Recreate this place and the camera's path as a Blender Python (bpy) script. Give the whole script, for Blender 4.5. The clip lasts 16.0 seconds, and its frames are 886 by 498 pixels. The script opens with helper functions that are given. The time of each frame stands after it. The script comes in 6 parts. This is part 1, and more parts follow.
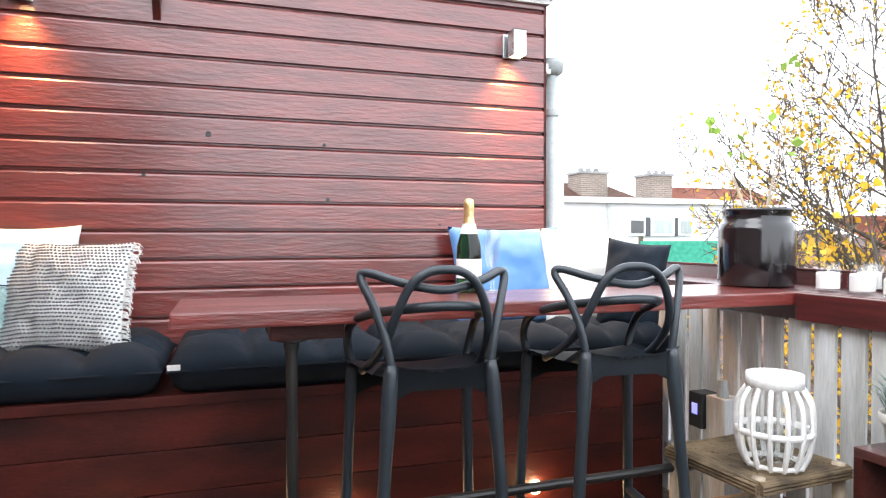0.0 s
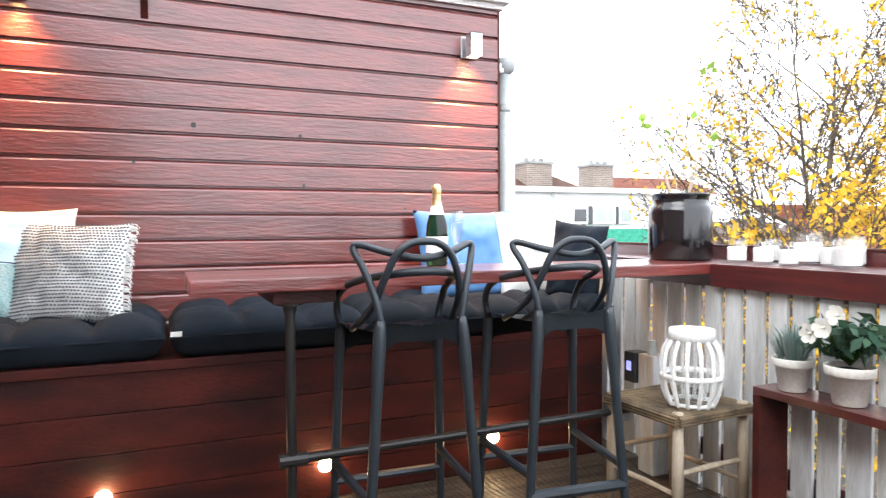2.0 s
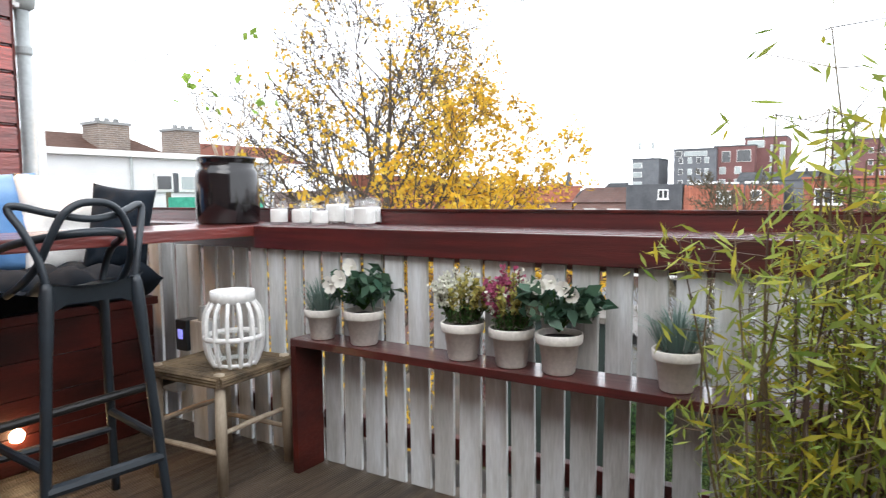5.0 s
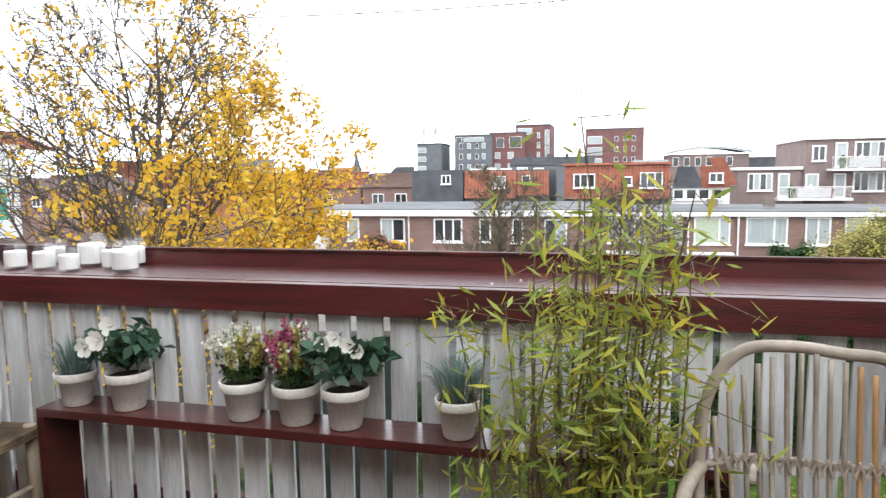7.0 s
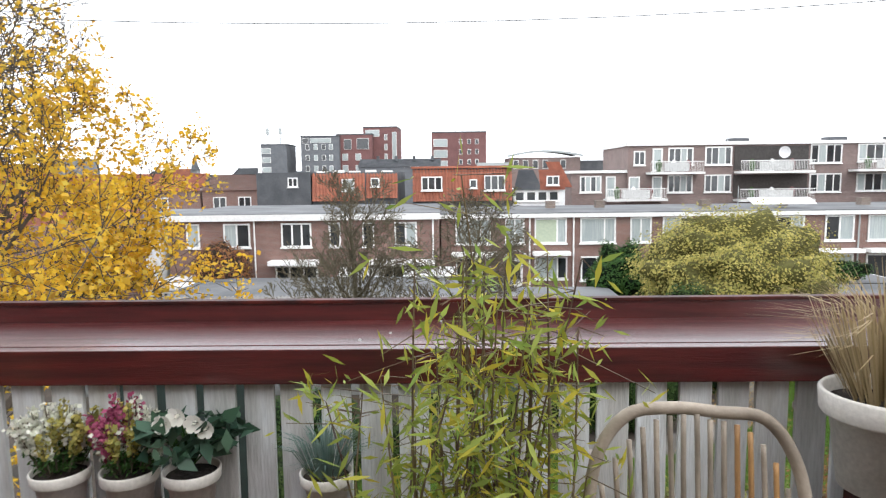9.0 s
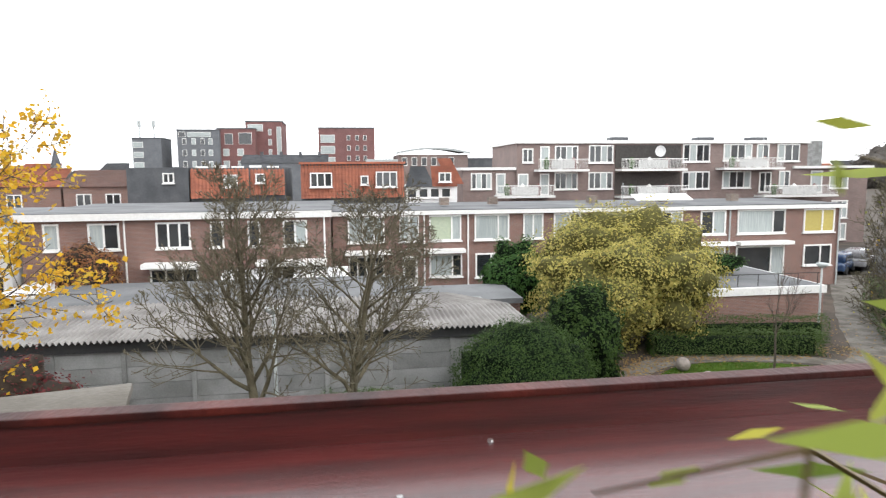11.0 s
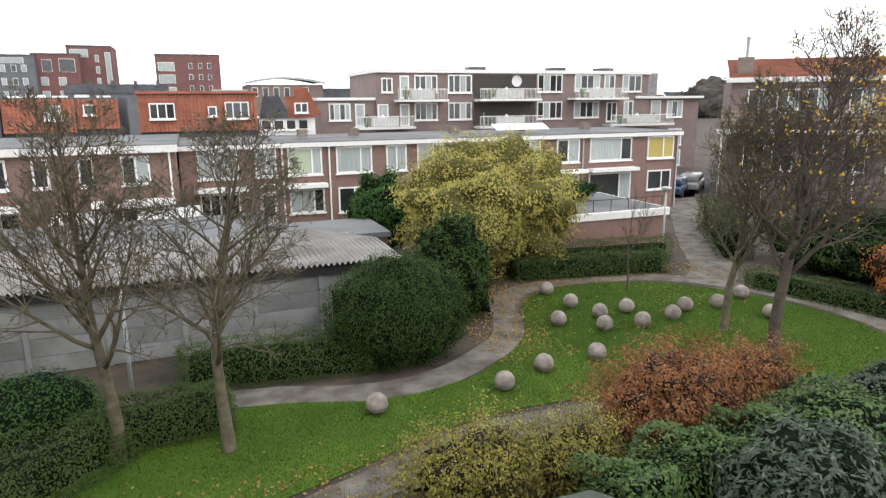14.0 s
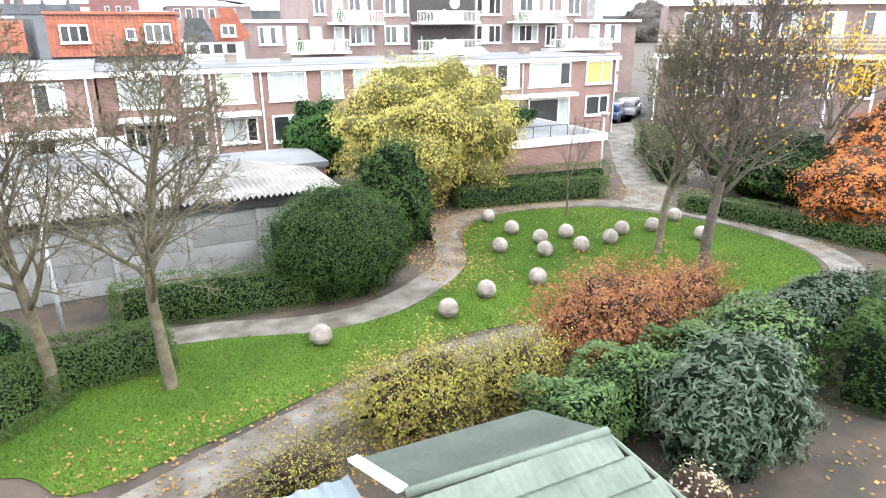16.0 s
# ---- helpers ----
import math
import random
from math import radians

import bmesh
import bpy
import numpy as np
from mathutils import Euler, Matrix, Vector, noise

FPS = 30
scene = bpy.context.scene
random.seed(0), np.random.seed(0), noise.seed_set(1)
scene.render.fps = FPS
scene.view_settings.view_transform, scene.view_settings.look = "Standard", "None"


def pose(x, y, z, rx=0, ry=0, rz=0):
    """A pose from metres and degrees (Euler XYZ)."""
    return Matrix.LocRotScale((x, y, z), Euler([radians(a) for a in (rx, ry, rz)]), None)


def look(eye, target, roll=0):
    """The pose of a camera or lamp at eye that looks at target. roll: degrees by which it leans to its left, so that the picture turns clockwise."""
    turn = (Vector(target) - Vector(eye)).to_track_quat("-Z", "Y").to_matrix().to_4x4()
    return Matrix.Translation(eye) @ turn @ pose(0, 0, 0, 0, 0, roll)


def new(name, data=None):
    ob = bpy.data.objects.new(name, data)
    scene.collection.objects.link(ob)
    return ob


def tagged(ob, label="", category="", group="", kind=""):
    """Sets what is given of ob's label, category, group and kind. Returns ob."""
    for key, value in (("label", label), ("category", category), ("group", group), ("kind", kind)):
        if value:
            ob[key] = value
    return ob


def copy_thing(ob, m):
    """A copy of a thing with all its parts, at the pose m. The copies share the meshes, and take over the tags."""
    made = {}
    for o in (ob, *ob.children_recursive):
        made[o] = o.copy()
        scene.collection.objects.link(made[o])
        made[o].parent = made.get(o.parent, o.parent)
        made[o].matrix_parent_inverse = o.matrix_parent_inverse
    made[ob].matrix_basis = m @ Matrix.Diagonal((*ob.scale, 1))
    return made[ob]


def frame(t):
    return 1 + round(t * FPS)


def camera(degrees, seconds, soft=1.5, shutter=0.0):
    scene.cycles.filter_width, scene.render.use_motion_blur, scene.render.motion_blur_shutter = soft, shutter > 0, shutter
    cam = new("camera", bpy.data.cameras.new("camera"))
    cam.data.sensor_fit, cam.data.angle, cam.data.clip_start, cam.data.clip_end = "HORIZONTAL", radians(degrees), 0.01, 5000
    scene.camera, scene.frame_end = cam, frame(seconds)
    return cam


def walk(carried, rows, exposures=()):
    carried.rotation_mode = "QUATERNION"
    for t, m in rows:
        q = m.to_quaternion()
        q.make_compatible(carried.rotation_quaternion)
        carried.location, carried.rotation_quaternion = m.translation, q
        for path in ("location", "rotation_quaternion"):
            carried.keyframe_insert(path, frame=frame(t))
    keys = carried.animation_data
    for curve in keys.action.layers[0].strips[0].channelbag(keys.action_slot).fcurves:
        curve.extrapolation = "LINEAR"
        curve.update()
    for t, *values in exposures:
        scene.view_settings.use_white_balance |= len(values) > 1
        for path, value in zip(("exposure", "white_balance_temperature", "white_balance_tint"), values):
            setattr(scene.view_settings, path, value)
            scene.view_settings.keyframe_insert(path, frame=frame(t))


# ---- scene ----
cam = camera(68.5, 16.0, soft=1.2, shutter=0.3)
EXPOSURES = [(0.0, 1.1, 6150, 10), (1.5, 1.22, 6150, 10), (2.5, 1.15, 6150, 10), (3.5, 0.8, 6150, 10), (4.6, 0.6, 6200, 10), (7.0, 0.53, 6200, 10), (8.7, 0.32, 6250, 10), (11.0, 0.25, 6450, 10), (12.5, -0.15, 6500, 10), (13.5, -0.1, 6500, 10), (14.0, 0.05, 6500, 10), (14.5, 0.5, 6450, 10), (15.0, 0.92, 6350, 10), (15.5, 1.26, 6250, 10), (16.0, 1.4, 6200, 10)]
PATH = [
    (0, (2.911, -1.844, 1.134), (1.012, -1.217, 1.103), -0.1),
    (0.5, (3.03, -1.946, 1.11), (1.13, -1.323, 1.083), 0.0),
    (1, (3.114, -2.026, 1.105), (1.22, -1.385, 1.066), -0.1),
    (1.5, (3.159, -2.043, 1.101), (1.28, -1.361, 1.041), -0.3),
    (2, (3.192, -2.039, 1.097), (1.351, -1.259, 1.034), -0.3),
    (2.5, (3.221, -1.997, 1.081), (1.451, -1.069, 1.003), -0.4),
    (3, (3.252, -1.966, 1.073), (1.586, -0.864, 0.974), -0.5),
    (3.5, (3.285, -1.924, 1.058), (1.747, -0.65, 0.945), -0.8),
    (4, (3.291, -1.901, 1.072), (1.913, -0.458, 0.926), -0.8),
    (4.5, (3.317, -1.887, 1.059), (2.093, -0.314, 0.902), -0.6),
    (7, (3.318, -1.795, 1.272), (2.825, 0.131, 1.047), -0.8),
    (7.5, (3.31, -1.79, 1.327), (2.96, 0.166, 1.102), -0.8),
    (8, (3.316, -1.808, 1.387), (3.098, 0.167, 1.162), -0.7),
    (8.5, (3.294, -1.766, 1.395), (3.173, 0.218, 1.169), -0.7),
    (11, (3.003, -0.558, 1.329), (3.304, 1.405, 1.09), -0.4),
    (11.5, (2.958, -0.31, 1.315), (3.383, 1.63, 1.078), -0.3),
    (12, (2.901, -0.137, 1.309), (3.49, 1.759, 1.071), -0.2),
    (12.5, (2.902, 0.054, 1.293), (3.563, 1.924, 1.036), -0.3),
    (13, (2.947, 0.191, 1.246), (3.631, 2.05, 0.971), -0.5),
    (13.5, (2.938, 0.239, 1.212), (3.634, 2.085, 0.881), -0.4),
    (14, (2.946, 0.191, 1.214), (3.646, 2.011, 0.771), -0.5),
    (14.5, (2.963, 0.195, 1.212), (3.677, 1.985, 0.68), -0.5),
    (15, (3.001, 0.23, 1.179), (3.764, 1.983, 0.592), -0.5),
    (15.5, (2.982, 0.274, 1.176), (3.792, 1.992, 0.548), -0.4),
    (16, (2.99, 0.334, 1.159), (3.83, 2.028, 0.506), -0.3),
]
walk(cam, [(t, look(eye, target, roll)) for t, eye, target, roll in PATH], EXPOSURES)

# ---- sky and sun: a bright, even overcast ----
world = bpy.data.worlds.new("overcast_sky")
scene.world = world
world.use_nodes = True
wn, wl = world.node_tree.nodes, world.node_tree.links
sky = wn.new("ShaderNodeTexSky")
sky.sky_type = "NISHITA"
sky.sun_disc = False
sky.sun_elevation, sky.sun_rotation = radians(38), radians(150)
sky.dust_density = 6.0
cloud = wn.new("ShaderNodeMix")
cloud.data_type = "RGBA"
cloud.inputs["Factor"].default_value = 0.93
cloud.inputs["B"].default_value = (10.6, 10.75, 11.0, 1)
wl.new(sky.outputs[0], cloud.inputs["A"])
wl.new(cloud.outputs["Result"], wn["Background"].inputs[0])
wn["Background"].inputs[1].default_value = 0.175

sun_data = bpy.data.lights.new("sun", "SUN")
sun_data.energy, sun_data.angle, sun_data.color = 1.0, radians(40), (1, 0.97, 0.93)
sun_lamp = new("sun", sun_data)
sun_lamp.matrix_basis = look((0, 0, 20), (-6, 9, 8))


# ---- helpers ----
def mat(name, a, b=None, rough=0.6, scale=8.0, stretch=(1, 1, 1), bump=0.15, metal=0.0, spec=0.5, fine=60.0, obj=True, coat=0.0, mixat=(0.35, 0.65), piece=0.12):
    """Two-tone surface: broad stains, fine grain, relief, and a small difference from piece to piece."""
    m = bpy.data.materials.new(name)
    m.use_nodes = True
    n, l = m.node_tree.nodes, m.node_tree.links
    p = n["Principled BSDF"]
    b = b or tuple(c * 0.7 for c in a)
    tc, mp = n.new("ShaderNodeTexCoord"), n.new("ShaderNodeMapping")
    mp.inputs["Scale"].default_value = stretch
    info = n.new("ShaderNodeObjectInfo")
    off = n.new("ShaderNodeVectorMath")
    off.operation = "MULTIPLY_ADD"
    off.inputs[1].default_value = (37, 53, 71)
    l.new(info.outputs["Random"], off.inputs[0])
    l.new(tc.outputs["Object"], off.inputs[2])
    l.new(off.outputs[0], mp.inputs["Vector"])
    n1, n2 = n.new("ShaderNodeTexNoise"), n.new("ShaderNodeTexNoise")
    n1.inputs["Scale"].default_value, n1.inputs["Detail"].default_value = scale, 5
    n2.inputs["Scale"].default_value, n2.inputs["Detail"].default_value = fine, 3
    l.new(mp.outputs[0], n1.inputs["Vector"])
    l.new(mp.outputs[0], n2.inputs["Vector"])
    rg = n.new("ShaderNodeMapRange")
    rg.inputs["From Min"].default_value, rg.inputs["From Max"].default_value = mixat
    l.new(n1.outputs["Fac"], rg.inputs["Value"])
    mx = n.new("ShaderNodeMix")
    mx.data_type = "RGBA"
    mx.inputs["A"].default_value, mx.inputs["B"].default_value = (*a, 1), (*b, 1)
    l.new(rg.outputs[0], mx.inputs["Factor"])
    hs = n.new("ShaderNodeHueSaturation")
    val = n.new("ShaderNodeMath")
    val.operation = "MULTIPLY_ADD"
    val.inputs[1].default_value, val.inputs[2].default_value = 0.5, 0.75
    l.new(n2.outputs["Fac"], val.inputs[0])
    vr = n.new("ShaderNodeMath")
    vr.operation = "MULTIPLY_ADD"
    vr.inputs[1].default_value = 2 * piece
    l.new(info.outputs["Random"], vr.inputs[0])
    l.new(val.outputs[0], vr.inputs[2])
    vs = n.new("ShaderNodeMath")
    vs.operation = "SUBTRACT"
    vs.inputs[1].default_value = piece
    l.new(vr.outputs[0], vs.inputs[0])
    l.new(vs.outputs[0], hs.inputs["Value"])
    l.new(mx.outputs["Result"], hs.inputs["Color"])
    l.new(hs.outputs[0], p.inputs["Base Color"])
    rr = n.new("ShaderNodeMapRange")
    rr.inputs["To Min"].default_value, rr.inputs["To Max"].default_value = max(rough - 0.12, 0.02), min(rough + 0.12, 1)
    l.new(n1.outputs["Fac"], rr.inputs["Value"])
    l.new(rr.outputs[0], p.inputs["Roughness"])
    p.inputs["Metallic"].default_value = metal
    p.inputs["Specular IOR Level"].default_value = spec
    p.inputs["Coat Weight"].default_value = coat
    p.inputs["Coat Roughness"].default_value = 0.2
    if bump:
        bp = n.new("ShaderNodeBump")
        bp.inputs["Strength"].default_value, bp.inputs["Distance"].default_value = bump, 0.01
        l.new(n2.outputs["Fac"], bp.inputs["Height"])
        l.new(bp.outputs[0], p.inputs["Normal"])
    return m


def leafmat(name, cols, rough=0.5, trans=0.3):
    """Leaves: one tone per leaf, some light through the blade."""
    m = bpy.data.materials.new(name)
    m.use_nodes = True
    n, l = m.node_tree.nodes, m.node_tree.links
    p = n["Principled BSDF"]
    geo, ramp = n.new("ShaderNodeNewGeometry"), n.new("ShaderNodeValToRGB")
    el = ramp.color_ramp.elements
    while len(el) < len(cols):
        el.new(0.5)
    for i, c in enumerate(cols):
        el[i].position, el[i].color = i / max(len(cols) - 1, 1), (*c, 1)
    l.new(geo.outputs["Random Per Island"], ramp.inputs[0])
    l.new(ramp.outputs[0], p.inputs["Base Color"])
    p.inputs["Roughness"].default_value = rough
    p.inputs["Specular IOR Level"].default_value = 0.08 if rough >= 0.5 else 0.18
    tr, ms = n.new("ShaderNodeBsdfTranslucent"), n.new("ShaderNodeMixShader")
    l.new(ramp.outputs[0], tr.inputs["Color"])
    ms.inputs[0].default_value = trans
    l.new(p.outputs[0], ms.inputs[1])
    l.new(tr.outputs[0], ms.inputs[2])
    l.new(ms.outputs[0], n["Material Output"].inputs["Surface"])
    return m


def glassmat(name, tint=(1, 1, 1), rough=0.02, through_it=True):
    m = bpy.data.materials.new(name)
    m.use_nodes = True
    p = m.node_tree.nodes["Principled BSDF"]
    p.inputs["Base Color"].default_value = (*tint, 1)
    p.inputs["Roughness"].default_value = rough
    p.inputs["Transmission Weight"].default_value = 1.0 if through_it else 0.0
    p.inputs["IOR"].default_value = 1.45
    return m


def glow(name, col, strength):
    m = bpy.data.materials.new(name)
    m.use_nodes = True
    p = m.node_tree.nodes["Principled BSDF"]
    p.inputs["Emission Color"].default_value = (*col, 1)
    p.inputs["Emission Strength"].default_value = strength
    return m


def mesh_of(name, bm, material, smooth=False):
    me = bpy.data.meshes.new(name)
    bm.to_mesh(me)
    bm.free()
    for m in material if isinstance(material, (list, tuple)) else [material]:
        me.materials.append(m)
    if smooth:
        me.polygons.foreach_set("use_smooth", [True] * len(me.polygons))
    return me


def part(name, bm, material, parent=None, label="", smooth=False):
    ob = new(name, mesh_of(name, bm, material, smooth))
    ob.parent = parent
    if label:
        ob["label"] = label
    return ob


def thing(name, label, category, place=(0, 0, 0), turn=0.0, group="", kind=""):
    e = new(name)
    e.empty_display_size = 0.1
    e.matrix_basis = pose(*place, 0, 0, turn)
    return tagged(e, label, category, group, kind)


def solo(name, bm, material, label, category, kind="", group="", smooth=False):
    return tagged(part(name, bm, material, None, "", smooth), label, category, group, kind)


def box(bm, x0, x1, y0, y1, z0, z1, bevel=0.0, m=None):
    r = bmesh.ops.create_cube(bm, size=1)
    vs = r["verts"]
    for v in vs:
        v.co = Vector(((x0 + x1) / 2 + v.co.x * (x1 - x0), (y0 + y1) / 2 + v.co.y * (y1 - y0), (z0 + z1) / 2 + v.co.z * (z1 - z0)))
    if m is not None:
        for v in vs:
            v.co = m @ v.co
    if bevel:
        es = list({e for v in vs for e in v.link_edges})
        bmesh.ops.bevel(bm, geom=es, offset=bevel, segments=2, profile=0.7, affect="EDGES")
    return bm


def B(*a, **k):
    return box(bmesh.new(), *a, **k)


def smooth_line(pts, n=6):
    """A curve through the points."""
    pts = [Vector(p) for p in pts]
    out = []
    for i in range(len(pts) - 1):
        p0, p1, p2, p3 = pts[max(i - 1, 0)], pts[i], pts[i + 1], pts[min(i + 2, len(pts) - 1)]
        for k in range(n):
            t = k / n
            out.append(0.5 * (2 * p1 + (p2 - p0) * t + (2 * p0 - 5 * p1 + 4 * p2 - p3) * t * t + (3 * p1 - p0 - 3 * p2 + p3) * t ** 3))
    return out + [pts[-1]]


def tube(bm, pts, r, seg=8, close=True):
    pts = [Vector(p) for p in pts]
    rs = r if isinstance(r, (list, tuple)) else [r] * len(pts)
    rings = []
    side = None
    for i, p in enumerate(pts):
        d = (pts[min(i + 1, len(pts) - 1)] - pts[max(i - 1, 0)]).normalized()
        if side is None:
            side = d.orthogonal().normalized()
        side = (side - d * side.dot(d)).normalized()
        up = d.cross(side)
        rings.append([bm.verts.new(p + rs[i] * (math.cos(a) * side + math.sin(a) * up)) for a in (2 * math.pi * k / seg for k in range(seg))])
    for a, b in zip(rings, rings[1:]):
        for k in range(seg):
            bm.faces.new((a[k], a[(k + 1) % seg], b[(k + 1) % seg], b[k]))
    if close:
        bm.faces.new(rings[0][::-1])
        bm.faces.new(rings[-1])
    return bm


def T(pts, r, seg=8):
    return tube(bmesh.new(), pts, r, seg)


def lathe(bm, profile, seg=32, c=(0, 0, 0)):
    rings = []
    for r, z in profile:
        rings.append([bm.verts.new((c[0] + r * math.cos(2 * math.pi * k / seg), c[1] + r * math.sin(2 * math.pi * k / seg), c[2] + z)) for k in range(seg)] if r > 1e-5 else [bm.verts.new((c[0], c[1], c[2] + z))])
    for a, b in zip(rings, rings[1:]):
        for k in range(seg):
            j = (k + 1) % seg
            if len(a) == 1 and len(b) > 1:
                bm.faces.new((a[0], b[j], b[k]))
            elif len(b) == 1 and len(a) > 1:
                bm.faces.new((a[k], a[j], b[0]))
            elif len(a) > 1:
                bm.faces.new((a[k], a[j], b[j], b[k]))
    bmesh.ops.recalc_face_normals(bm, faces=bm.faces)
    return bm


def L(profile, seg=32, c=(0, 0, 0)):
    return lathe(bmesh.new(), profile, seg, c)


rng = np.random.default_rng(5)


def leaf_mesh(name, pos, size, material, aspect=0.55, normal=None, flat=0.0, fold=0.0):
    """Many small pointed blades, one island each, at the given places."""
    pos = np.asarray(pos, float)
    n = len(pos)
    d = rng.normal(size=(n, 3))
    d /= np.linalg.norm(d, axis=1)[:, None]
    nn = rng.normal(size=(n, 3))
    nn[:, 2] = np.abs(nn[:, 2]) + flat
    if normal is not None:
        nn = nn * 0.6 + normal * 1.2
    s = np.cross(d, nn)
    s /= np.linalg.norm(s, axis=1)[:, None] + 1e-9
    nn /= np.linalg.norm(nn, axis=1)[:, None]
    d = np.cross(nn, s)
    sz = size * rng.uniform(0.6, 1.3, (n, 1))
    a, c = pos - d * sz / 2, pos + d * sz / 2
    b, e = pos + s * sz * aspect / 2 + nn * sz * fold, pos - s * sz * aspect / 2 + nn * sz * fold
    v = np.stack([a, b, c, e], 1).reshape(-1, 3)
    me = bpy.data.meshes.new(name)
    me.vertices.add(4 * n)
    me.vertices.foreach_set("co", v.ravel())
    me.loops.add(4 * n)
    me.loops.foreach_set("vertex_index", np.arange(4 * n))
    me.polygons.add(n)
    me.polygons.foreach_set("loop_start", np.arange(n) * 4)
    me.update()
    me.materials.append(material)
    return me


def leaves(name, pos, size, material, parent=None, **k):
    ob = new(name, leaf_mesh(name, pos, size, material, **k))
    ob.parent = parent
    return ob


def blob_points(n, c, r, lump=0.25, freq=1.2, shell=0.75):
    """Points in the outer layer of an uneven ellipsoid, with their outward directions."""
    u = rng.normal(size=(n, 3))
    u /= np.linalg.norm(u, axis=1)[:, None]
    k = np.array([1 + lump * noise.noise(Vector(v) * freq * 2 + Vector(c)) + 0.5 * lump * noise.noise(Vector(v) * freq * 6 + Vector(c)) for v in u])
    rad = k * (shell + (1 - shell) * rng.random(n) ** 0.5)
    return np.array(c) + u * rad[:, None] * np.array(r), u


def core(c, r, lump=0.25, freq=1.2, scale=0.9, bm=None):
    bm = bm or bmesh.new()
    vs = bmesh.ops.create_icosphere(bm, subdivisions=4, radius=1)["verts"]
    for v in vs:
        u = v.co.normalized()
        k = 1 + lump * noise.noise(u * freq * 2 + Vector(c)) + 0.5 * lump * noise.noise(u * freq * 6 + Vector(c))
        v.co = Vector(c) + Vector((u.x * r[0], u.y * r[1], u.z * r[2])) * k * scale
    return bm


def bush(name, label, c, r, material, inner, n=4000, size=0.08, lump=0.25, freq=1.2, category="bush", base=-6.2, inside_k=0.86, twigs=0, twig_m=None, **k):
    e = thing(name, label, category, (c[0], c[1], base))
    q, u = blob_points(n, c, r, lump, freq, 0.9 * inside_k)
    keep = q[:, 2] > base
    q, u = q[keep], u[keep]
    o = Vector((c[0], c[1], base))
    leaves("foliage", q - np.array(o), size, material, e, normal=u, **k)
    # Solid dark core: the shade behind the leaves, put into its colour.
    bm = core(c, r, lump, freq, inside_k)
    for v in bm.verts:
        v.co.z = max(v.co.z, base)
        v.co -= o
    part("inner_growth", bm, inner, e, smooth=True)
    if twigs:
        tb = bmesh.new()
        pick = q[rng.integers(0, len(q), twigs)] - np.array(o)
        for t in pick:
            t = Vector(t)
            f = Vector((t.x * 0.25, t.y * 0.25, 0.0))
            tube(tb, [f, f.lerp(t, 0.5) + Vector((0, 0, 0.15)), t * 1.1], [0.014, 0.009, 0.004], 4)
        tagged(part("branchwork", tb, twig_m or bark_dark, e), kind="stuff")
    return e


def branch_tree(seed, height, spread, trunk_r, levels=5, up=0.25, twig=0.006, first=0.28, kids=3, angle=0.75, bend=0.18, limbs=0):
    """Segments of a bare tree: list of (points, radii) and the tips."""
    rnd = random.Random(seed)
    segs, tips = [], []

    def grow(p, d, length, r, lv):
        pts, rs = [p], [r]
        n = 4 if lv < 2 else 3
        for i in range(n):
            b = bend if lv else 0.03
            d = (d + Vector((rnd.gauss(0, b), rnd.gauss(0, b), rnd.gauss(0, b) + up * 0.12))).normalized()
            p = p + d * length / n
            pts.append(p)
            rs.append(r * (1 - 0.45 * (i + 1) / n))
        segs.append((pts, rs, lv))
        if lv >= levels:
            tips.extend(pts[1:])
            return
        for k in range(limbs if limbs and lv == 0 else kids + (1 if rnd.random() < 0.4 else 0)):
            f = rnd.uniform(0.35, 1.0) if lv else rnd.uniform(0.68, 1.0)
            i = min(int(f * n), n - 1)
            q = pts[i].lerp(pts[i + 1], f * n - i)
            ax = d.orthogonal().normalized()
            ax.rotate(Matrix.Rotation(2.4 * k + rnd.uniform(0, 0.9) if lv == 0 else rnd.uniform(0, 6.28), 3, d))
            nd = d.copy()
            nd.rotate(Matrix.Rotation(angle * rnd.uniform(0.6, 1.25), 3, ax))
            nd.z += up * 0.5
            nd.x *= spread
            nd.y *= spread
            grow(q, nd.normalized(), length * rnd.uniform(0.58, 0.82), max(rs[i + 1] * 0.62, twig), lv + 1)
        if lv >= 0:
            grow(p, d, length * 0.7, max(rs[-1] * 0.85, twig), lv + 1)

    grow(Vector((0, 0, 0)), Vector((rnd.uniform(-0.05, 0.05), rnd.uniform(-0.05, 0.05), 1)), height * first, trunk_r, 0)
    return segs, tips


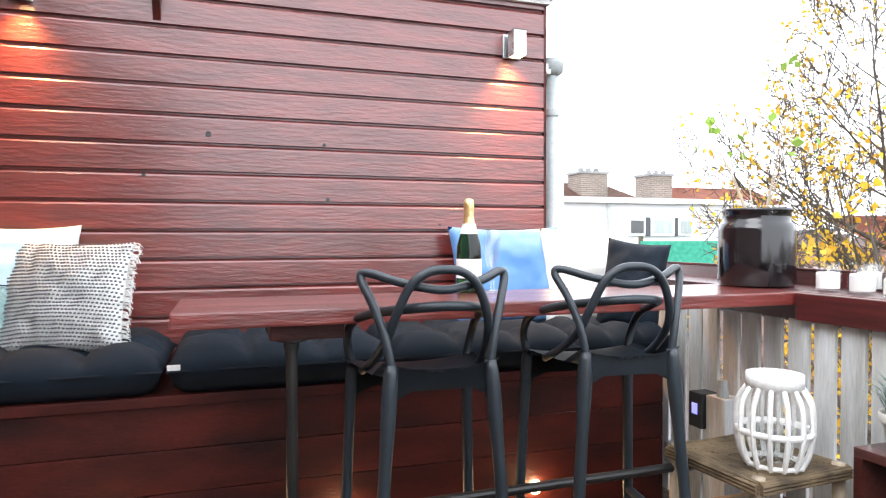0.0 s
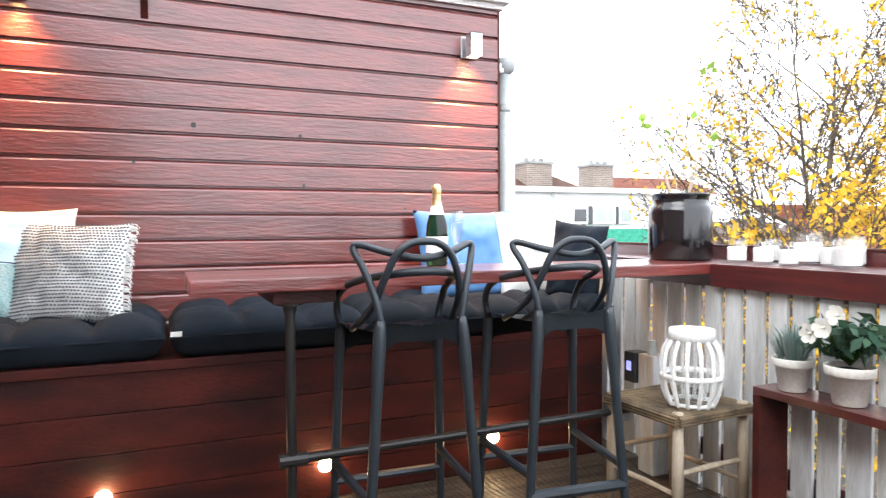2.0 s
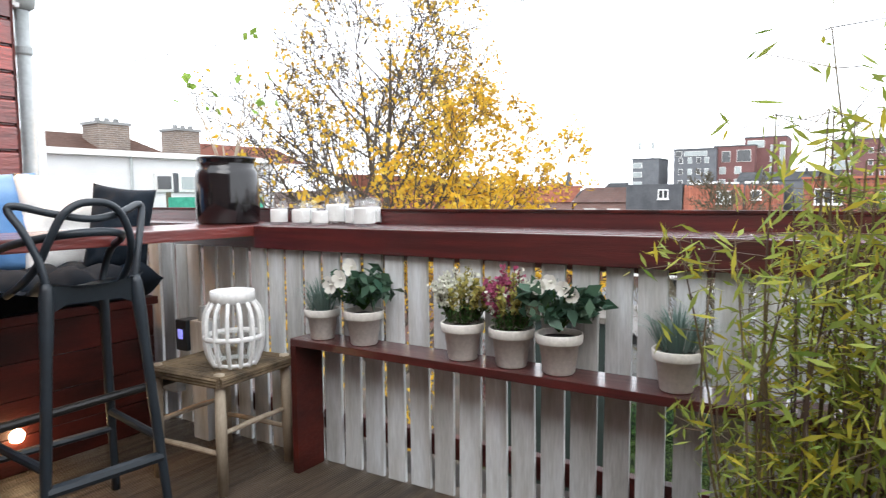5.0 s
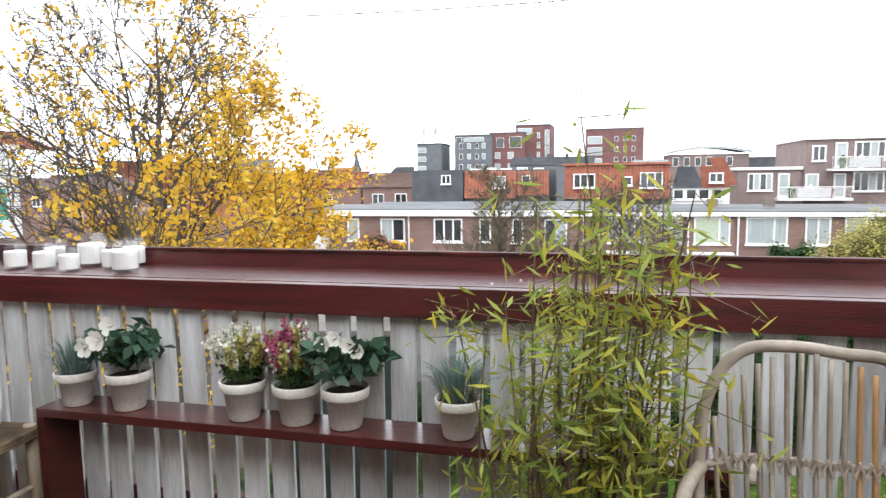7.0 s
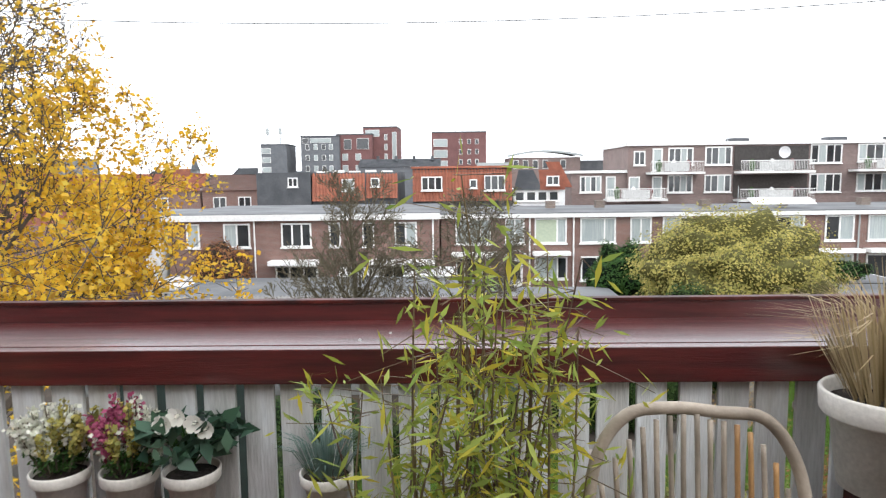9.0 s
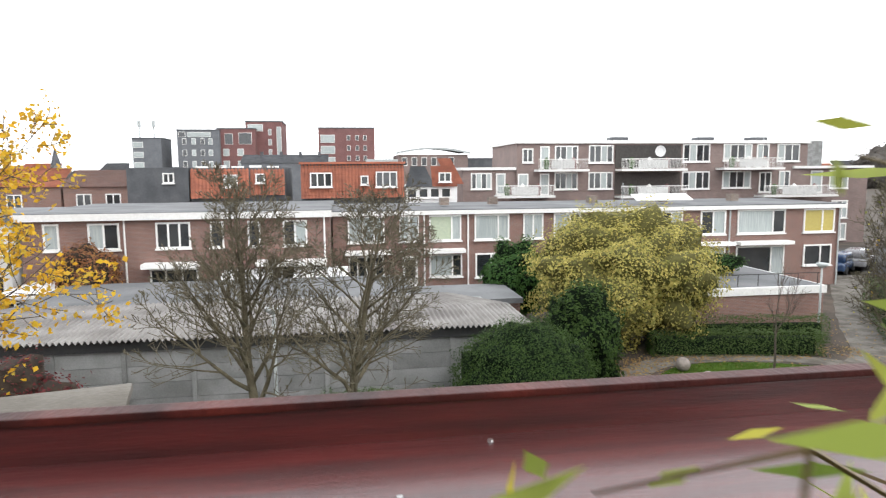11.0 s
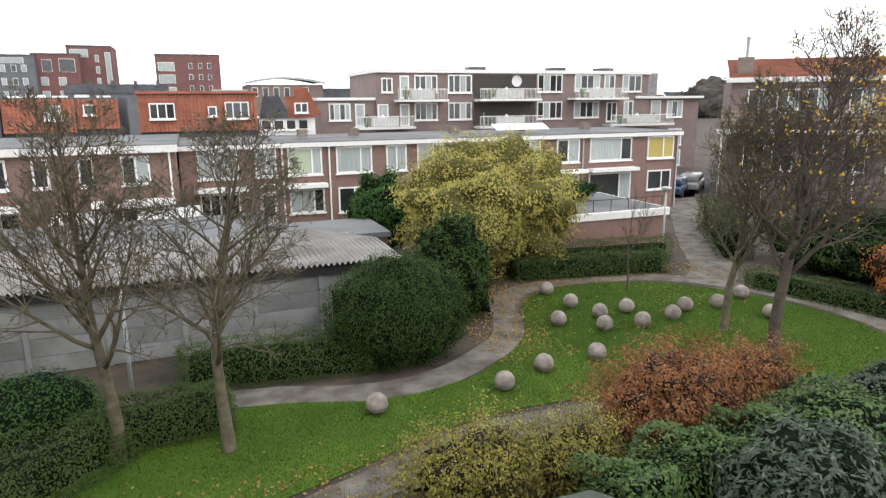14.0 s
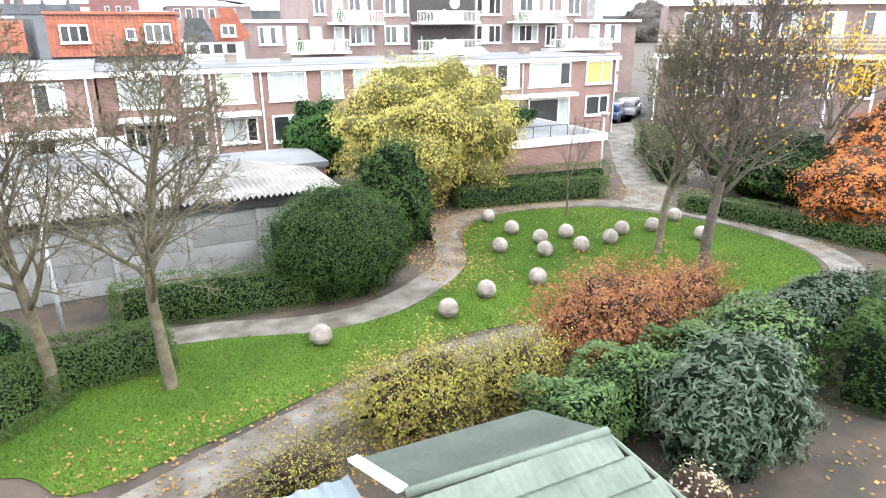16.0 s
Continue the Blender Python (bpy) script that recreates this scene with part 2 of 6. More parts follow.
def leader_tree(seed, height, trunk_r, counts=(12, 8, 5, 3), start=0.35, ratio=0.42, angle=0.8, up=0.5, twig=0.006, bend=0.1):
    """Segments of a tree with a stem that runs to its top and limbs at many heights."""
    rnd = random.Random(seed)
    segs, tips = [], []

    def grow(p, d, length, r, lv):
        n = (9, 6, 4, 3, 3)[lv]
        pts, rs, ds = [p], [r], [d]
        for i in range(n):
            b = bend if lv else 0.05
            d = (d + Vector((rnd.gauss(0, b), rnd.gauss(0, b), rnd.gauss(0, b) + (up * 0.22 if lv else 0.1)))).normalized()
            p = p + d * length / n
            pts.append(p)
            ds.append(d)
            rs.append(max(r * (1 - 0.9 * (i + 1) / n), twig))
        segs.append((pts, rs, lv))
        if lv >= len(counts) - 1:
            tips.extend(pts[1:])
        if lv >= len(counts):
            return
        lo = start if lv == 0 else 0.22
        for k in range(counts[lv]):
            f = lo + (0.98 - lo) * (k + rnd.random()) / counts[lv]
            i = min(int(f * n), n - 1)
            q = pts[i].lerp(pts[i + 1], f * n - i)
            rq = rs[i] + (rs[i + 1] - rs[i]) * (f * n - i)
            ax = ds[i].orthogonal().normalized()
            ax.rotate(Matrix.Rotation(2.4 * k + rnd.uniform(-0.6, 0.6), 3, ds[i]))
            nd = ds[i].copy()
            nd.rotate(Matrix.Rotation(angle * rnd.uniform(0.7, 1.2), 3, ax))
            grow(q, nd, length * (ratio if lv == 0 else 0.52) * (1.25 - 0.85 * f) * rnd.uniform(0.75, 1.2), max(rq * (0.6 if lv == 0 else 0.62), twig), lv + 1)

    grow(Vector((0, 0, 0)), Vector((rnd.uniform(-0.04, 0.04), rnd.uniform(-0.04, 0.04), 1)), height, trunk_r, 0)
    return segs, tips


def tree(name, label, place, seed, height, bark, spread=1.0, trunk_r=0.13, leaf=None, leaf_n=0, leaf_size=0.1, near=None, fit_top=None, squash=1.0, jitter=0.06, fit_r=None, **k):
    e = thing(name, label, "tree", place)
    segs, tips = leader_tree(seed, height, trunk_r, **k) if fit_r else branch_tree(seed, height, spread, trunk_r, **k)
    if fit_r:
        squash = fit_r / sorted(math.hypot(p.x, p.y) for p in tips)[int(len(tips) * 0.96)] * max(p.z for p in tips) / fit_top
    if fit_top:
        s = fit_top / max(p.z for p in tips)
        w = s * squash
        segs = [([Vector((q.x * w, q.y * w, q.z * s)) for q in pts], rs, lv) for pts, rs, lv in segs]
        tips = [Vector((p.x * w, p.y * w, p.z * s)) for p in tips]
    bm = bmesh.new()
    low = bmesh.new()
    for pts, rs, lv in segs:
        if lv == 0:
            pts = [Vector((0, 0, -0.1))] + pts
            rs = [rs[0] * 1.35] + rs
        tube(low if lv < 2 else bm, pts, rs, 9 if lv == 0 else 6 if lv < 2 else 4 if lv < 4 else 3, lv < 2)
    part("trunk", low, bark, e, smooth=True)
    part("branchwork", bm, bark, e)
    if leaf:
        t = np.array([list(p) for p in tips])
        if near is not None:
            t = t[[near(p) for p in t]]
        q = t[rng.integers(0, len(t), leaf_n)] + rng.normal(0, jitter, (leaf_n, 3))
        leaves("crown", q, leaf_size, leaf, e, aspect=0.68, fold=0.12)
    return e


# ---- materials ----
red_wood = mat("red_stained_board", (0.17, 0.024, 0.018), (0.1, 0.0145, 0.011), rough=0.33, scale=3, stretch=(6, 1, 6), bump=0.35, fine=13, piece=0.1, coat=0.85, spec=0.8)
red_wood_x = mat("red_stained_board_long", (0.085, 0.012, 0.011), (0.04, 0.006, 0.006), rough=0.36, scale=3, stretch=(1, 14, 14), bump=0.2, fine=26, piece=0.08, coat=0.8)
red_bench = mat("dark_red_bench_board", (0.085, 0.0145, 0.01), (0.022, 0.0065, 0.006), rough=0.5, scale=2.2, stretch=(3, 1, 3), bump=0.2, fine=40, spec=0.25)
grey_plank = mat("weathered_grey_plank", (0.64, 0.665, 0.675), (0.44, 0.44, 0.42), rough=0.75, scale=2.4, stretch=(7, 7, 0.8), bump=0.35, fine=22, piece=0.14)
deck_wood = mat("wet_brown_decking", (0.125, 0.092, 0.064), (0.05, 0.038, 0.028), rough=0.42, scale=2.5, stretch=(12, 1, 12), bump=0.3, fine=30, piece=0.12)
black_plastic = mat("dark_grey_plastic", (0.018, 0.026, 0.034), (0.013, 0.019, 0.025), rough=0.42, bump=0.02)
black_steel = mat("black_steel_pipe", (0.012, 0.012, 0.013), (0.02, 0.018, 0.016), rough=0.4, bump=0.05)
cushion_cloth = mat("charcoal_cushion_cloth", (0.009, 0.0155, 0.024), (0.006, 0.0105, 0.017), rough=0.85, scale=5, bump=0.25, fine=420, spec=0.2)
blue_cloth = mat("blue_cotton", (0.13, 0.29, 0.56), (0.1, 0.24, 0.5), rough=0.85, scale=6, bump=0.2, fine=380)
white_cloth = mat("white_cotton", (0.8, 0.79, 0.76), (0.74, 0.73, 0.7), rough=0.9, bump=0.2, fine=300)
teal_cloth = mat("fuzzy_teal_cloth", (0.3, 0.5, 0.5), (0.5, 0.62, 0.58), rough=0.95, scale=14, bump=0.8, fine=120)
sky_cloth = mat("pale_blue_cloth", (0.45, 0.64, 0.72), (0.6, 0.72, 0.74), rough=0.9, scale=5, bump=0.2, fine=240)
mint_cloth = mat("pale_mint_cloth", (0.68, 0.76, 0.7), (0.6, 0.7, 0.64), rough=0.9, scale=5, bump=0.2, fine=240)
cream_cloth = mat("cream_yarn", (0.82, 0.83, 0.8), (0.76, 0.76, 0.72), rough=0.95, bump=0.4, fine=250)
white_pot = mat("off_white_clay", (0.7, 0.675, 0.62), (0.6, 0.57, 0.52), rough=0.6, scale=5, bump=0.08, fine=90)
glazed = mat("black_glaze", (0.006, 0.006, 0.007), (0.01, 0.009, 0.01), rough=0.12, bump=0.02, coat=0.2)
white_paint = mat("white_paint", (0.78, 0.78, 0.76), (0.7, 0.7, 0.68), rough=0.5, bump=0.06)
grey_metal = mat("zinc_grey", (0.42, 0.45, 0.45), (0.34, 0.37, 0.37), rough=0.5, bump=0.05)
steel = mat("brushed_steel", (0.6, 0.6, 0.6), (0.5, 0.5, 0.5), rough=0.3, metal=0.9, bump=0.03)
rush = mat("woven_rush", (0.2, 0.142, 0.08), (0.06, 0.043, 0.025), rough=0.85, scale=9, bump=0.5, fine=60)
pale_wood = mat("raw_pale_wood", (0.42, 0.35, 0.26), (0.3, 0.24, 0.17), rough=0.7, scale=4, stretch=(6, 6, 1), bump=0.2, fine=40)
rattan = mat("grey_rattan", (0.33, 0.28, 0.22), (0.2, 0.165, 0.125), rough=0.6, scale=7, bump=0.3, fine=50)
rattan_orange = mat("orange_rattan", (0.42, 0.24, 0.09), (0.3, 0.16, 0.06), rough=0.55, scale=7, bump=0.3, fine=50)
soil = mat("potting_soil", (0.03, 0.02, 0.014), (0.012, 0.009, 0.007), rough=0.95, bump=0.8, fine=90)
earth = mat("bare_earth", (0.075, 0.055, 0.04), (0.03, 0.026, 0.02), rough=0.95, scale=0.8, bump=0.7, fine=14)
path_mat = mat("gravel_path", (0.17, 0.158, 0.14), (0.075, 0.066, 0.052), rough=0.95, scale=1.6, bump=0.5, fine=40)
grass_mat = mat("lawn", (0.075, 0.132, 0.018), (0.042, 0.086, 0.013), rough=0.9, scale=0.5, bump=0.6, fine=25, spec=0.1)
asphalt = mat("asphalt", (0.06, 0.06, 0.06), (0.045, 0.045, 0.046), rough=0.9, scale=2, bump=0.3)
concrete = mat("grey_concrete", (0.25, 0.255, 0.255), (0.16, 0.165, 0.16), rough=0.85, scale=0.9, bump=0.2, fine=20)
fibre = mat("corrugated_fibre_cement", (0.27, 0.26, 0.245), (0.16, 0.148, 0.14), rough=0.85, scale=0.8, bump=0.2, fine=12)
dark_fascia = mat("dark_fascia", (0.018, 0.02, 0.022), (0.03, 0.03, 0.03), rough=0.6, bump=0.1)
flat_roof = mat("bitumen_roof", (0.15, 0.155, 0.16), (0.1, 0.105, 0.11), rough=0.85, scale=0.5, bump=0.2, fine=8)
green_roof = mat("faded_green_roof", (0.125, 0.155, 0.125), (0.085, 0.11, 0.088), rough=0.7, scale=1.4, bump=0.15, fine=14)
blue_sheet = mat("grey_blue_sheet", (0.17, 0.21, 0.24), (0.12, 0.155, 0.18), rough=0.45, scale=1.5, bump=0.1)
stone_ball = mat("weathered_stone", (0.31, 0.27, 0.24), (0.17, 0.148, 0.132), rough=0.9, scale=4, bump=0.35, fine=30)
bark = mat("grey_green_bark", (0.135, 0.118, 0.076), (0.078, 0.067, 0.043), rough=0.95, scale=5, bump=0.6, fine=24)
bark_dark = mat("brown_bark", (0.1, 0.082, 0.062), (0.06, 0.048, 0.037), rough=0.95, scale=5, bump=0.6, fine=24)
slate = mat("dark_slate", (0.095, 0.1, 0.108), (0.065, 0.07, 0.078), rough=0.7, scale=1, bump=0.2, fine=6)
tile_orange = mat("orange_roof_tile", (0.36, 0.12, 0.068), (0.26, 0.09, 0.055), rough=0.75, scale=1.5, bump=0.3, fine=7)
dark_glass = mat("dark_window_glass", (0.02, 0.024, 0.027), (0.04, 0.043, 0.045), rough=0.08, scale=0.7, bump=0.0, spec=0.9, piece=0.02)
curtain_glass = mat("curtained_window", (0.42, 0.46, 0.45), (0.3, 0.34, 0.34), rough=0.25, scale=3, stretch=(4, 4, 0.3), bump=0.0, piece=0.12)
yellow_blind = mat("yellow_blind", (0.5, 0.42, 0.12), (0.44, 0.36, 0.1), rough=0.5, bump=0.0)
green_blind = mat("pale_green_blind", (0.4, 0.45, 0.33), (0.34, 0.4, 0.3), rough=0.5, bump=0.0)
def thin_glass(name):
    """Thin clear glass: mostly see-through, with a gloss."""
    m = bpy.data.materials.new(name)
    m.use_nodes = True
    n, l = m.node_tree.nodes, m.node_tree.links
    tr, gl, ms = n.new("ShaderNodeBsdfTransparent"), n.new("ShaderNodeBsdfGlossy"), n.new("ShaderNodeMixShader")
    tr.inputs["Color"].default_value = (0.97, 0.98, 0.98, 1)
    gl.inputs["Roughness"].default_value = 0.04
    ms.inputs[0].default_value = 0.1
    l.new(tr.outputs[0], ms.inputs[1])
    l.new(gl.outputs[0], ms.inputs[2])
    l.new(ms.outputs[0], n["Material Output"].inputs["Surface"])
    return m


jar_glass = thin_glass("clear_glass")
bottle_glass = glassmat("dark_green_glass", (0.02, 0.07, 0.02))
foil = mat("gold_foil", (0.75, 0.55, 0.25), (0.6, 0.42, 0.18), rough=0.35, metal=0.8, bump=0.3)
warm = glow("warm_bulb", (1, 0.72, 0.38), 30)
# Near-black green for the cores; stands in for shade inside the foliage.
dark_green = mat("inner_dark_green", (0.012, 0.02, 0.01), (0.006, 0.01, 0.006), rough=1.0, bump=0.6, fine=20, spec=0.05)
# Brown core colour with the shade of the autumn shrubs' insides painted in.
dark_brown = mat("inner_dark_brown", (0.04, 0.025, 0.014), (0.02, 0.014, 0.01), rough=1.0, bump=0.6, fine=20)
green_net = mat("green_netting", (0.05, 0.33, 0.22), (0.03, 0.24, 0.16), rough=0.8, bump=0.1)


def brickmat(name, a, b, mortar, w=0.22, h=0.065):
    m = bpy.data.materials.new(name)
    m.use_nodes = True
    n, l = m.node_tree.nodes, m.node_tree.links
    p = n["Principled BSDF"]
    tc, sep, com = n.new("ShaderNodeTexCoord"), n.new("ShaderNodeSeparateXYZ"), n.new("ShaderNodeCombineXYZ")
    l.new(tc.outputs["Object"], sep.inputs[0])
    add = n.new("ShaderNodeMath")
    l.new(sep.outputs["X"], add.inputs[0])
    l.new(sep.outputs["Y"], add.inputs[1])
    l.new(add.outputs[0], com.inputs["X"])
    l.new(sep.outputs["Z"], com.inputs["Y"])
    br = n.new("ShaderNodeTexBrick")
    br.inputs["Scale"].default_value = 1.0
    br.inputs["Brick Width"].default_value, br.inputs["Row Height"].default_value = w, h
    br.inputs["Mortar Size"].default_value = 0.007
    br.inputs["Color1"].default_value, br.inputs["Color2"].default_value, br.inputs["Mortar"].default_value = (*a, 1), (*b, 1), (*mortar, 1)
    l.new(com.outputs[0], br.inputs["Vector"])
    ns = n.new("ShaderNodeTexNoise")
    ns.inputs["Scale"].default_value, ns.inputs["Detail"].default_value = 0.7, 6
    l.new(tc.outputs["Object"], ns.inputs["Vector"])
    mr = n.new("ShaderNodeMapRange")
    mr.inputs["To Min"].default_value, mr.inputs["To Max"].default_value = 0.65, 1.3
    l.new(ns.outputs["Fac"], mr.inputs["Value"])
    hs = n.new("ShaderNodeHueSaturation")
    l.new(br.outputs["Color"], hs.inputs["Color"])
    l.new(mr.outputs[0], hs.inputs["Value"])
    l.new(hs.outputs[0], p.inputs["Base Color"])
    p.inputs["Roughness"].default_value = 0.9
    bp = n.new("ShaderNodeBump")
    bp.inputs["Strength"].default_value, bp.inputs["Distance"].default_value = 0.4, 0.01
    l.new(br.outputs["Fac"], bp.inputs["Height"])
    bp.invert = True
    l.new(bp.outputs[0], p.inputs["Normal"])
    return m


brick_red = brickmat("red_brown_brick", (0.235, 0.125, 0.1), (0.18, 0.1, 0.083), (0.25, 0.22, 0.2))
brick_dark = brickmat("dull_brown_brick", (0.25, 0.18, 0.165), (0.19, 0.138, 0.125), (0.17, 0.15, 0.14))
# Tower brick is paled and dulled: distance haze mixed into its colour.
brick_tower = brickmat("maroon_brick", (0.21, 0.1, 0.095), (0.17, 0.085, 0.082), (0.14, 0.07, 0.065))
brick_grey = brickmat("slate_grey_brick", (0.15, 0.16, 0.175), (0.12, 0.13, 0.145), (0.16, 0.165, 0.17))
brick_chim = brickmat("chimney_brick", (0.2, 0.15, 0.12), (0.13, 0.1, 0.085), (0.3, 0.28, 0.25))
white_render = mat("white_render", (0.78, 0.79, 0.79), (0.7, 0.71, 0.71), rough=0.85, scale=0.8, bump=0.1)

leaf_yellow = leafmat("yellow_autumn_leaf", [(0.66, 0.4, 0.03), (0.78, 0.52, 0.05), (0.62, 0.34, 0.03), (0.66, 0.5, 0.08), (0.46, 0.24, 0.04)], trans=0.45)
leaf_yg = leafmat("yellow_green_leaf", [(0.28, 0.26, 0.075), (0.43, 0.38, 0.11), (0.2, 0.21, 0.065), (0.52, 0.43, 0.13), (0.33, 0.31, 0.085)])
leaf_dark = leafmat("dark_yew_leaf", [(0.022, 0.045, 0.012), (0.04, 0.07, 0.018), (0.028, 0.054, 0.013), (0.055, 0.09, 0.024)], rough=0.65, trans=0.15)
leaf_hedge = leafmat("hedge_leaf", [(0.035, 0.065, 0.018), (0.065, 0.1, 0.03), (0.045, 0.078, 0.02), (0.09, 0.12, 0.045)], rough=0.65, trans=0.2)
leaf_mid = leafmat("mid_green_leaf", [(0.035, 0.085, 0.022), (0.06, 0.12, 0.03), (0.04, 0.1, 0.03)], trans=0.25)
leaf_ivy = leafmat("ivy_leaf", [(0.03, 0.07, 0.025), (0.06, 0.11, 0.035), (0.1, 0.16, 0.04), (0.022, 0.045, 0.02)], rough=0.35, trans=0.15)
leaf_grey = leafmat("grey_green_leaf", [(0.07, 0.1, 0.07), (0.035, 0.06, 0.035), (0.11, 0.135, 0.095), (0.025, 0.045, 0.025)], rough=0.4, trans=0.15)
leaf_rust = leafmat("rust_leaf", [(0.2, 0.085, 0.05), (0.3, 0.13, 0.05), (0.15, 0.07, 0.05), (0.34, 0.19, 0.07), (0.24, 0.1, 0.06)])
leaf_hellebore = leafmat("blue_green_leaf", [(0.03, 0.07, 0.045), (0.055, 0.105, 0.07), (0.04, 0.085, 0.05), (0.085, 0.14, 0.09)], rough=0.4, trans=0.15)
leaf_orange = leafmat("orange_leaf", [(0.45, 0.15, 0.045), (0.55, 0.22, 0.06), (0.4, 0.11, 0.04), (0.36, 0.2, 0.07)])
leaf_maroon = leafmat("maroon_leaf", [(0.1, 0.02, 0.025), (0.14, 0.03, 0.03), (0.07, 0.018, 0.02)])
leaf_bamboo = leafmat("bamboo_leaf", [(0.22, 0.28, 0.05), (0.33, 0.38, 0.09), (0.17, 0.26, 0.05), (0.5, 0.42, 0.05), (0.28, 0.35, 0.08)], trans=0.35)
leaf_tawny = leafmat("tawny_shrub_leaf", [(0.22, 0.2, 0.06), (0.14, 0.17, 0.04), (0.38, 0.34, 0.06), (0.17, 0.12, 0.07), (0.3, 0.28, 0.07)])
leaf_blue = leafmat("blue_fescue", [(0.13, 0.2, 0.18), (0.2, 0.27, 0.24), (0.1, 0.16, 0.13)])
leaf_straw = leafmat("dry_straw_blade", [(0.3, 0.23, 0.12), (0.42, 0.33, 0.19), (0.2, 0.15, 0.08)])
petal_white = leafmat("white_petal", [(0.75, 0.75, 0.66), (0.82, 0.8, 0.74)])
petal_pink = leafmat("pink_heather", [(0.32, 0.06, 0.13), (0.42, 0.12, 0.2), (0.25, 0.05, 0.1)])
petal_heather = leafmat("white_heather", [(0.76, 0.75, 0.66), (0.6, 0.62, 0.5), (0.8, 0.78, 0.72)])
fallen = leafmat("fallen_leaf", [(0.32, 0.2, 0.07), (0.25, 0.14, 0.06), (0.38, 0.28, 0.1), (0.19, 0.115, 0.06)])
grass_blade = leafmat("grass_blade", [(0.064, 0.126, 0.016), (0.094, 0.156, 0.024), (0.046, 0.094, 0.013), (0.124, 0.148, 0.036)])

# ---- terrace: floor, wall, fence, bar ----
deck = tagged(part("floor", B(-0.2, 5.2, -3.0, 0.34, -0.16, -0.03), soil), "dark underlay beneath wet brown timber decking", "floor", kind="structure")
lower = tagged(part("wall_base", B(-0.2, 5.2, -3.0, 0.3, -6.2, -0.162), brick_red), "red-brown brick house wall below the roof terrace", "wall", kind="structure")
wall_timber = tagged(part("wall_west", B(-0.22, -0.018, -3.0, -0.357, -0.03, 2.284), red_wood), "red stained horizontal timber cladding wall", "wall", kind="structure")
solo("roof_edge", box(B(-0.3, 0.05, -3.0, -0.3, 2.316, 2.46, 0.01), -0.26, 0.02, -3.0, -0.33, 2.286, 2.316), white_paint, "white painted roof edge above the red timber wall", "roof edge", "structure")
corner_strip = tagged(part("trim", B(-0.2, -0.004, -0.355, -0.341, 0.0, 2.284), red_bench), "dark red corner strip ending the timber wall", "trim", kind="structure")
solo("wall_south", B(0.03, 5.4, -3.2, -3.0, -0.16, 3.0), brick_red, "red-brown brick house wall behind the terrace", "wall", "structure")
# Unseen block, added so the glossy timber's left part reflects something dark.
solo("wall_return", B(4.95, 5.4, -3.0, -2.45, 0.0, 3.0), brick_red, "unseen brick block darkening the timber wall's reflection", "wall", "structure")
solo("wall_east", B(5.2, 5.3, -2.45, -0.9, -0.16, 0.95), red_bench, "dark red timber screen closing the terrace", "wall", "structure")
solo("door_frame", B(0.002, 0.06, -3.0, -2.825, 0.0, 2.28, 0.004), dark_fascia, "black door frame beside the red timber wall", "door frame", "structure")

# fence: counter ledge, fascia, parapet
ledge = tagged(part("fence", B(0.0, 5.2, 0.04, 0.325, 0.91, 0.95, 0.003), red_wood_x), "dark red stained timber counter along the plank fence", "fence", kind="structure")
part("fascia", B(1.175, 5.2, 0.0, 0.04, 0.855, 0.948, 0.004), red_wood_x, ledge)
part("parapet_board", B(-0.1, 5.2, 0.325, 0.347, 0.8, 1.003, 0.002), red_wood_x, ledge)
part("parapet_cap", B(-0.1, 5.2, 0.32, 0.353, 1.0035, 1.015, 0.003), red_bench, ledge)
part("outer_rail", B(0.0, 5.2, 0.062, 0.1, 0.12, 0.2, 0.003), red_bench, ledge)
for y in (0.085, 0.16, 0.3):
    part("screw", L([(0, 0.0035), (0.004, 0.003), (0.005, 0)], 8, (2.9 + y, y, 0.95)), steel, ledge)
solo("east_ledge", B(4.85, 5.2, -0.9, 0.0, 0.91, 0.95, 0.003), red_wood_x, "dark red counter returning along the terrace side", "counter", "structure")

# bar table
bar = thing("bar_table", "dark red stained timber bar table on a black pipe leg", "bar table", (0.96, -1.05, 0))
part("tabletop", B(-0.21, 0.21, -0.935, 1.088, 0.905, 0.95, 0.006), red_wood, bar)
part("cross_batten", B(-0.19, 0.17, -0.69, -0.49, 0.862, 0.905, 0.004), red_bench, bar)
part("leg", T([(0.12, -0.63, 0.0), (0.12, -0.63, 0.86)], 0.0165, 14), black_steel, bar, "black steel pipe leg")
part("leg_flange", L([(0, 0.862), (0.045, 0.862), (0.045, 0.855), (0.022, 0.85), (0.02, 0.83), (0, 0.83)], 18, (0.12, -0.63, 0)), black_steel, bar)
part("pipe_tee", T([(0.12, -0.67, 0.35), (0.12, -0.58, 0.35)], 0.023, 12), black_steel, bar)
part("foot_rail", T([(0.12, -0.63, 0.35), (0.12, 0.9, 0.365)], 0.0155, 12), black_steel, bar, "black steel foot rail")
part("rail_end", T([(0.12, 0.9, 0.366), (0.12, 0.97, 0.366), (0.12, 1.05, 0.366)], [0.022, 0.02, 0.03], 12), black_steel, bar)

# bench with seat cushions
bench = thing("bench_box", "dark red stained built-in timber bench box", "bench", (0.3, -1.5, 0))
part("seat_board", B(-0.315, 0.31, -1.48, 1.42, 0.585, 0.62, 0.004), red_bench, bench)
for i in range(4):
    part("front_board", B(0.27 + 0.002 * (i % 2), 0.295, -1.48, 1.4, 0.004 + i * 0.145, 0.146 + i * 0.145, 0.003), red_bench, bench)
part("end_board", B(-0.31, 0.268, 1.38, 1.4, 0.0, 0.585), red_bench, bench)


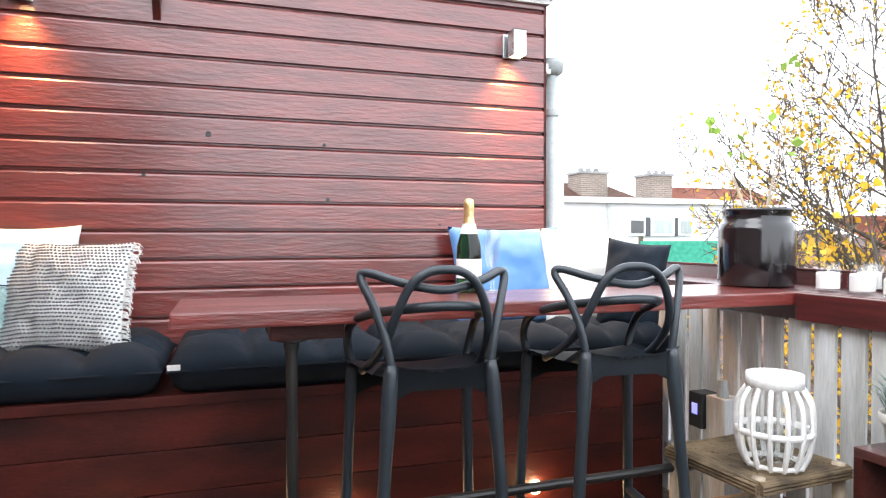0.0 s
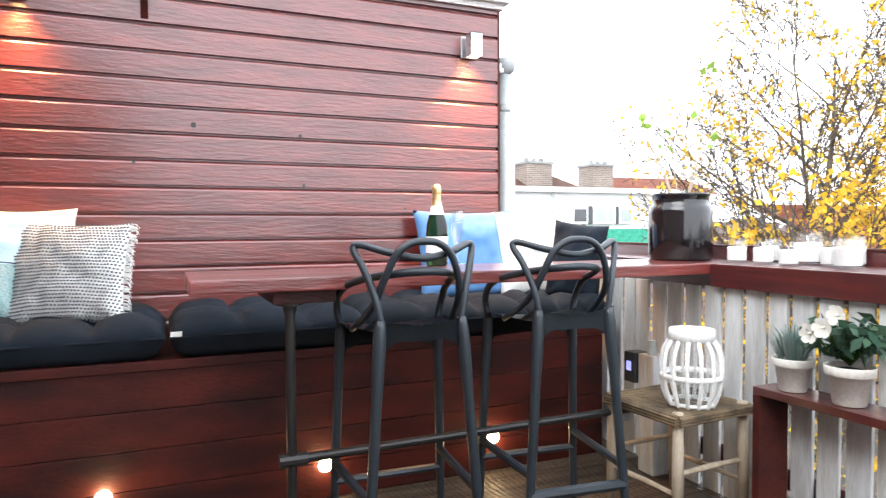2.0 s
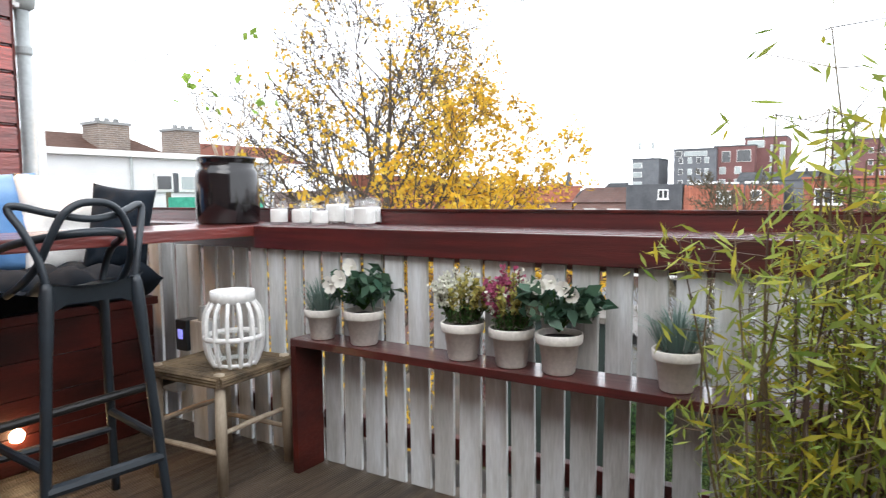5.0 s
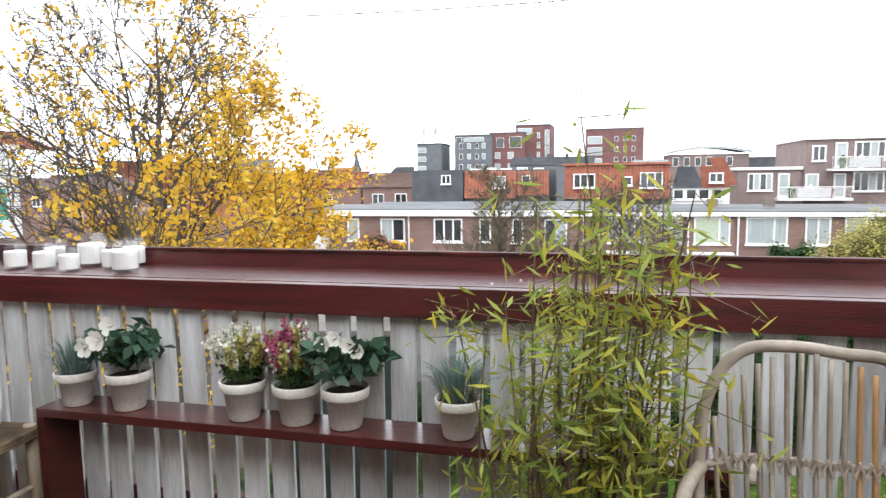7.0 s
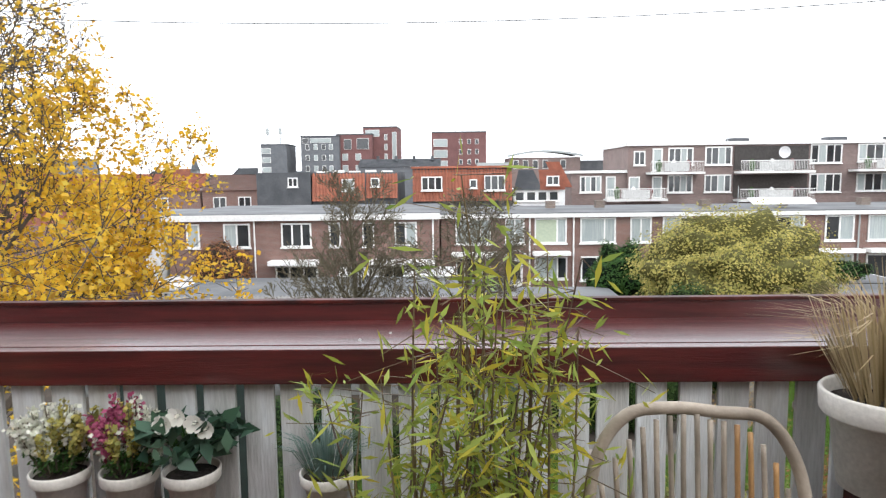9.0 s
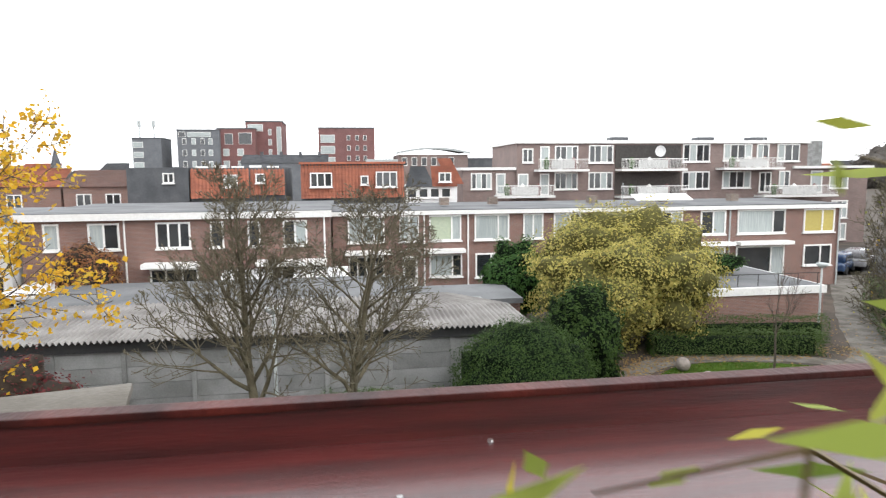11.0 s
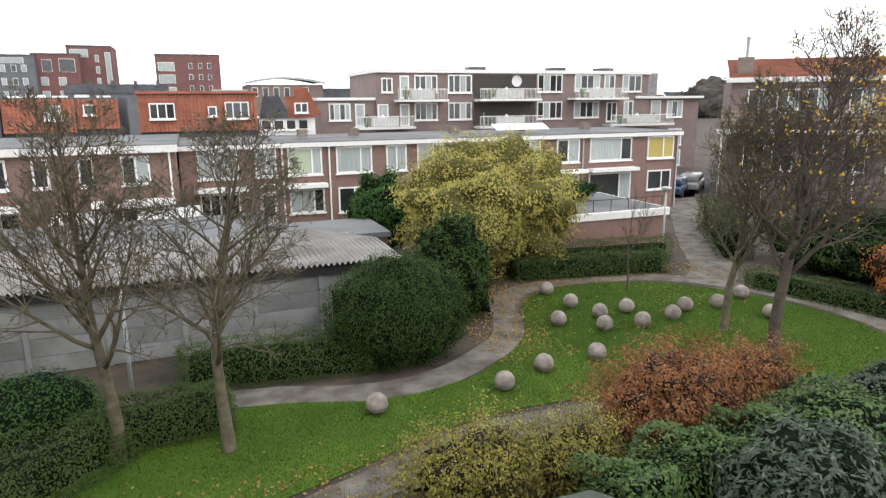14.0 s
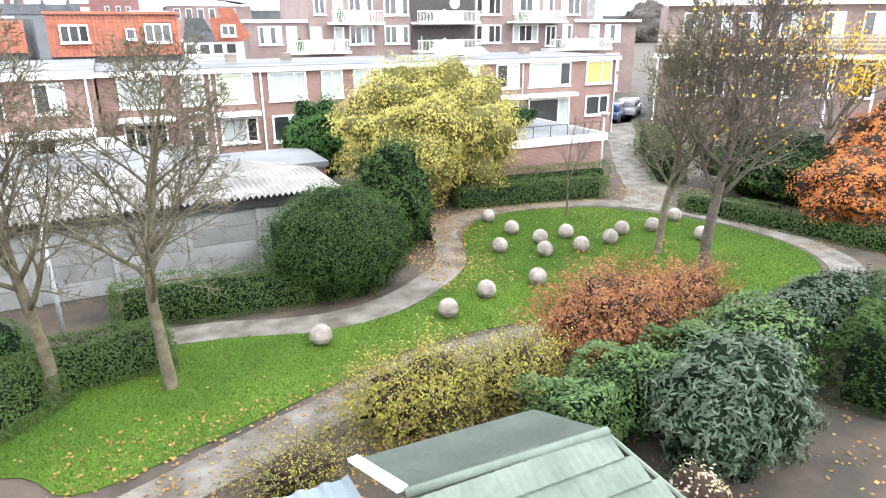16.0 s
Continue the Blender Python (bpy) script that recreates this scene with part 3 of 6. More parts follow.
def cushion_mesh(lx, ly, h, nx, ny, tuft=0.035, sag=0.0):
    """A tufted pad: puffed cells between stitched dimples."""
    bm = bmesh.new()
    n, m = nx * 10, ny * 10
    top, bot = {}, {}
    for i in range(n + 1):
        for j in range(m + 1):
            u, v = i / n, j / m
            ex, ey = min(u, 1 - u) * lx, min(v, 1 - v) * ly
            edge = min(1, (1 - (1 - min(ex / 0.07, 1)) ** 2)) * min(1, (1 - (1 - min(ey / 0.07, 1)) ** 2))
            edge = max(edge, 0) ** 0.5
            cu, cv = abs(math.sin(math.pi * u * nx)), abs(math.sin(math.pi * v * ny))
            puff = (cu * cv) ** 0.45
            wr = 0.016 * noise.noise(Vector((u * lx * 6, v * ly * 6, ly * 50))) + 0.009 * noise.noise(Vector((u * lx * 22, v * ly * 17, ly * 31)))
            z = h * 0.5 + edge * (h * 0.48 - tuft * (1 - puff) + wr)
            x, y = (u - 0.5) * lx, (v - 0.5) * ly
            bulge = 0.012 * (cv if i in (0, n) else 0)
            top[i, j] = bm.verts.new((x + (bulge if i == n else -bulge if i == 0 else 0), y, z))
            bot[i, j] = top[i, j] if i in (0, n) or j in (0, m) else bm.verts.new((x, y, h * 0.5 - edge * h * 0.48))
    for i in range(n):
        for j in range(m):
            bm.faces.new((top[i, j], top[i + 1, j], top[i + 1, j + 1], top[i, j + 1]))
            f = [bot[i, j], bot[i, j + 1], bot[i + 1, j + 1], bot[i + 1, j]]
            if len(set(f)) == 4:
                try:
                    bm.faces.new(f)
                except ValueError:
                    pass
    return bm


def piping(lx, ly, z, r=0.005):
    c = [(-lx / 2, -ly / 2, z), (lx / 2, -ly / 2, z), (lx / 2, ly / 2, z), (-lx / 2, ly / 2, z)]
    return T([*c, c[0]], r, 6)


for k, (y, ln) in enumerate(((-2.42, 0.74), (-1.66, 0.76), (-0.9, 0.76), (-0.29, 0.45))):
    c = thing("seat_cushion", "charcoal tufted cotton seat cushion on the bench", "cushion", (0.33, y, 0.615), 0, "bench cushions")
    part("pad", cushion_mesh(0.6, ln, 0.175, 3, 3, 0.05), cushion_cloth, c, smooth=True)
    part("piping", piping(0.612, ln - 0.01, 0.0875), cushion_cloth, c)
    if k == 1:
        part("care_label", B(0.3, 0.304, -0.375, -0.335, 0.085, 0.11), white_cloth, c, "white care label")


def pillow_mesh(w, h, d, crease=0.012, seed=0.0):
    bm = bmesh.new()
    n = 22
    front, back = {}, {}
    for i in range(n + 1):
        for j in range(n + 1):
            u, v = 2 * i / n - 1, 2 * j / n - 1
            pu, pv = u * (1 - 0.07 * (1 - v * v)), v * (1 - 0.07 * (1 - u * u))
            t = max((1 - u * u) * (1 - v * v), 0) ** 0.42
            wr = crease * noise.noise(Vector((u * 2.2 + seed, v * 3.1, seed))) * (1 - t * 0.3) + crease * 0.5 * noise.noise(Vector((u * 6 + seed, v * 5, seed)))
            rim = i in (0, n) or j in (0, n)
            front[i, j] = bm.verts.new((pu * w / 2, -(d / 2) * t - (0 if rim else wr), pv * h / 2))
            back[i, j] = front[i, j] if rim else bm.verts.new((pu * w / 2, (d / 2) * t, pv * h / 2))
    for i in range(n):
        for j in range(n):
            bm.faces.new((front[i, j], front[i + 1, j], front[i + 1, j + 1], front[i, j + 1]))
            f = [back[i, j], back[i, j + 1], back[i + 1, j + 1], back[i + 1, j]]
            bm.faces.new(f)
    return bm


def pillow(label, place, rx, rz, w, h, d, m, seed, name="pillow", tilt=0):
    """A scatter pillow; its lower edge is at the given place, its back leans on what is behind it."""
    e = thing(name, label, "pillow", place)
    e.matrix_basis = pose(*place) @ pose(0, 0, 0, 0, 0, rz) @ pose(0, 0, 0, rx, tilt, 0) @ pose(0, 0, h / 2)
    part("cover", pillow_mesh(w, h, d, 0.02, seed), m, e, smooth=True)
    return e


pillow("blue cotton pillow leaning against the red timber wall", (0.2, -0.61, 0.735), -14, 90, 0.56, 0.47, 0.15, blue_cloth, 1.0)
pillow("white cotton pillow at the end of the bench", (0.27, -0.26, 0.735), -12, 82, 0.42, 0.46, 0.14, white_cloth, 2.0)
dark_p = pillow("charcoal pillow with a piped edge at the bench end", (0.47, -0.2, 0.735), -12, 48, 0.27, 0.4, 0.17, cushion_cloth, 3.0, tilt=7)
aqua = pillow("pale blue pillow with a fuzzy teal lower half", (0.3, -2.73, 0.735), -14, 80, 0.37, 0.43, 0.14, sky_cloth, 4.0)
lower_half = pillow_mesh(0.374, 0.434, 0.15, 0.02, 4.0)
bmesh.ops.delete(lower_half, geom=[f for f in lower_half.faces if f.calc_center_median().z > 0.022], context="FACES")
part("lower_panel", lower_half, teal_cloth, aqua, "fuzzy teal lower half", smooth=True)
part("seam", T(smooth_line([(-0.17, -0.03, 0.022), (-0.1, -0.066, 0.024), (0, -0.079, 0.024), (0.1, -0.066, 0.024), (0.17, -0.03, 0.022)], 5), 0.0022, 5), cushion_cloth, aqua)
pillow("pale mint cotton pillow leaning against the timber wall", (0.15, -2.6, 0.735), -12, 86, 0.42, 0.465, 0.14, mint_cloth, 7.0)
pillow("charcoal pillow beside the aqua pillow", (0.48, -2.74, 0.735), -10, 50, 0.24, 0.27, 0.12, cushion_cloth, 6.0)
woven = pillow("cream and grey woven pillow with a fringed edge", (0.38, -2.4, 0.735), -18, 76, 0.42, 0.41, 0.15, cream_cloth, 5.0)
# woven flecks and fringe
fl = bmesh.new()
for i in range(34):
    for j in range(30):
        u, v = (i + 0.5 * (j % 2)) / 17 - 0.98, j / 15 - 0.97
        t = max((1 - u * u) * (1 - v * v), 0) ** 0.42
        x, z = u * 0.21 * (1 - 0.07 * (1 - v * v)), v * 0.205 * (1 - 0.07 * (1 - u * u))
        y = -0.075 * t - 0.0035 - 0.02 * noise.noise(Vector((u * 2.2 + 5, v * 3.1, 5))) * (1 - t * 0.3) - 0.01 * noise.noise(Vector((u * 6 + 5, v * 5, 5)))
        box(fl, x - 0.0044, x + 0.0034, y - 0.002, y + 0.002, z - 0.0026, z + 0.0026)
part("weave", fl, mat("dark_fleck", (0.12, 0.125, 0.14), rough=0.9), woven)
fr = bmesh.new()
for k in range(220):
    side = -1 if k % 2 else 1
    v = random.uniform(-1, 1)
    x, z = side * 0.21 * (1 - 0.07 * (1 - v * v)), v * 0.205
    tube(fr, [(x - side * 0.004, 0, z), (x + side * random.uniform(0.012, 0.02), random.uniform(-0.012, 0.012), z + random.uniform(-0.012, 0.006)), (x + side * random.uniform(0.024, 0.032), random.uniform(-0.016, 0.016), z + random.uniform(-0.03, 0.004))], [0.0035, 0.0028, 0.001], 4)
tagged(part("fringe", fr, cream_cloth, woven, "cream yarn fringe"), kind="stuff")

plume = thing("dried_grass", "straw-coloured dried grass lying on the bench cushion", "dried grass", (0.56, -2.7, 0.8))
pv, pf = [], []
prn = random.Random(9)
for k in range(70):
    a, b_ = prn.gauss(0.35, 0.22), prn.uniform(0.06, 0.19)
    o = Vector((prn.gauss(0, 0.012), -0.2, prn.gauss(0.0, 0.006)))
    tip = o + Vector((math.sin(a) * b_ * 0.4, 0.08 + b_, prn.uniform(-0.02, 0.05)))
    i = len(pv)
    pv += [o + Vector((0, 0, 0.0016)), o - Vector((0, 0, 0.0016)), o.lerp(tip, 0.6) + Vector((0, 0, 0.012)), tip]
    pf += [(i, i + 1, i + 2), (i + 1, i + 3, i + 2)]
pme = bpy.data.meshes.new("blade_tuft")
pme.from_pydata(pv, [], pf)
pme.materials.append(leaf_straw)
tuft = new("blade_tuft", pme)
tuft.parent = plume

# ---- bar stools ----
stool = thing("bar_stool", "dark grey moulded plastic bar stool with looped back", "bar stool", (1.22, -1.34, 0), 88, "stools at the bar")
sb = bmesh.new()
vs = {}
for i in range(15):
    for j in range(15):
        u, v = i / 7 - 1, j / 7 - 1
        wx = 0.15 + 0.025 * (v + 1)
        z = 0.785 - 0.014 * (1 - u * u) + 0.045 * max(-v - 0.55, 0) / 0.45 - 0.014 * max(v - 0.5, 0) ** 1.5 + 0.008 * u * u
        vs[i, j] = sb.verts.new((u * wx, v * 0.18 - 0.014 * (1 - u * u) * (1 if v < 0 else -1) * abs(v), z))
for i in range(14):
    for j in range(14):
        sb.faces.new((vs[i, j], vs[i + 1, j], vs[i + 1, j + 1], vs[i, j + 1]))
bmesh.ops.solidify(sb, geom=sb.faces[:], thickness=0.012)
part("seat", sb, black_plastic, stool, smooth=True)
for sx in (-1, 1):
    part("leg", T(smooth_line([(sx * 0.19, -0.21, 0), (sx * 0.166, -0.198, 0.3), (sx * 0.138, -0.18, 0.68), (sx * 0.127, -0.172, 0.83)], 4), [0.0145] * 4 + [0.016] * 4 + [0.019, 0.02, 0.02, 0.018, 0.014], 10), black_plastic, stool, smooth=True)
    part("leg", T(smooth_line([(sx * 0.2, 0.2, 0), (sx * 0.19, 0.19, 0.3), (sx * 0.178, 0.17, 0.66), (sx * 0.172, 0.165, 0.775)], 4), [0.0145] * 4 + [0.016] * 4 + [0.017, 0.018, 0.018, 0.017, 0.014], 10), black_plastic, stool, smooth=True)
for y, w, zt_ in ((-0.178, 0.125, 0.822), (0.165, 0.17, 0.765)):
    ap = bmesh.new()
    ap.faces.new([ap.verts.new((x * w, y, zt_ + z)) for x, z in ((-1, 0.0), (-0.5, -0.006), (0, -0.008), (0.5, -0.006), (1, 0.0), (1, -0.115), (0.88, -0.075), (0.62, -0.058), (-0.62, -0.058), (-0.88, -0.075), (-1, -0.115))])
    bmesh.ops.solidify(ap, geom=ap.faces[:], thickness=0.02)
    part("apron", ap, black_plastic, stool)
for x0, y0, x1, y1, z in ((-0.17, -0.2, 0.17, -0.2, 0.235), (-0.193, 0.192, 0.193, 0.192, 0.235), (-0.166, -0.198, -0.19, 0.19, 0.3), (0.166, -0.198, 0.19, 0.19, 0.3)):
    part("footrest", T([(x0, y0, z), (x1, y1, z)], 0.019 if y1 == y0 == -0.2 else 0.014, 8), black_plastic, stool)


def mirrored(half):
    """A line through the half and its mirror image across x."""
    return smooth_line(half + [(-x, y, z) for x, y, z in half[::-1] if abs(x) > 1e-6], 6)


part("arm_loop", T(mirrored([(-0.172, 0.165, 0.765), (-0.186, 0.16, 0.84), (-0.182, 0.1, 0.9), (-0.155, -0.03, 0.938), (-0.09, -0.16, 0.963), (0, -0.203, 0.972)]), 0.0125, 8), black_plastic, stool, smooth=True)
part("back_loop", T(mirrored([(-0.165, 0.03, 0.78), (-0.148, -0.06, 0.825), (-0.132, -0.14, 0.885), (-0.116, -0.178, 0.95), (-0.085, -0.195, 1.02), (-0.045, -0.203, 1.053), (0, -0.205, 1.06)]), 0.0115, 8), black_plastic, stool, smooth=True)
part("corner_loop", T(mirrored([(-0.127, -0.172, 0.82), (-0.142, -0.165, 0.9), (-0.168, -0.14, 0.98), (-0.19, -0.108, 1.036), (-0.172, -0.115, 1.05), (-0.1, -0.165, 1.028), (0, -0.192, 1.01)]), 0.0115, 8), black_plastic, stool, smooth=True)
copy_thing(stool, pose(1.22, -0.79, 0, 0, 0, 84))

# ---- on the bar ----
bottle = thing("champagne_bottle", "dark green champagne bottle with gold foil on the bar", "bottle", (0.82, -1.06, 0.951))
part("glass_body", L([(0, 0.004), (0.036, 0), (0.042, 0.006), (0.043, 0.12), (0.041, 0.16), (0.03, 0.2), (0.019, 0.235), (0.0155, 0.26), (0, 0.262)], 28), bottle_glass, bottle, smooth=True)
part("foil", L([(0.029, 0.205), (0.0195, 0.24), (0.0165, 0.265), (0.018, 0.285), (0.0185, 0.3), (0.016, 0.315), (0.009, 0.321), (0, 0.322)], 20), foil, bottle, "gold foil over cork", smooth=True)
part("label", L([(0.0436, 0.05), (0.0438, 0.06), (0.0438, 0.11), (0.0436, 0.115)], 28), white_cloth, bottle, "cream paper label")
part("neck_label", L([(0.0305, 0.2), (0.025, 0.225), (0.0225, 0.235)], 20), white_cloth, bottle)
flute = thing("champagne_flute", "clear champagne flute standing beside the bottle", "glass", (0.87, -1.0, 0.951), 0, "flutes")
part("bowl", L([(0, 0.0), (0.03, 0.001), (0.028, 0.004), (0.005, 0.008), (0.004, 0.075), (0.012, 0.09), (0.024, 0.13), (0.026, 0.17), (0.023, 0.215)], 24), jar_glass, flute, smooth=True)
copy_thing(flute, pose(0.81, -0.965, 0.951))

crock = thing("crock", "large black glazed stoneware crock on the counter", "pot", (0.897, 0.1, 0.951))
part("body", L([(0, 0.004), (0.14, 0), (0.15, 0.008), (0.152, 0.1), (0.15, 0.22), (0.146, 0.245), (0.134, 0.252), (0.133, 0.288), (0.14, 0.297), (0.138, 0.306), (0.125, 0.306), (0.12, 0.298), (0.122, 0.25), (0.13, 0.2), (0.13, 0.1)], 48), glazed, crock, smooth=True)
part("soil_fill", L([(0.122, 0.255), (0.06, 0.265), (0, 0.268)], 24), soil, crock)
crock.scale = (0.92, 0.92, 0.97)
tw = bmesh.new()
lp = []
rnd = random.Random(4)
for k in range(6):
    a, h = rnd.uniform(0, 6.28), rnd.uniform(0.25, 0.62)
    lean = Vector((0.25 * math.cos(a) - 0.05, 0.2 * math.sin(a) + 0.05, h))
    pts = [Vector((0.03 * math.cos(a), 0.03 * math.sin(a), 0.26)), Vector((0, 0, 0.28)) + lean * 0.5, Vector((0, 0, 0.28)) + lean]
    tube(tw, pts, [0.004, 0.003, 0.0015], 5)
    for q in range(4):
        lp.append(pts[2] + Vector((rnd.gauss(0, 0.05), rnd.gauss(0, 0.05), rnd.gauss(0, 0.04))))
part("stalk", tw, pale_wood, crock)
leaves("leafage", [list(p) for p in lp], 0.055, leafmat("fresh_green_leaf", [(0.2, 0.34, 0.06), (0.28, 0.42, 0.08)]), crock, aspect=0.7)
for ob in crock.children:
    if ob.name.startswith("leafage"):
        tagged(ob, kind="stuff")

jar = thing("glass_jar", "clear glass jar with a candle on the counter", "jar", (1.18, 0.14, 0.951), 0, "candle jars")
part("glass_wall", L([(0, 0.002), (0.04, 0), (0.044, 0.006), (0.044, 0.075), (0.038, 0.085), (0.038, 0.1)], 28), jar_glass, jar, smooth=True)
part("candle", L([(0, 0.009), (0.037, 0.009), (0.037, 0.06), (0.033, 0.065), (0.003, 0.06), (0.002, 0.07), (0, 0.07)], 20), white_cloth, jar, "white wax candle")
for x, y, s in ((1.23, 0.27, 1.0), (1.31, 0.14, 1.0), (1.42, 0.25, 1.3), (1.44, 0.12, 0.9), (1.56, 0.2, 1.05), (1.66, 0.14, 1.15), (1.58, 0.28, 1.1)):
    j = copy_thing(jar, pose(x, y, 0.951))
    j.scale = (s, s, s)

# ---- lamps, pipe, brackets ----
for y, z, on in ((-0.535, 2.0, 1), (-2.6, 2.05, 1)):
    lamp = thing("wall_lamp", "square stainless steel down-light on the red timber wall", "wall lamp", (0.0, y, z), 0, "wall lamps")
    part("back_plate", B(0.0, 0.012, -0.045, 0.045, 0.005, 0.12, 0.003), steel, lamp)
    part("housing", box(box(box(box(B(0.045, 0.105, -0.032, -0.028, 0.0, 0.12), 0.045, 0.105, 0.028, 0.032, 0.0, 0.12), 0.105, 0.109, -0.032, 0.032, 0, 0.12), 0.041, 0.045, -0.032, 0.032, 0, 0.12), 0.041, 0.109, -0.032, 0.032, 0.116, 0.12), steel, lamp)
    part("arm", B(0.01, 0.042, -0.012, 0.012, 0.05, 0.07), steel, lamp)
    part("bulb", L([(0, 0.02), (0.018, 0.022), (0.022, 0.05), (0.01, 0.08), (0, 0.08)], 16, (0.075, 0, 0)), glow("down_light_bulb", (1, 0.6, 0.25), 40), lamp, smooth=True)
    ld = bpy.data.lights.new("down_light", "SPOT")
    ld.energy, ld.color, ld.spot_size, ld.spot_blend, ld.shadow_soft_size = (170 if y > -1 else 120), (1, 0.48, 0.14), radians(104), 1.0, 0.025
    lo_ = new("down_light", ld)
    lo_.matrix_basis = look((0.065, y, z + 0.03), (0.03, y, z - 1))
brk = bmesh.new()
f1 = [brk.verts.new(c) for c in ((0.0, 0, 2.285), (0.16, 0, 2.285), (0.0, 0, 2.03))]
brk.faces.new(f1)
bmesh.ops.translate(brk, verts=brk.verts, vec=(0, -2.1, 0))
bmesh.ops.solidify(brk, geom=brk.faces[:], thickness=0.03)
solo("eave_bracket", brk, red_bench, "dark red triangular timber bracket under the eave", "bracket", "structure")

flue = thing("flue_pipe", "pale grey vent pipe with a cap beside the timber wall", "vent pipe", (-0.13, -0.245, 0))
flue.scale = (1, 1, 0.968)
part("pipe", T([(0, 0, -0.1), (0, 0, 2.12)], 0.033, 20), grey_metal, flue, smooth=True)
part("cap", L([(0, 2.13), (0.06, 2.128), (0.062, 2.1), (0.058, 2.06), (0.034, 2.04), (0, 2.04)], 24), grey_metal, flue, smooth=True)
part("collar", L([(0.034, 1.82), (0.04, 1.83), (0.04, 1.86), (0.034, 1.87)], 24), grey_metal, flue)
part("clamp", box(B(0.03, 0.11, -0.1, -0.075, 2.03, 2.075, 0.003), -0.05, 0.05, -0.08, -0.03, 2.04, 2.065, 0.003), white_paint, flue, "white pipe clamp")
flue2 = thing("white_pipe", "white plastic downpipe behind the bench end", "downpipe", (-0.24, -0.155, 0))
part("pipe", T([(0, 0, -0.1), (0, 0, 1.5)], 0.035, 20), white_paint, flue2, smooth=True)

for y in (-1.465, -2.265, -0.7):
    s = thing("floor_spotlight", "small lit round spotlight low on the bench front", "spotlight", (0.6, y, 0.14 if y != -0.7 else 0.155), 0, "bench spotlights")
    bm = L([(0, 0.012), (0.02, 0.011), (0.026, 0.008), (0.028, 0)], 20)
    bmesh.ops.rotate(bm, verts=bm.verts, matrix=Matrix.Rotation(radians(90), 3, "Y"))
    part("lens", bm, warm, s)
    ld = bpy.data.lights.new("spot_glow", "POINT")
    ld.energy, ld.color, ld.shadow_soft_size = 0.5, (1, 0.66, 0.3), 0.02
    new("spot_glow", ld).location = (0.66, y, 0.14)

sw = thing("outdoor_socket", "grey weatherproof socket on the bench front", "socket", (0.598, -2.7, 0.49))
part("box", B(0, 0.03, -0.055, 0.055, -0.045, 0.045, 0.008), mat("socket_grey", (0.16, 0.19, 0.21), rough=0.45), sw)
part("flap", B(0.03, 0.036, -0.04, 0.04, -0.03, 0.03, 0.004), mat("flap_grey", (0.11, 0.135, 0.15), rough=0.4), sw)
post = thing("fence_post", "short weathered post with power boxes by the fence", "post", (0.895, -0.055, 0))
post.scale = (1, 1, 1.06)
part("upright", B(-0.05, 0.05, -0.035, 0.05, 0, 0.5, 0.006), grey_plank, post)
part("timer_box", B(-0.13, -0.055, -0.05, 0.03, 0.37, 0.5, 0.006), black_plastic, post, "black timer with blue display")
part("display", B(-0.11, -0.08, -0.053, -0.05, 0.42, 0.46), glow("blue_display", (0.08, 0.15, 0.9), 0.6), post)
part("plug", L([(0, 0.56), (0.018, 0.56), (0.022, 0.51), (0.022, 0.5), (0, 0.5)], 12), grey_metal, post)
jb = thing("junction_box", "grey junction box low on the plank fence", "junction box", (0.62, -0.05, 0.17))
part("box", B(-0.07, 0.07, -0.01, 0.04, 0, 0.09, 0.006), concrete, jb)

# ---- rush stool and lantern ----
rs = thing("rush_stool", "raw wooden stool with a woven rush seat", "stool", (1.24, -0.235, 0), 4)
rs.scale = (1.04, 1.04, 0.85)
for sx in (-1, 1):
    for sy in (-1, 1):
        part("leg", T([(sx * 0.165, sy * 0.165, 0), (sx * 0.163, sy * 0.163, 0.25), (sx * 0.16, sy * 0.16, 0.52)], [0.017, 0.02, 0.018], 12), pale_wood, rs, smooth=True)
for k, z in enumerate((0.17, 0.17, 0.26, 0.26)):
    a = [(-0.16, -0.16), (-0.16, 0.16), (-0.16, -0.16), (0.16, -0.16)][k]
    b = [(0.16, -0.16), (0.16, 0.16), (-0.16, 0.16), (0.16, 0.16)][k]
    part("stretcher", T([(*a, z), ((a[0] + b[0]) / 2, (a[1] + b[1]) / 2, z + 0.003), (*b, z)], [0.01, 0.013, 0.01], 8), pale_wood, rs)
sm = bmesh.new()
for k in range(4):
    m4 = Matrix.Rotation(k * math.pi / 2, 4, "Z")
    for i in range(15):
        d = 0.012 + i * 0.0118
        z = 0.492 + 0.018 * (i / 15) + random.uniform(-0.002, 0.002)
        pts = [m4 @ Vector((-d, -d, z)), m4 @ Vector((0, -d + random.uniform(-0.002, 0.002), z - 0.004)), m4 @ Vector((d, -d, z))]
        tube(sm, pts, 0.0072, 6)
    for z in (0.475, 0.488, 0.5):
        tube(sm, [m4 @ Vector((-0.178, -0.186, z)), m4 @ Vector((0.178, -0.186, z))], 0.008, 6)
tagged(part("rush_seat", sm, rush, rs), kind="stuff")
lan = thing("lantern", "white painted bentwood cage lantern on the rush stool", "lantern", (1.345, -0.26, 0.443))
lan.scale = (0.91, 0.91, 0.97)
prof = [(0.085, 0.0), (0.108, 0.05), (0.118, 0.12), (0.112, 0.2), (0.085, 0.245)]
for k in range(14):
    a = 2 * math.pi * k / 14
    part("rib", T(smooth_line([(r * math.cos(a), r * math.sin(a), z) for r, z in prof], 3), 0.0085, 6), white_paint, lan)
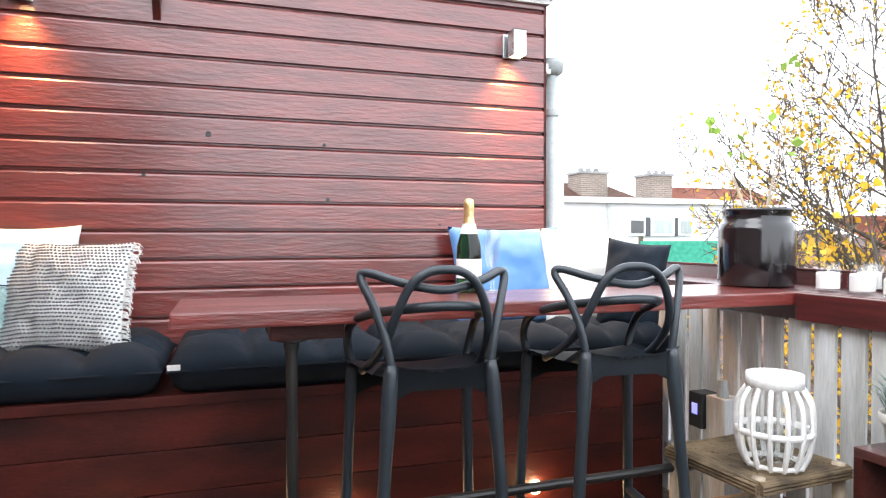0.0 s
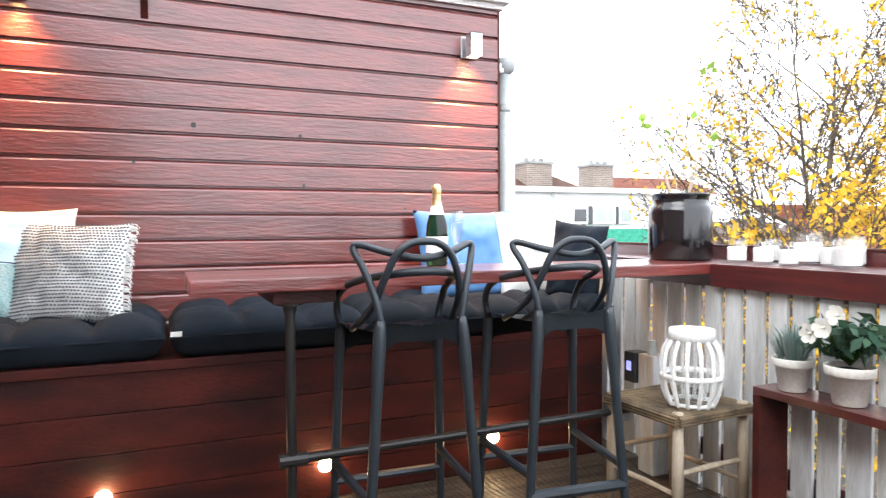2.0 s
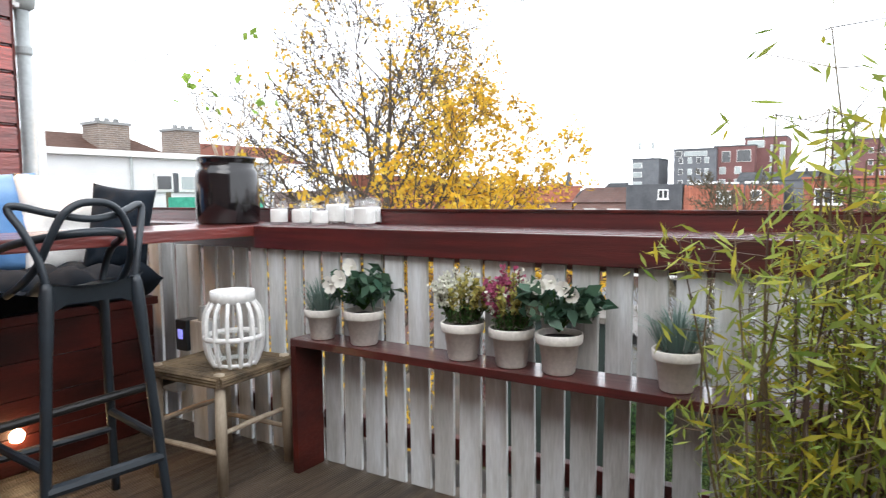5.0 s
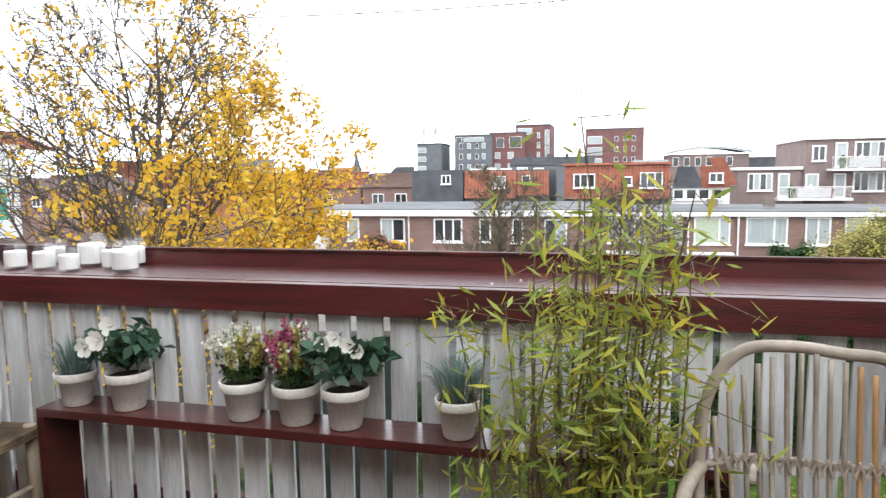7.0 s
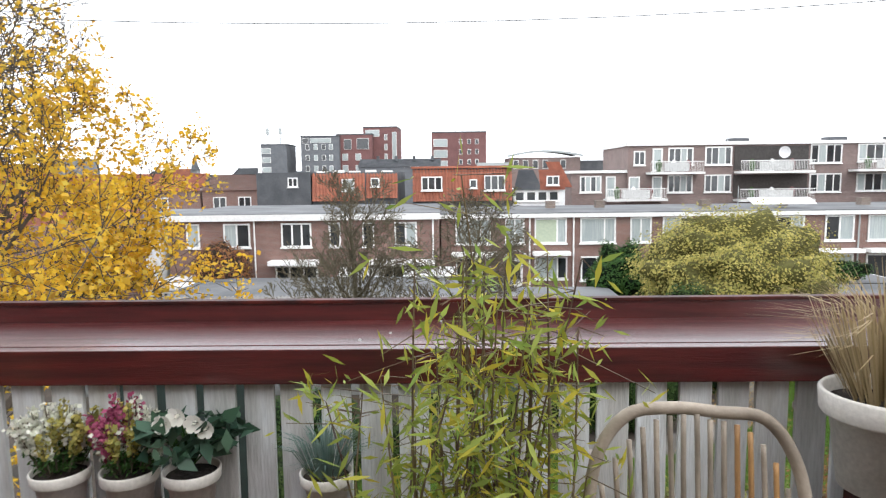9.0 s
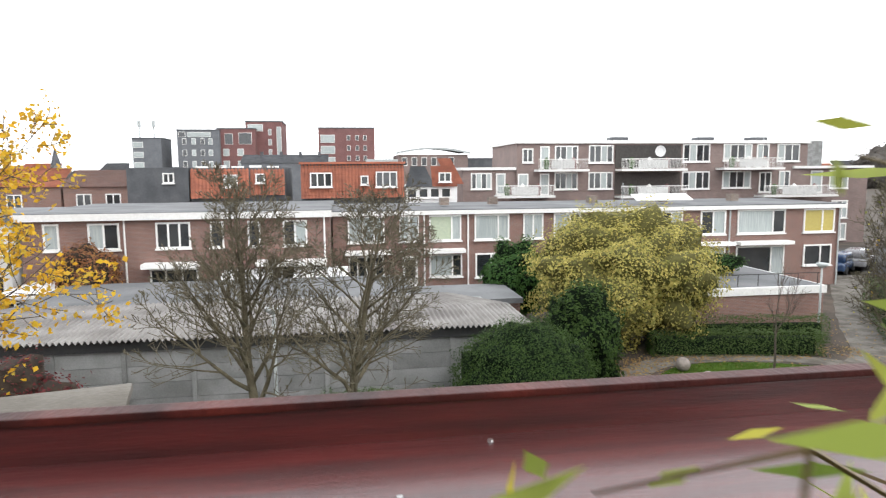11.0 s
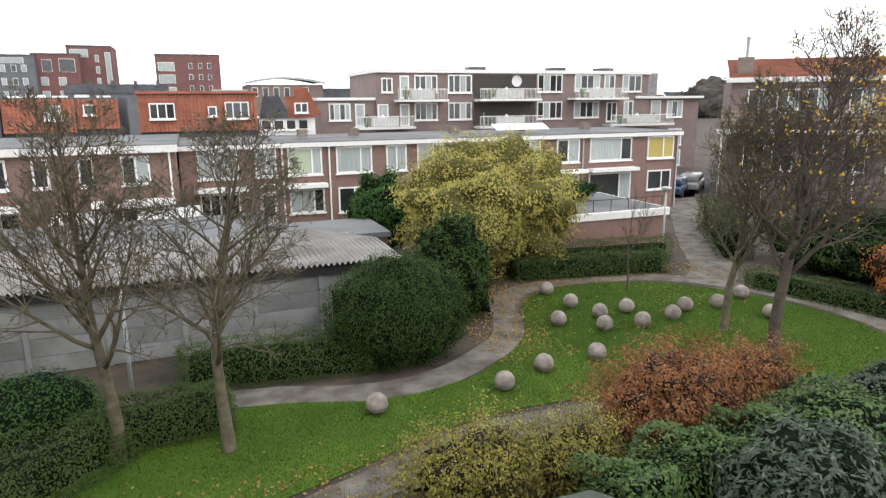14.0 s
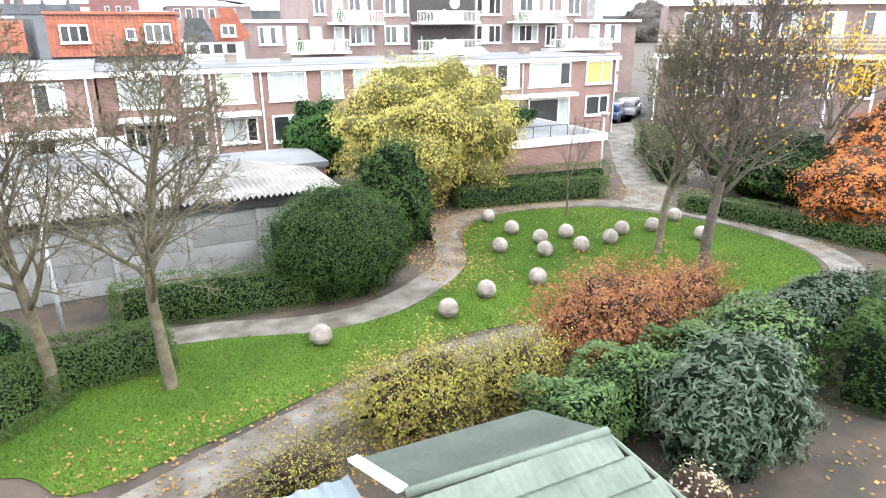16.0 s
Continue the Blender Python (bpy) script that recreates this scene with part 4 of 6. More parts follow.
for r, z, h in ((0.088, 0.0, 0.014), (0.117, 0.1, 0.02), (0.083, 0.243, 0.045)):
    part("hoop", L([(r - 0.005, z), (r + 0.006, z + 0.002), (r + 0.007, z + h / 2), (r + 0.006, z + h), (r - 0.005, z + h), (r - 0.005, z)], 36), white_paint, lan, smooth=True)
part("glass_insert", L([(0, 0.012), (0.06, 0.01), (0.062, 0.12), (0.06, 0.122), (0.058, 0.02), (0, 0.018)], 24), jar_glass, lan)

# ---- pot shelf, pots and plants ----
shelf = thing("plant_shelf", "dark red stained timber plant shelf along the fence", "shelf", (1.5, -0.1, 0))
part("top_board", B(0.0, 2.12, -0.025, 0.126, 0.502, 0.53, 0.003), red_wood_x, shelf)
part("end_panel", B(0.0, 0.028, -0.025, 0.12, 0, 0.502, 0.003), red_bench, shelf)
part("end_panel", B(2.09, 2.12, -0.025, 0.12, 0, 0.502, 0.003), red_bench, shelf)


def plant_pot(label, place, s=1.0, name="flower_pot"):
    e = thing(name, label, "plant pot", place, 0, "potted plants")
    part("pot", L([(0, 0.003), (0.052 * s, 0), (0.056 * s, 0.004), (0.07 * s, 0.105 * s), (0.08 * s, 0.107 * s), (0.083 * s, 0.112 * s), (0.085 * s, 0.14 * s), (0.082 * s, 0.144 * s), (0.077 * s, 0.14 * s), (0.074 * s, 0.11 * s)], 36), white_pot, e, smooth=True)
    part("soil_fill", L([(0.076 * s, 0.122 * s), (0.04 * s, 0.13 * s), (0, 0.132 * s)], 20), soil, e)
    return e


def blades(name, n, r, h, m, parent, base, spread=0.6, w=0.003, droop=0.5, seed=1):
    rnd, v, f = random.Random(seed), [], []
    for k in range(n):
        a, t = rnd.uniform(0, 6.28), rnd.random() ** 0.7
        hh, out = h * rnd.uniform(0.6, 1.1), spread * h * t
        o = Vector((r * t * math.cos(a), r * t * math.sin(a), base))
        d = Vector((math.cos(a), math.sin(a), 0))
        sd = Vector((-math.sin(a), math.cos(a), 0)) * w
        p = [o, o + d * out * 0.35 + Vector((0, 0, hh * 0.6)), o + d * out * (0.8 + 0.2 * droop) + Vector((0, 0, hh * (1 - droop * t * 0.5)))]
        i = len(v)
        v += [p[0] - sd, p[0] + sd, p[1] + sd * 0.8, p[1] - sd * 0.8, p[2]]
        f += [(i, i + 1, i + 2, i + 3), (i + 3, i + 2, i + 4)]
    me = bpy.data.meshes.new(name)
    me.from_pydata(v, [], f)
    me.materials.append(m)
    ob = new(name, me)
    ob.parent = parent
    return ob


def heather(e, cols, seed):
    rnd = random.Random(seed)
    st, groups = bmesh.new(), [[] for _ in cols]
    green = []
    for k in range(56):
        a, t = rnd.uniform(0, 6.28), rnd.random() ** 0.6
        tip = Vector((0.12 * t * math.cos(a), 0.09 * t * math.sin(a), 0.13 + rnd.uniform(0.1, 0.19) * (1.1 - 0.4 * t)))
        o = Vector((0.05 * t * math.cos(a), 0.05 * t * math.sin(a), 0.125))
        tube(st, [o, o.lerp(tip, 0.6), tip], [0.002, 0.0018, 0.001], 4)
        g = groups[0] if tip.x < 0.0 + 0.03 * rnd.gauss(0, 1) else groups[-1]
        if len(cols) > 2 and rnd.random() < 0.3:
            g = groups[1]
        for q in range(64):
            f = rnd.uniform(0.4, 1.0)
            g.append(list(o.lerp(tip, f) + Vector((rnd.gauss(0, 0.006), rnd.gauss(0, 0.006), 0))))
        for q in range(22):
            f = rnd.uniform(0.0, 0.5)
            green.append(list(o.lerp(tip, f) + Vector((rnd.gauss(0, 0.01), rnd.gauss(0, 0.01), 0))))
    part("stalk", st, bark, e)
    leaves("greenery", green, 0.016, leaf_mid, e, aspect=0.3)
    for g, c in zip(groups, cols):
        if g:
            leaves("bloom", g, 0.014, c, e, aspect=0.85)


def hellebore(e, blooms, seed):
    rnd = random.Random(seed)
    st, lf = bmesh.new(), []
    for k in range(26):
        a, t = rnd.uniform(0, 6.28), rnd.uniform(0.25, 1)
        tip = Vector((0.12 * t * math.cos(a), 0.09 * t * math.sin(a), 0.16 + rnd.uniform(0, 0.1)))
        tube(st, [(0, 0, 0.125), tip * 0.6 + Vector((0, 0, 0.07)), tip], [0.0025, 0.002, 0.0015], 4)
        for q in range(7):
            lf.append(list(tip + Vector((rnd.gauss(0, 0.02), rnd.gauss(0, 0.02), rnd.gauss(0, 0.012)))))
    leaves("leafage", lf, 0.06, leaf_hellebore, e, aspect=0.5, fold=0.12)
    k_ = 0.66 if len(blooms) > 3 else 0.92
    for x, y, z in blooms:
        tube(st, [(0, 0, 0.13), (x * 0.6, y * 0.6, z * 0.75), (x, y, z)], 0.0028, 5)
        fb = bmesh.new()
        for p in range(6):
            a = p * math.pi / 3
            ca, sa = math.cos(a), math.sin(a)
            q = [fb.verts.new((x + r * ca - w * sa, y - 0.012 - dz, z + r * sa + w * ca)) for r, w, dz in ((0.003, 0, 0), (k_ * 0.022, k_ * 0.017, 0.008), (k_ * 0.034, k_ * 0.012, 0.015), (k_ * 0.037, 0, 0.016), (k_ * 0.034, -k_ * 0.012, 0.015), (k_ * 0.022, -k_ * 0.017, 0.008))]
            fb.faces.new(q)
        tube(fb, [(x, y - 0.014, z), (x, y - 0.03, z)], [0.006, 0.002], 6)
        part("flower", fb, petal_white, e, "white open flower")
    part("stalk", st, leaf_mid, e)


zt = 0.531
p = plant_pot("blue-green ornamental grass in an off-white clay pot", (1.605, -0.055, zt), 0.8)
blades("grass_tuft", 170, 0.05, 0.13, leaf_blue, p, 0.11, 0.75, 0.0022, 0.5, 3)
p = plant_pot("white flowering hellebore in an off-white clay pot", (1.805, -0.05, zt), 0.87)
hellebore(p, [(-0.062, -0.085, 0.225), (-0.012, -0.09, 0.25), (0.012, -0.06, 0.29)], 4)
p = plant_pot("white and green heather in an off-white clay pot", (2.225, -0.05, zt), 0.86)
heather(p, [petal_heather, petal_heather, petal_pink, leaf_yg], 1)
p = plant_pot("pink and white heather in an off-white clay pot", (2.405, -0.05, zt), 0.86)
heather(p, [petal_pink, leaf_yg, petal_heather], 2)
p = plant_pot("white flowering plant with dark leaves in clay pot", (2.565, -0.05, zt), 0.86)
hellebore(p, [(-0.03, -0.06, 0.27), (0.0, -0.05, 0.285), (0.042, -0.05, 0.268), (0.065, -0.04, 0.25)], 5)
p = plant_pot("blue fescue in an off-white clay pot", (2.91, -0.05, zt), 0.8)
blades("grass_tuft", 200, 0.05, 0.14, leaf_blue, p, 0.11, 0.85, 0.0022, 0.6, 5)

# bamboo in a trough
bam = thing("bamboo", "yellowing bamboo clump in a dark planter by the fence", "bamboo", (3.265, -0.31, 0))
part("planter", B(-0.24, 0.24, -0.11, 0.11, 0, 0.26, 0.012), dark_fascia, bam)
part("soil_fill", B(-0.22, 0.22, -0.095, 0.095, 0.26, 0.268), soil, bam)
rnd = random.Random(11)
cl, lpos = bmesh.new(), []
for k in range(46):
    x0, y0 = rnd.uniform(-0.17, 0.17), rnd.uniform(-0.08, 0.08)
    h = rnd.choice((0.45, 0.6, 0.72, 0.8, 0.86, 0.94)) * rnd.uniform(0.8, 1.05)
    if k == 30:
        h, x0 = 1.14, 0.1
    elif x0 < -0.09:
        h = min(h, 0.72)
    elif k % 5 == 0:
        h = 0.98
    top = Vector((x0 * 1.15 + rnd.gauss(0, 0.05), y0 + rnd.gauss(0, 0.05) - 0.02, 0.25 + h))
    pts = smooth_line([(x0, y0, 0.26), ((x0 + top.x) / 2 + rnd.gauss(0, 0.02), y0, 0.26 + h / 2), top], 5)
    tube(cl, pts, [0.0042 - 0.003 * i / len(pts) for i in range(len(pts))], 5)
    for q in range(int(10 + h * 13)):
        f = rnd.uniform(0.12, 1.0)
        c = pts[min(int(f * len(pts)), len(pts) - 1)]
        d = Vector((rnd.gauss(0, 0.05), rnd.gauss(0, 0.05), rnd.gauss(0, 0.03)))
        tube(cl, [c, c + d], [0.0014, 0.0008], 3)
        for w in range(4):
            lpos.append(list(c + d + Vector((rnd.gauss(0, 0.022), rnd.gauss(0, 0.022), rnd.gauss(0, 0.022)))))
part("cane_growth", cl, mat("bamboo_cane", (0.16, 0.12, 0.05), (0.08, 0.05, 0.04), rough=0.5), bam)
leaves("foliage", lpos, 0.056, leaf_bamboo, bam, aspect=0.17)

# rattan chair
rc = thing("rattan_chair", "weathered grey rattan armchair with curved back", "chair", (3.745, -0.47, 0))
rc.scale = (0.98, 1.0, 1.01)
hoop = smooth_line([(-0.235, 0.02, 0.4), (-0.235, 0.12, 0.62), (-0.215, 0.155, 0.78), (-0.15, 0.165, 0.875), (-0.05, 0.17, 0.89), (0.05, 0.17, 0.88), (0.15, 0.165, 0.865), (0.215, 0.155, 0.77), (0.235, 0.12, 0.62), (0.235, 0.02, 0.4)], 5)
part("back_hoop", T(hoop, 0.0135, 10), rattan, rc, smooth=True)
for k in range(15):
    u = k / 7 - 1
    x = u * 0.2
    zt_ = 0.88 - 0.15 * abs(u) ** 3 - 0.012 * (u > 0)
    m_ = rattan_orange if k in (10, 11, 13) else rattan
    part("spindle", T(smooth_line([(x * 0.95, 0.06, 0.4), (x * 0.98 + random.uniform(-0.004, 0.004), 0.125, 0.62), (x, 0.16, zt_)], 4), 0.0058, 6), m_, rc, smooth=True)
part("cross_rail", T(smooth_line([(-0.235, 0.12, 0.63), (-0.12, 0.135, 0.655), (0, 0.138, 0.65), (0.12, 0.135, 0.645), (0.235, 0.12, 0.63)], 5), 0.009, 8), rattan, rc)
bd = bmesh.new()
for k in range(40):
    x = -0.2 + k * 0.0103
    a = [(x - 0.006, 0.12, 0.632), (x, 0.122, 0.65), (x + 0.006, 0.12, 0.664)] if k % 2 else [(x + 0.007, 0.12, 0.63), (x, 0.12, 0.65), (x - 0.007, 0.122, 0.668)]
    tube(bd, a, 0.0035, 4)
tagged(part("binding", bd, rattan, rc), kind="stuff")
for s in (-1, 1):
    part("armrest", T(smooth_line([(s * 0.232, 0.11, 0.635), (s * 0.275, 0.0, 0.63), (s * 0.31, -0.16, 0.6), (s * 0.31, -0.3, 0.54), (s * 0.28, -0.36, 0.4)], 5), 0.015, 10), rattan, rc, smooth=True)
    for y in (-0.34, 0.04):
        part("leg", T([(s * 0.25, y, 0.0), (s * 0.24, y, 0.4)], 0.016, 10), rattan, rc, smooth=True)
part("seat", B(-0.25, 0.25, -0.36, 0.08, 0.375, 0.41, 0.012), rattan, rc)

# corner seat with cushion and big pot
cs = thing("corner_bench", "dark red stained timber corner bench", "bench", (4.22, 0, 0))
part("seat_board", B(0.0, 0.95, -2.2, -0.005, 0.605, 0.64, 0.004), red_wood_x, cs)
for i in range(4):
    part("front_board", B(0.02, 0.045, -2.2, -0.01, 0.002 + 0.15 * i, 0.15 + 0.15 * i, 0.003), red_bench, cs)
c = thing("seat_cushion", "charcoal tufted cotton cushion on the corner bench", "cushion", (4.49, -0.66, 0.638), 0, "bench cushions")
part("pad", cushion_mesh(0.56, 0.72, 0.14, 3, 3), cushion_cloth, c, smooth=True)
bp_ = plant_pot("dry straw-coloured grass in a large off-white pot", (4.245, -0.145, 0.641), 1.66, "large_pot")
blades("grass_tuft", 300, 0.09, 0.36, leaf_straw, bp_, 0.22, 0.75, 0.0022, 0.9, 8)

# small table just below the view, and a thin overhead wire
st_ = thing("glass_side_table", "small side table with a pale glass top", "table", (2.33, -1.18, 0))
part("glass_top", L([(0, 0.4), (0.13, 0.4), (0.135, 0.404), (0.13, 0.41), (0, 0.41)], 40), mat("pale_glass", (0.35, 0.42, 0.41), rough=0.08, bump=0.0), st_)
for k in range(3):
    a = k * 2.1
    part("leg", T([(0.11 * math.cos(a), 0.11 * math.sin(a), 0), (0.08 * math.cos(a), 0.08 * math.sin(a), 0.4)], 0.01, 8), black_steel, st_)

# ---- garden ----
GZ = -6.2
solo("ground", B(-700, 700, -60, 1200, GZ - 0.6, GZ), earth, "bare earth and distant ground around the garden", "ground", "structure")


def sheet(name, outline, z, material, label, category, thick=0.02):
    bm = bmesh.new()
    pts = smooth_line([(x, y, z) for x, y in outline] + [(*outline[0], z)], 5)[:-1]
    f = bm.faces.new([bm.verts.new(p) for p in pts])
    f.normal_update()
    if f.normal.z < 0:
        f.normal_flip()
    bmesh.ops.triangulate(bm, faces=bm.faces[:])
    r = bmesh.ops.extrude_face_region(bm, geom=bm.faces[:])
    bmesh.ops.translate(bm, verts=[v for v in r["geom"] if isinstance(v, bmesh.types.BMVert)], vec=(0, 0, -thick))
    bmesh.ops.recalc_face_normals(bm, faces=bm.faces[:])
    return solo(name, bm, material, label, category, "structure"), [(p.x, p.y) for p in pts]


def ribbon(name, line, width, z, material, label):
    bm = bmesh.new()
    pts = smooth_line([(x, y, z) for x, y in line], 6)
    prev = None
    for i, p in enumerate(pts):
        d = (pts[min(i + 1, len(pts) - 1)] - pts[max(i - 1, 0)]).normalized()
        s = Vector((-d.y, d.x, 0)) * (width / 2 * (1 + 0.1 * noise.noise(p * 0.9)))
        row = [bm.verts.new(p - s), bm.verts.new(p + s)]
        if prev:
            bm.faces.new((prev[0], row[0], row[1], prev[1]))
        prev = row
    r = bmesh.ops.extrude_face_region(bm, geom=bm.faces[:])
    bmesh.ops.translate(bm, verts=[v for v in r["geom"] if isinstance(v, bmesh.types.BMVert)], vec=(0, 0, -0.012))
    bmesh.ops.recalc_face_normals(bm, faces=bm.faces[:])
    return solo(name, bm, material, label, "path", "structure")


lawn_line = [(-4, 12.6), (0.2, 12.1), (1.4, 11.0), (3.3, 11.4), (6, 12.3), (8.3, 13.1), (10.5, 13.3), (13, 12.9), (16.7, 12.0), (18.7, 11.6), (21, 11.6), (22.7, 12.7), (23.4, 14.5), (23.2, 17), (22.2, 19.3), (20.5, 21.2), (18, 22.1), (15.6, 22.0), (13.9, 20.6), (13.0, 18.7), (12.2, 17.4), (10.8, 16.2), (9.2, 15.3), (6.8, 15.05), (3.5, 15.9), (-4, 15.5)]
lawn, lawn_poly = sheet("lawn", lawn_line, GZ + 0.03, grass_mat, "damp green lawn strewn with autumn leaves", "lawn")
ribbon("path", [(2.6, 16.6), (4.5, 16.3), (6.5, 15.65), (8.6, 15.7), (10.6, 16.75), (12.0, 18.0), (12.75, 19.6), (13.4, 21.3), (15.2, 22.6), (18.2, 22.75), (21.0, 21.9), (23.0, 19.8), (23.95, 17.2), (24.1, 14.5), (23.3, 12.3), (21.5, 11.0), (18.6, 10.9), (15.5, 11.5), (12, 12.3), (9.0, 12.45), (6.5, 11.7), (4.0, 10.8), (1.0, 9.6)], 1.05, GZ + 0.022, path_mat, "pale gravel path curving round the lawn")
ribbon("alley", [(22.6, 20.6), (24.4, 22.2), (27.5, 26.5), (31.5, 31.8), (38, 40), (44, 47)], 2.0, GZ + 0.012, path_mat, "gravel alley leading out past the houses")
solo("road", B(36, 70, 40, 54, GZ - 0.1, GZ + 0.012), asphalt, "grey asphalt street beyond the alley", "road", "structure")


def inside(q, poly):
    x, y = q[:, 0], q[:, 1]
    ok = np.zeros(len(q), bool)
    j = len(poly) - 1
    for i in range(len(poly)):
        (x0, y0), (x1, y1) = poly[i], poly[j]
        ok ^= ((y0 > y) != (y1 > y)) & (x < (x1 - x0) * (y - y0) / (y1 - y0 + 1e-9) + x0)
        j = i
    return ok


def blade_field(name, q, h, w, material, label, category):
    n = len(q)
    a = rng.uniform(0, 6.28, n)
    s = np.stack([np.cos(a), np.sin(a), np.zeros(n)], 1) * w
    top = np.stack([q[:, 0] + rng.normal(0, 0.02, n), q[:, 1] + rng.normal(0, 0.02, n), q[:, 2] + h * rng.uniform(0.5, 1.2, n)], 1)
    v = np.stack([q - s, q + s, top], 1).reshape(-1, 3)
    me = bpy.data.meshes.new(name)
    me.vertices.add(3 * n)
    me.vertices.foreach_set("co", v.ravel())
    me.loops.add(3 * n)
    me.loops.foreach_set("vertex_index", np.arange(3 * n))
    me.polygons.add(n)
    me.polygons.foreach_set("loop_start", np.arange(n) * 3)
    me.update()
    me.materials.append(material)
    return tagged(new(name, me), label, category, kind="stuff")


q = np.stack([rng.uniform(-3, 24, 330000), rng.uniform(10.8, 22.3, 330000), np.full(330000, GZ + 0.03)], 1)
q = q[inside(q, lawn_poly)]
blade_field("grass", q, 0.05, 0.007, grass_blade, "short wet green grass blades of the lawn", "grass")
q = np.stack([rng.uniform(-3, 24, 9000), rng.uniform(10.8, 22.3, 9000), np.full(9000, GZ + 0.065)], 1)
wgt = np.exp(-((q[:, 0] - 13.2) / 1.3) ** 2) * (q[:, 1] > 17) + 0.35 * np.exp(-((q[:, 0] - 20) / 3) ** 2) * np.exp(-((q[:, 1] - 19.5) / 2.5) ** 2) + 0.045
q = q[inside(q, lawn_poly) & (rng.random(len(q)) < wgt)]
ob = leaves("fallen_leaves", q, 0.075, fallen, aspect=0.8, flat=3.0)
tagged(ob, "yellow and brown fallen leaves on the lawn", "fallen leaves", kind="stuff")
q = np.concatenate([np.stack([rng.normal(13.6, 0.7, 500), rng.normal(21.6, 1.0, 500), np.full(500, GZ + 0.035)], 1), np.stack([rng.uniform(23.5, 27, 700), rng.uniform(13, 22, 700), np.full(700, GZ + 0.035)], 1), np.stack([rng.uniform(21, 29, 500), rng.uniform(20, 28, 500), np.full(500, GZ + 0.04)], 1), np.stack([rng.uniform(11, 18, 400), rng.uniform(3, 9, 400), np.full(400, GZ + 0.02)], 1), np.stack([rng.uniform(1, 12, 1500), rng.uniform(8.5, 12.6, 1500), np.full(1500, GZ + 0.04)], 1), np.stack([rng.uniform(10.8, 13.4, 1500), rng.uniform(15.8, 23, 1500), np.full(1500, GZ + 0.035)], 1), np.stack([rng.uniform(13, 24, 1400), rng.normal(22.9, 0.5, 1400), np.full(1400, GZ + 0.035)], 1)])
tagged(leaves("leaf_litter", q, 0.09, fallen, aspect=0.8, flat=3.0), "brown leaf litter on paths and beds", "leaf litter", kind="stuff")

# stone balls
ball = thing("stone_ball", "weathered stone ball with a seam on the lawn", "stone ball", (6.65, 14.4, GZ + 0.03), 20, "stone balls")
bm = bmesh.new()
bmesh.ops.create_uvsphere(bm, u_segments=28, v_segments=18, radius=0.27)
for v in bm.verts:
    v.co.z = max(v.co.z, -0.235)
    v.co *= 1 + 0.01 * noise.noise(v.co * 9)
bmesh.ops.translate(bm, verts=bm.verts, vec=(0, 0, 0.235))
part("sphere", bm, stone_ball, ball, smooth=True)
part("seam_band", L([(0.262, 0.185), (0.276, 0.188), (0.277, 0.205), (0.262, 0.208)], 32), mat("worn_band", (0.24, 0.2, 0.16), rough=0.9), ball, smooth=True)
for i, (x, y) in enumerate(((10.1, 14.4), (11.65, 15.05), (13.5, 15.2), (14.0, 18.2), (15.15, 17.2), (15.75, 18.35), (15.45, 19.75), (15.45, 21.5), (16.95, 18.45), (16.55, 17.05), (17.95, 17.25), (19.0, 17.85), (20.3, 17.65), (22.0, 18.25), (21.1, 16.05))):
    copy_thing(ball, pose(x, y, GZ + 0.03, 0, random.uniform(-4, 4), 37 * i))

# hedges
def hedge(label, a, b, width, height, material, n, size=0.05, round_=0.15, lump=0.12):
    a, b = Vector(a), Vector(b)
    d = b - a
    ln = d.length
    e = thing("hedge", label, "hedge", (a.x, a.y, GZ), math.degrees(math.atan2(d.y, d.x)))
    u, w, f = rng.random(n), rng.random(n), rng.integers(0, 6, n)
    x = u * ln
    y = np.where(f < 2, -width / 2, np.where(f < 3, width / 2, (w - 0.5) * width))
    z = np.where(f < 3, w * height, height)
    x = np.where(f == 5, rng.choice([0.0, ln], n), x)
    z = np.where(f == 5, rng.random(n) * height, z)
    ns = np.array([noise.noise(Vector((p, q_ * 2, r * 2))) for p, q_, r in zip(x * 1.3, y, z)])
    k = 1 - round_ * (z / height) ** 3
    pos = np.stack([x + rng.normal(0, 0.04, n), y * k * (1 + lump * 2 * ns) + rng.normal(0, 0.03, n), z * (1 + lump * ns) + rng.normal(0, 0.03, n)], 1)
    pos[:, 2] = np.maximum(pos[:, 2], 0.02)
    nr = np.stack([np.zeros(n), np.where(f < 2, -1.0, np.where(f < 3, 1.0, 0)), np.where(f < 3, 0.2, 1.0)], 1)
    leaves("foliage", pos, size, material, e, normal=nr)
    # Dark box core in place of the shade deep in the hedge.
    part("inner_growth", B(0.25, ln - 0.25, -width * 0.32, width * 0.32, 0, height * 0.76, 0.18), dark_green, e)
    return e


hedge("low clipped dark green hedge beside the lawn", (-5.0, 9.3), (0.5, 15.0), 2.1, 0.95, leaf_hedge, 22000, 0.06, 0.3, 0.2)
hedge("broad low hedge between the two bare trees", (0.1, 15.05), (3.3, 15.4), 1.5, 0.95, leaf_hedge, 11000, 0.06, 0.3, 0.2)
hedge("low clipped hedge along the gravel path", (2.2, 18.0), (7.2, 17.35), 1.4, 1.05, leaf_hedge, 11000, 0.06, 0.3, 0.2)
hedge("clipped privet hedge behind the lawn", (15.3, 23.9), (22.1, 22.75), 0.9, 0.95, leaf_hedge, 9000, 0.07)
hedge("taller back hedge before the brick garage", (17.2, 25.0), (23.6, 24.3), 0.8, 1.15, leaf_hedge, 8000, 0.07)
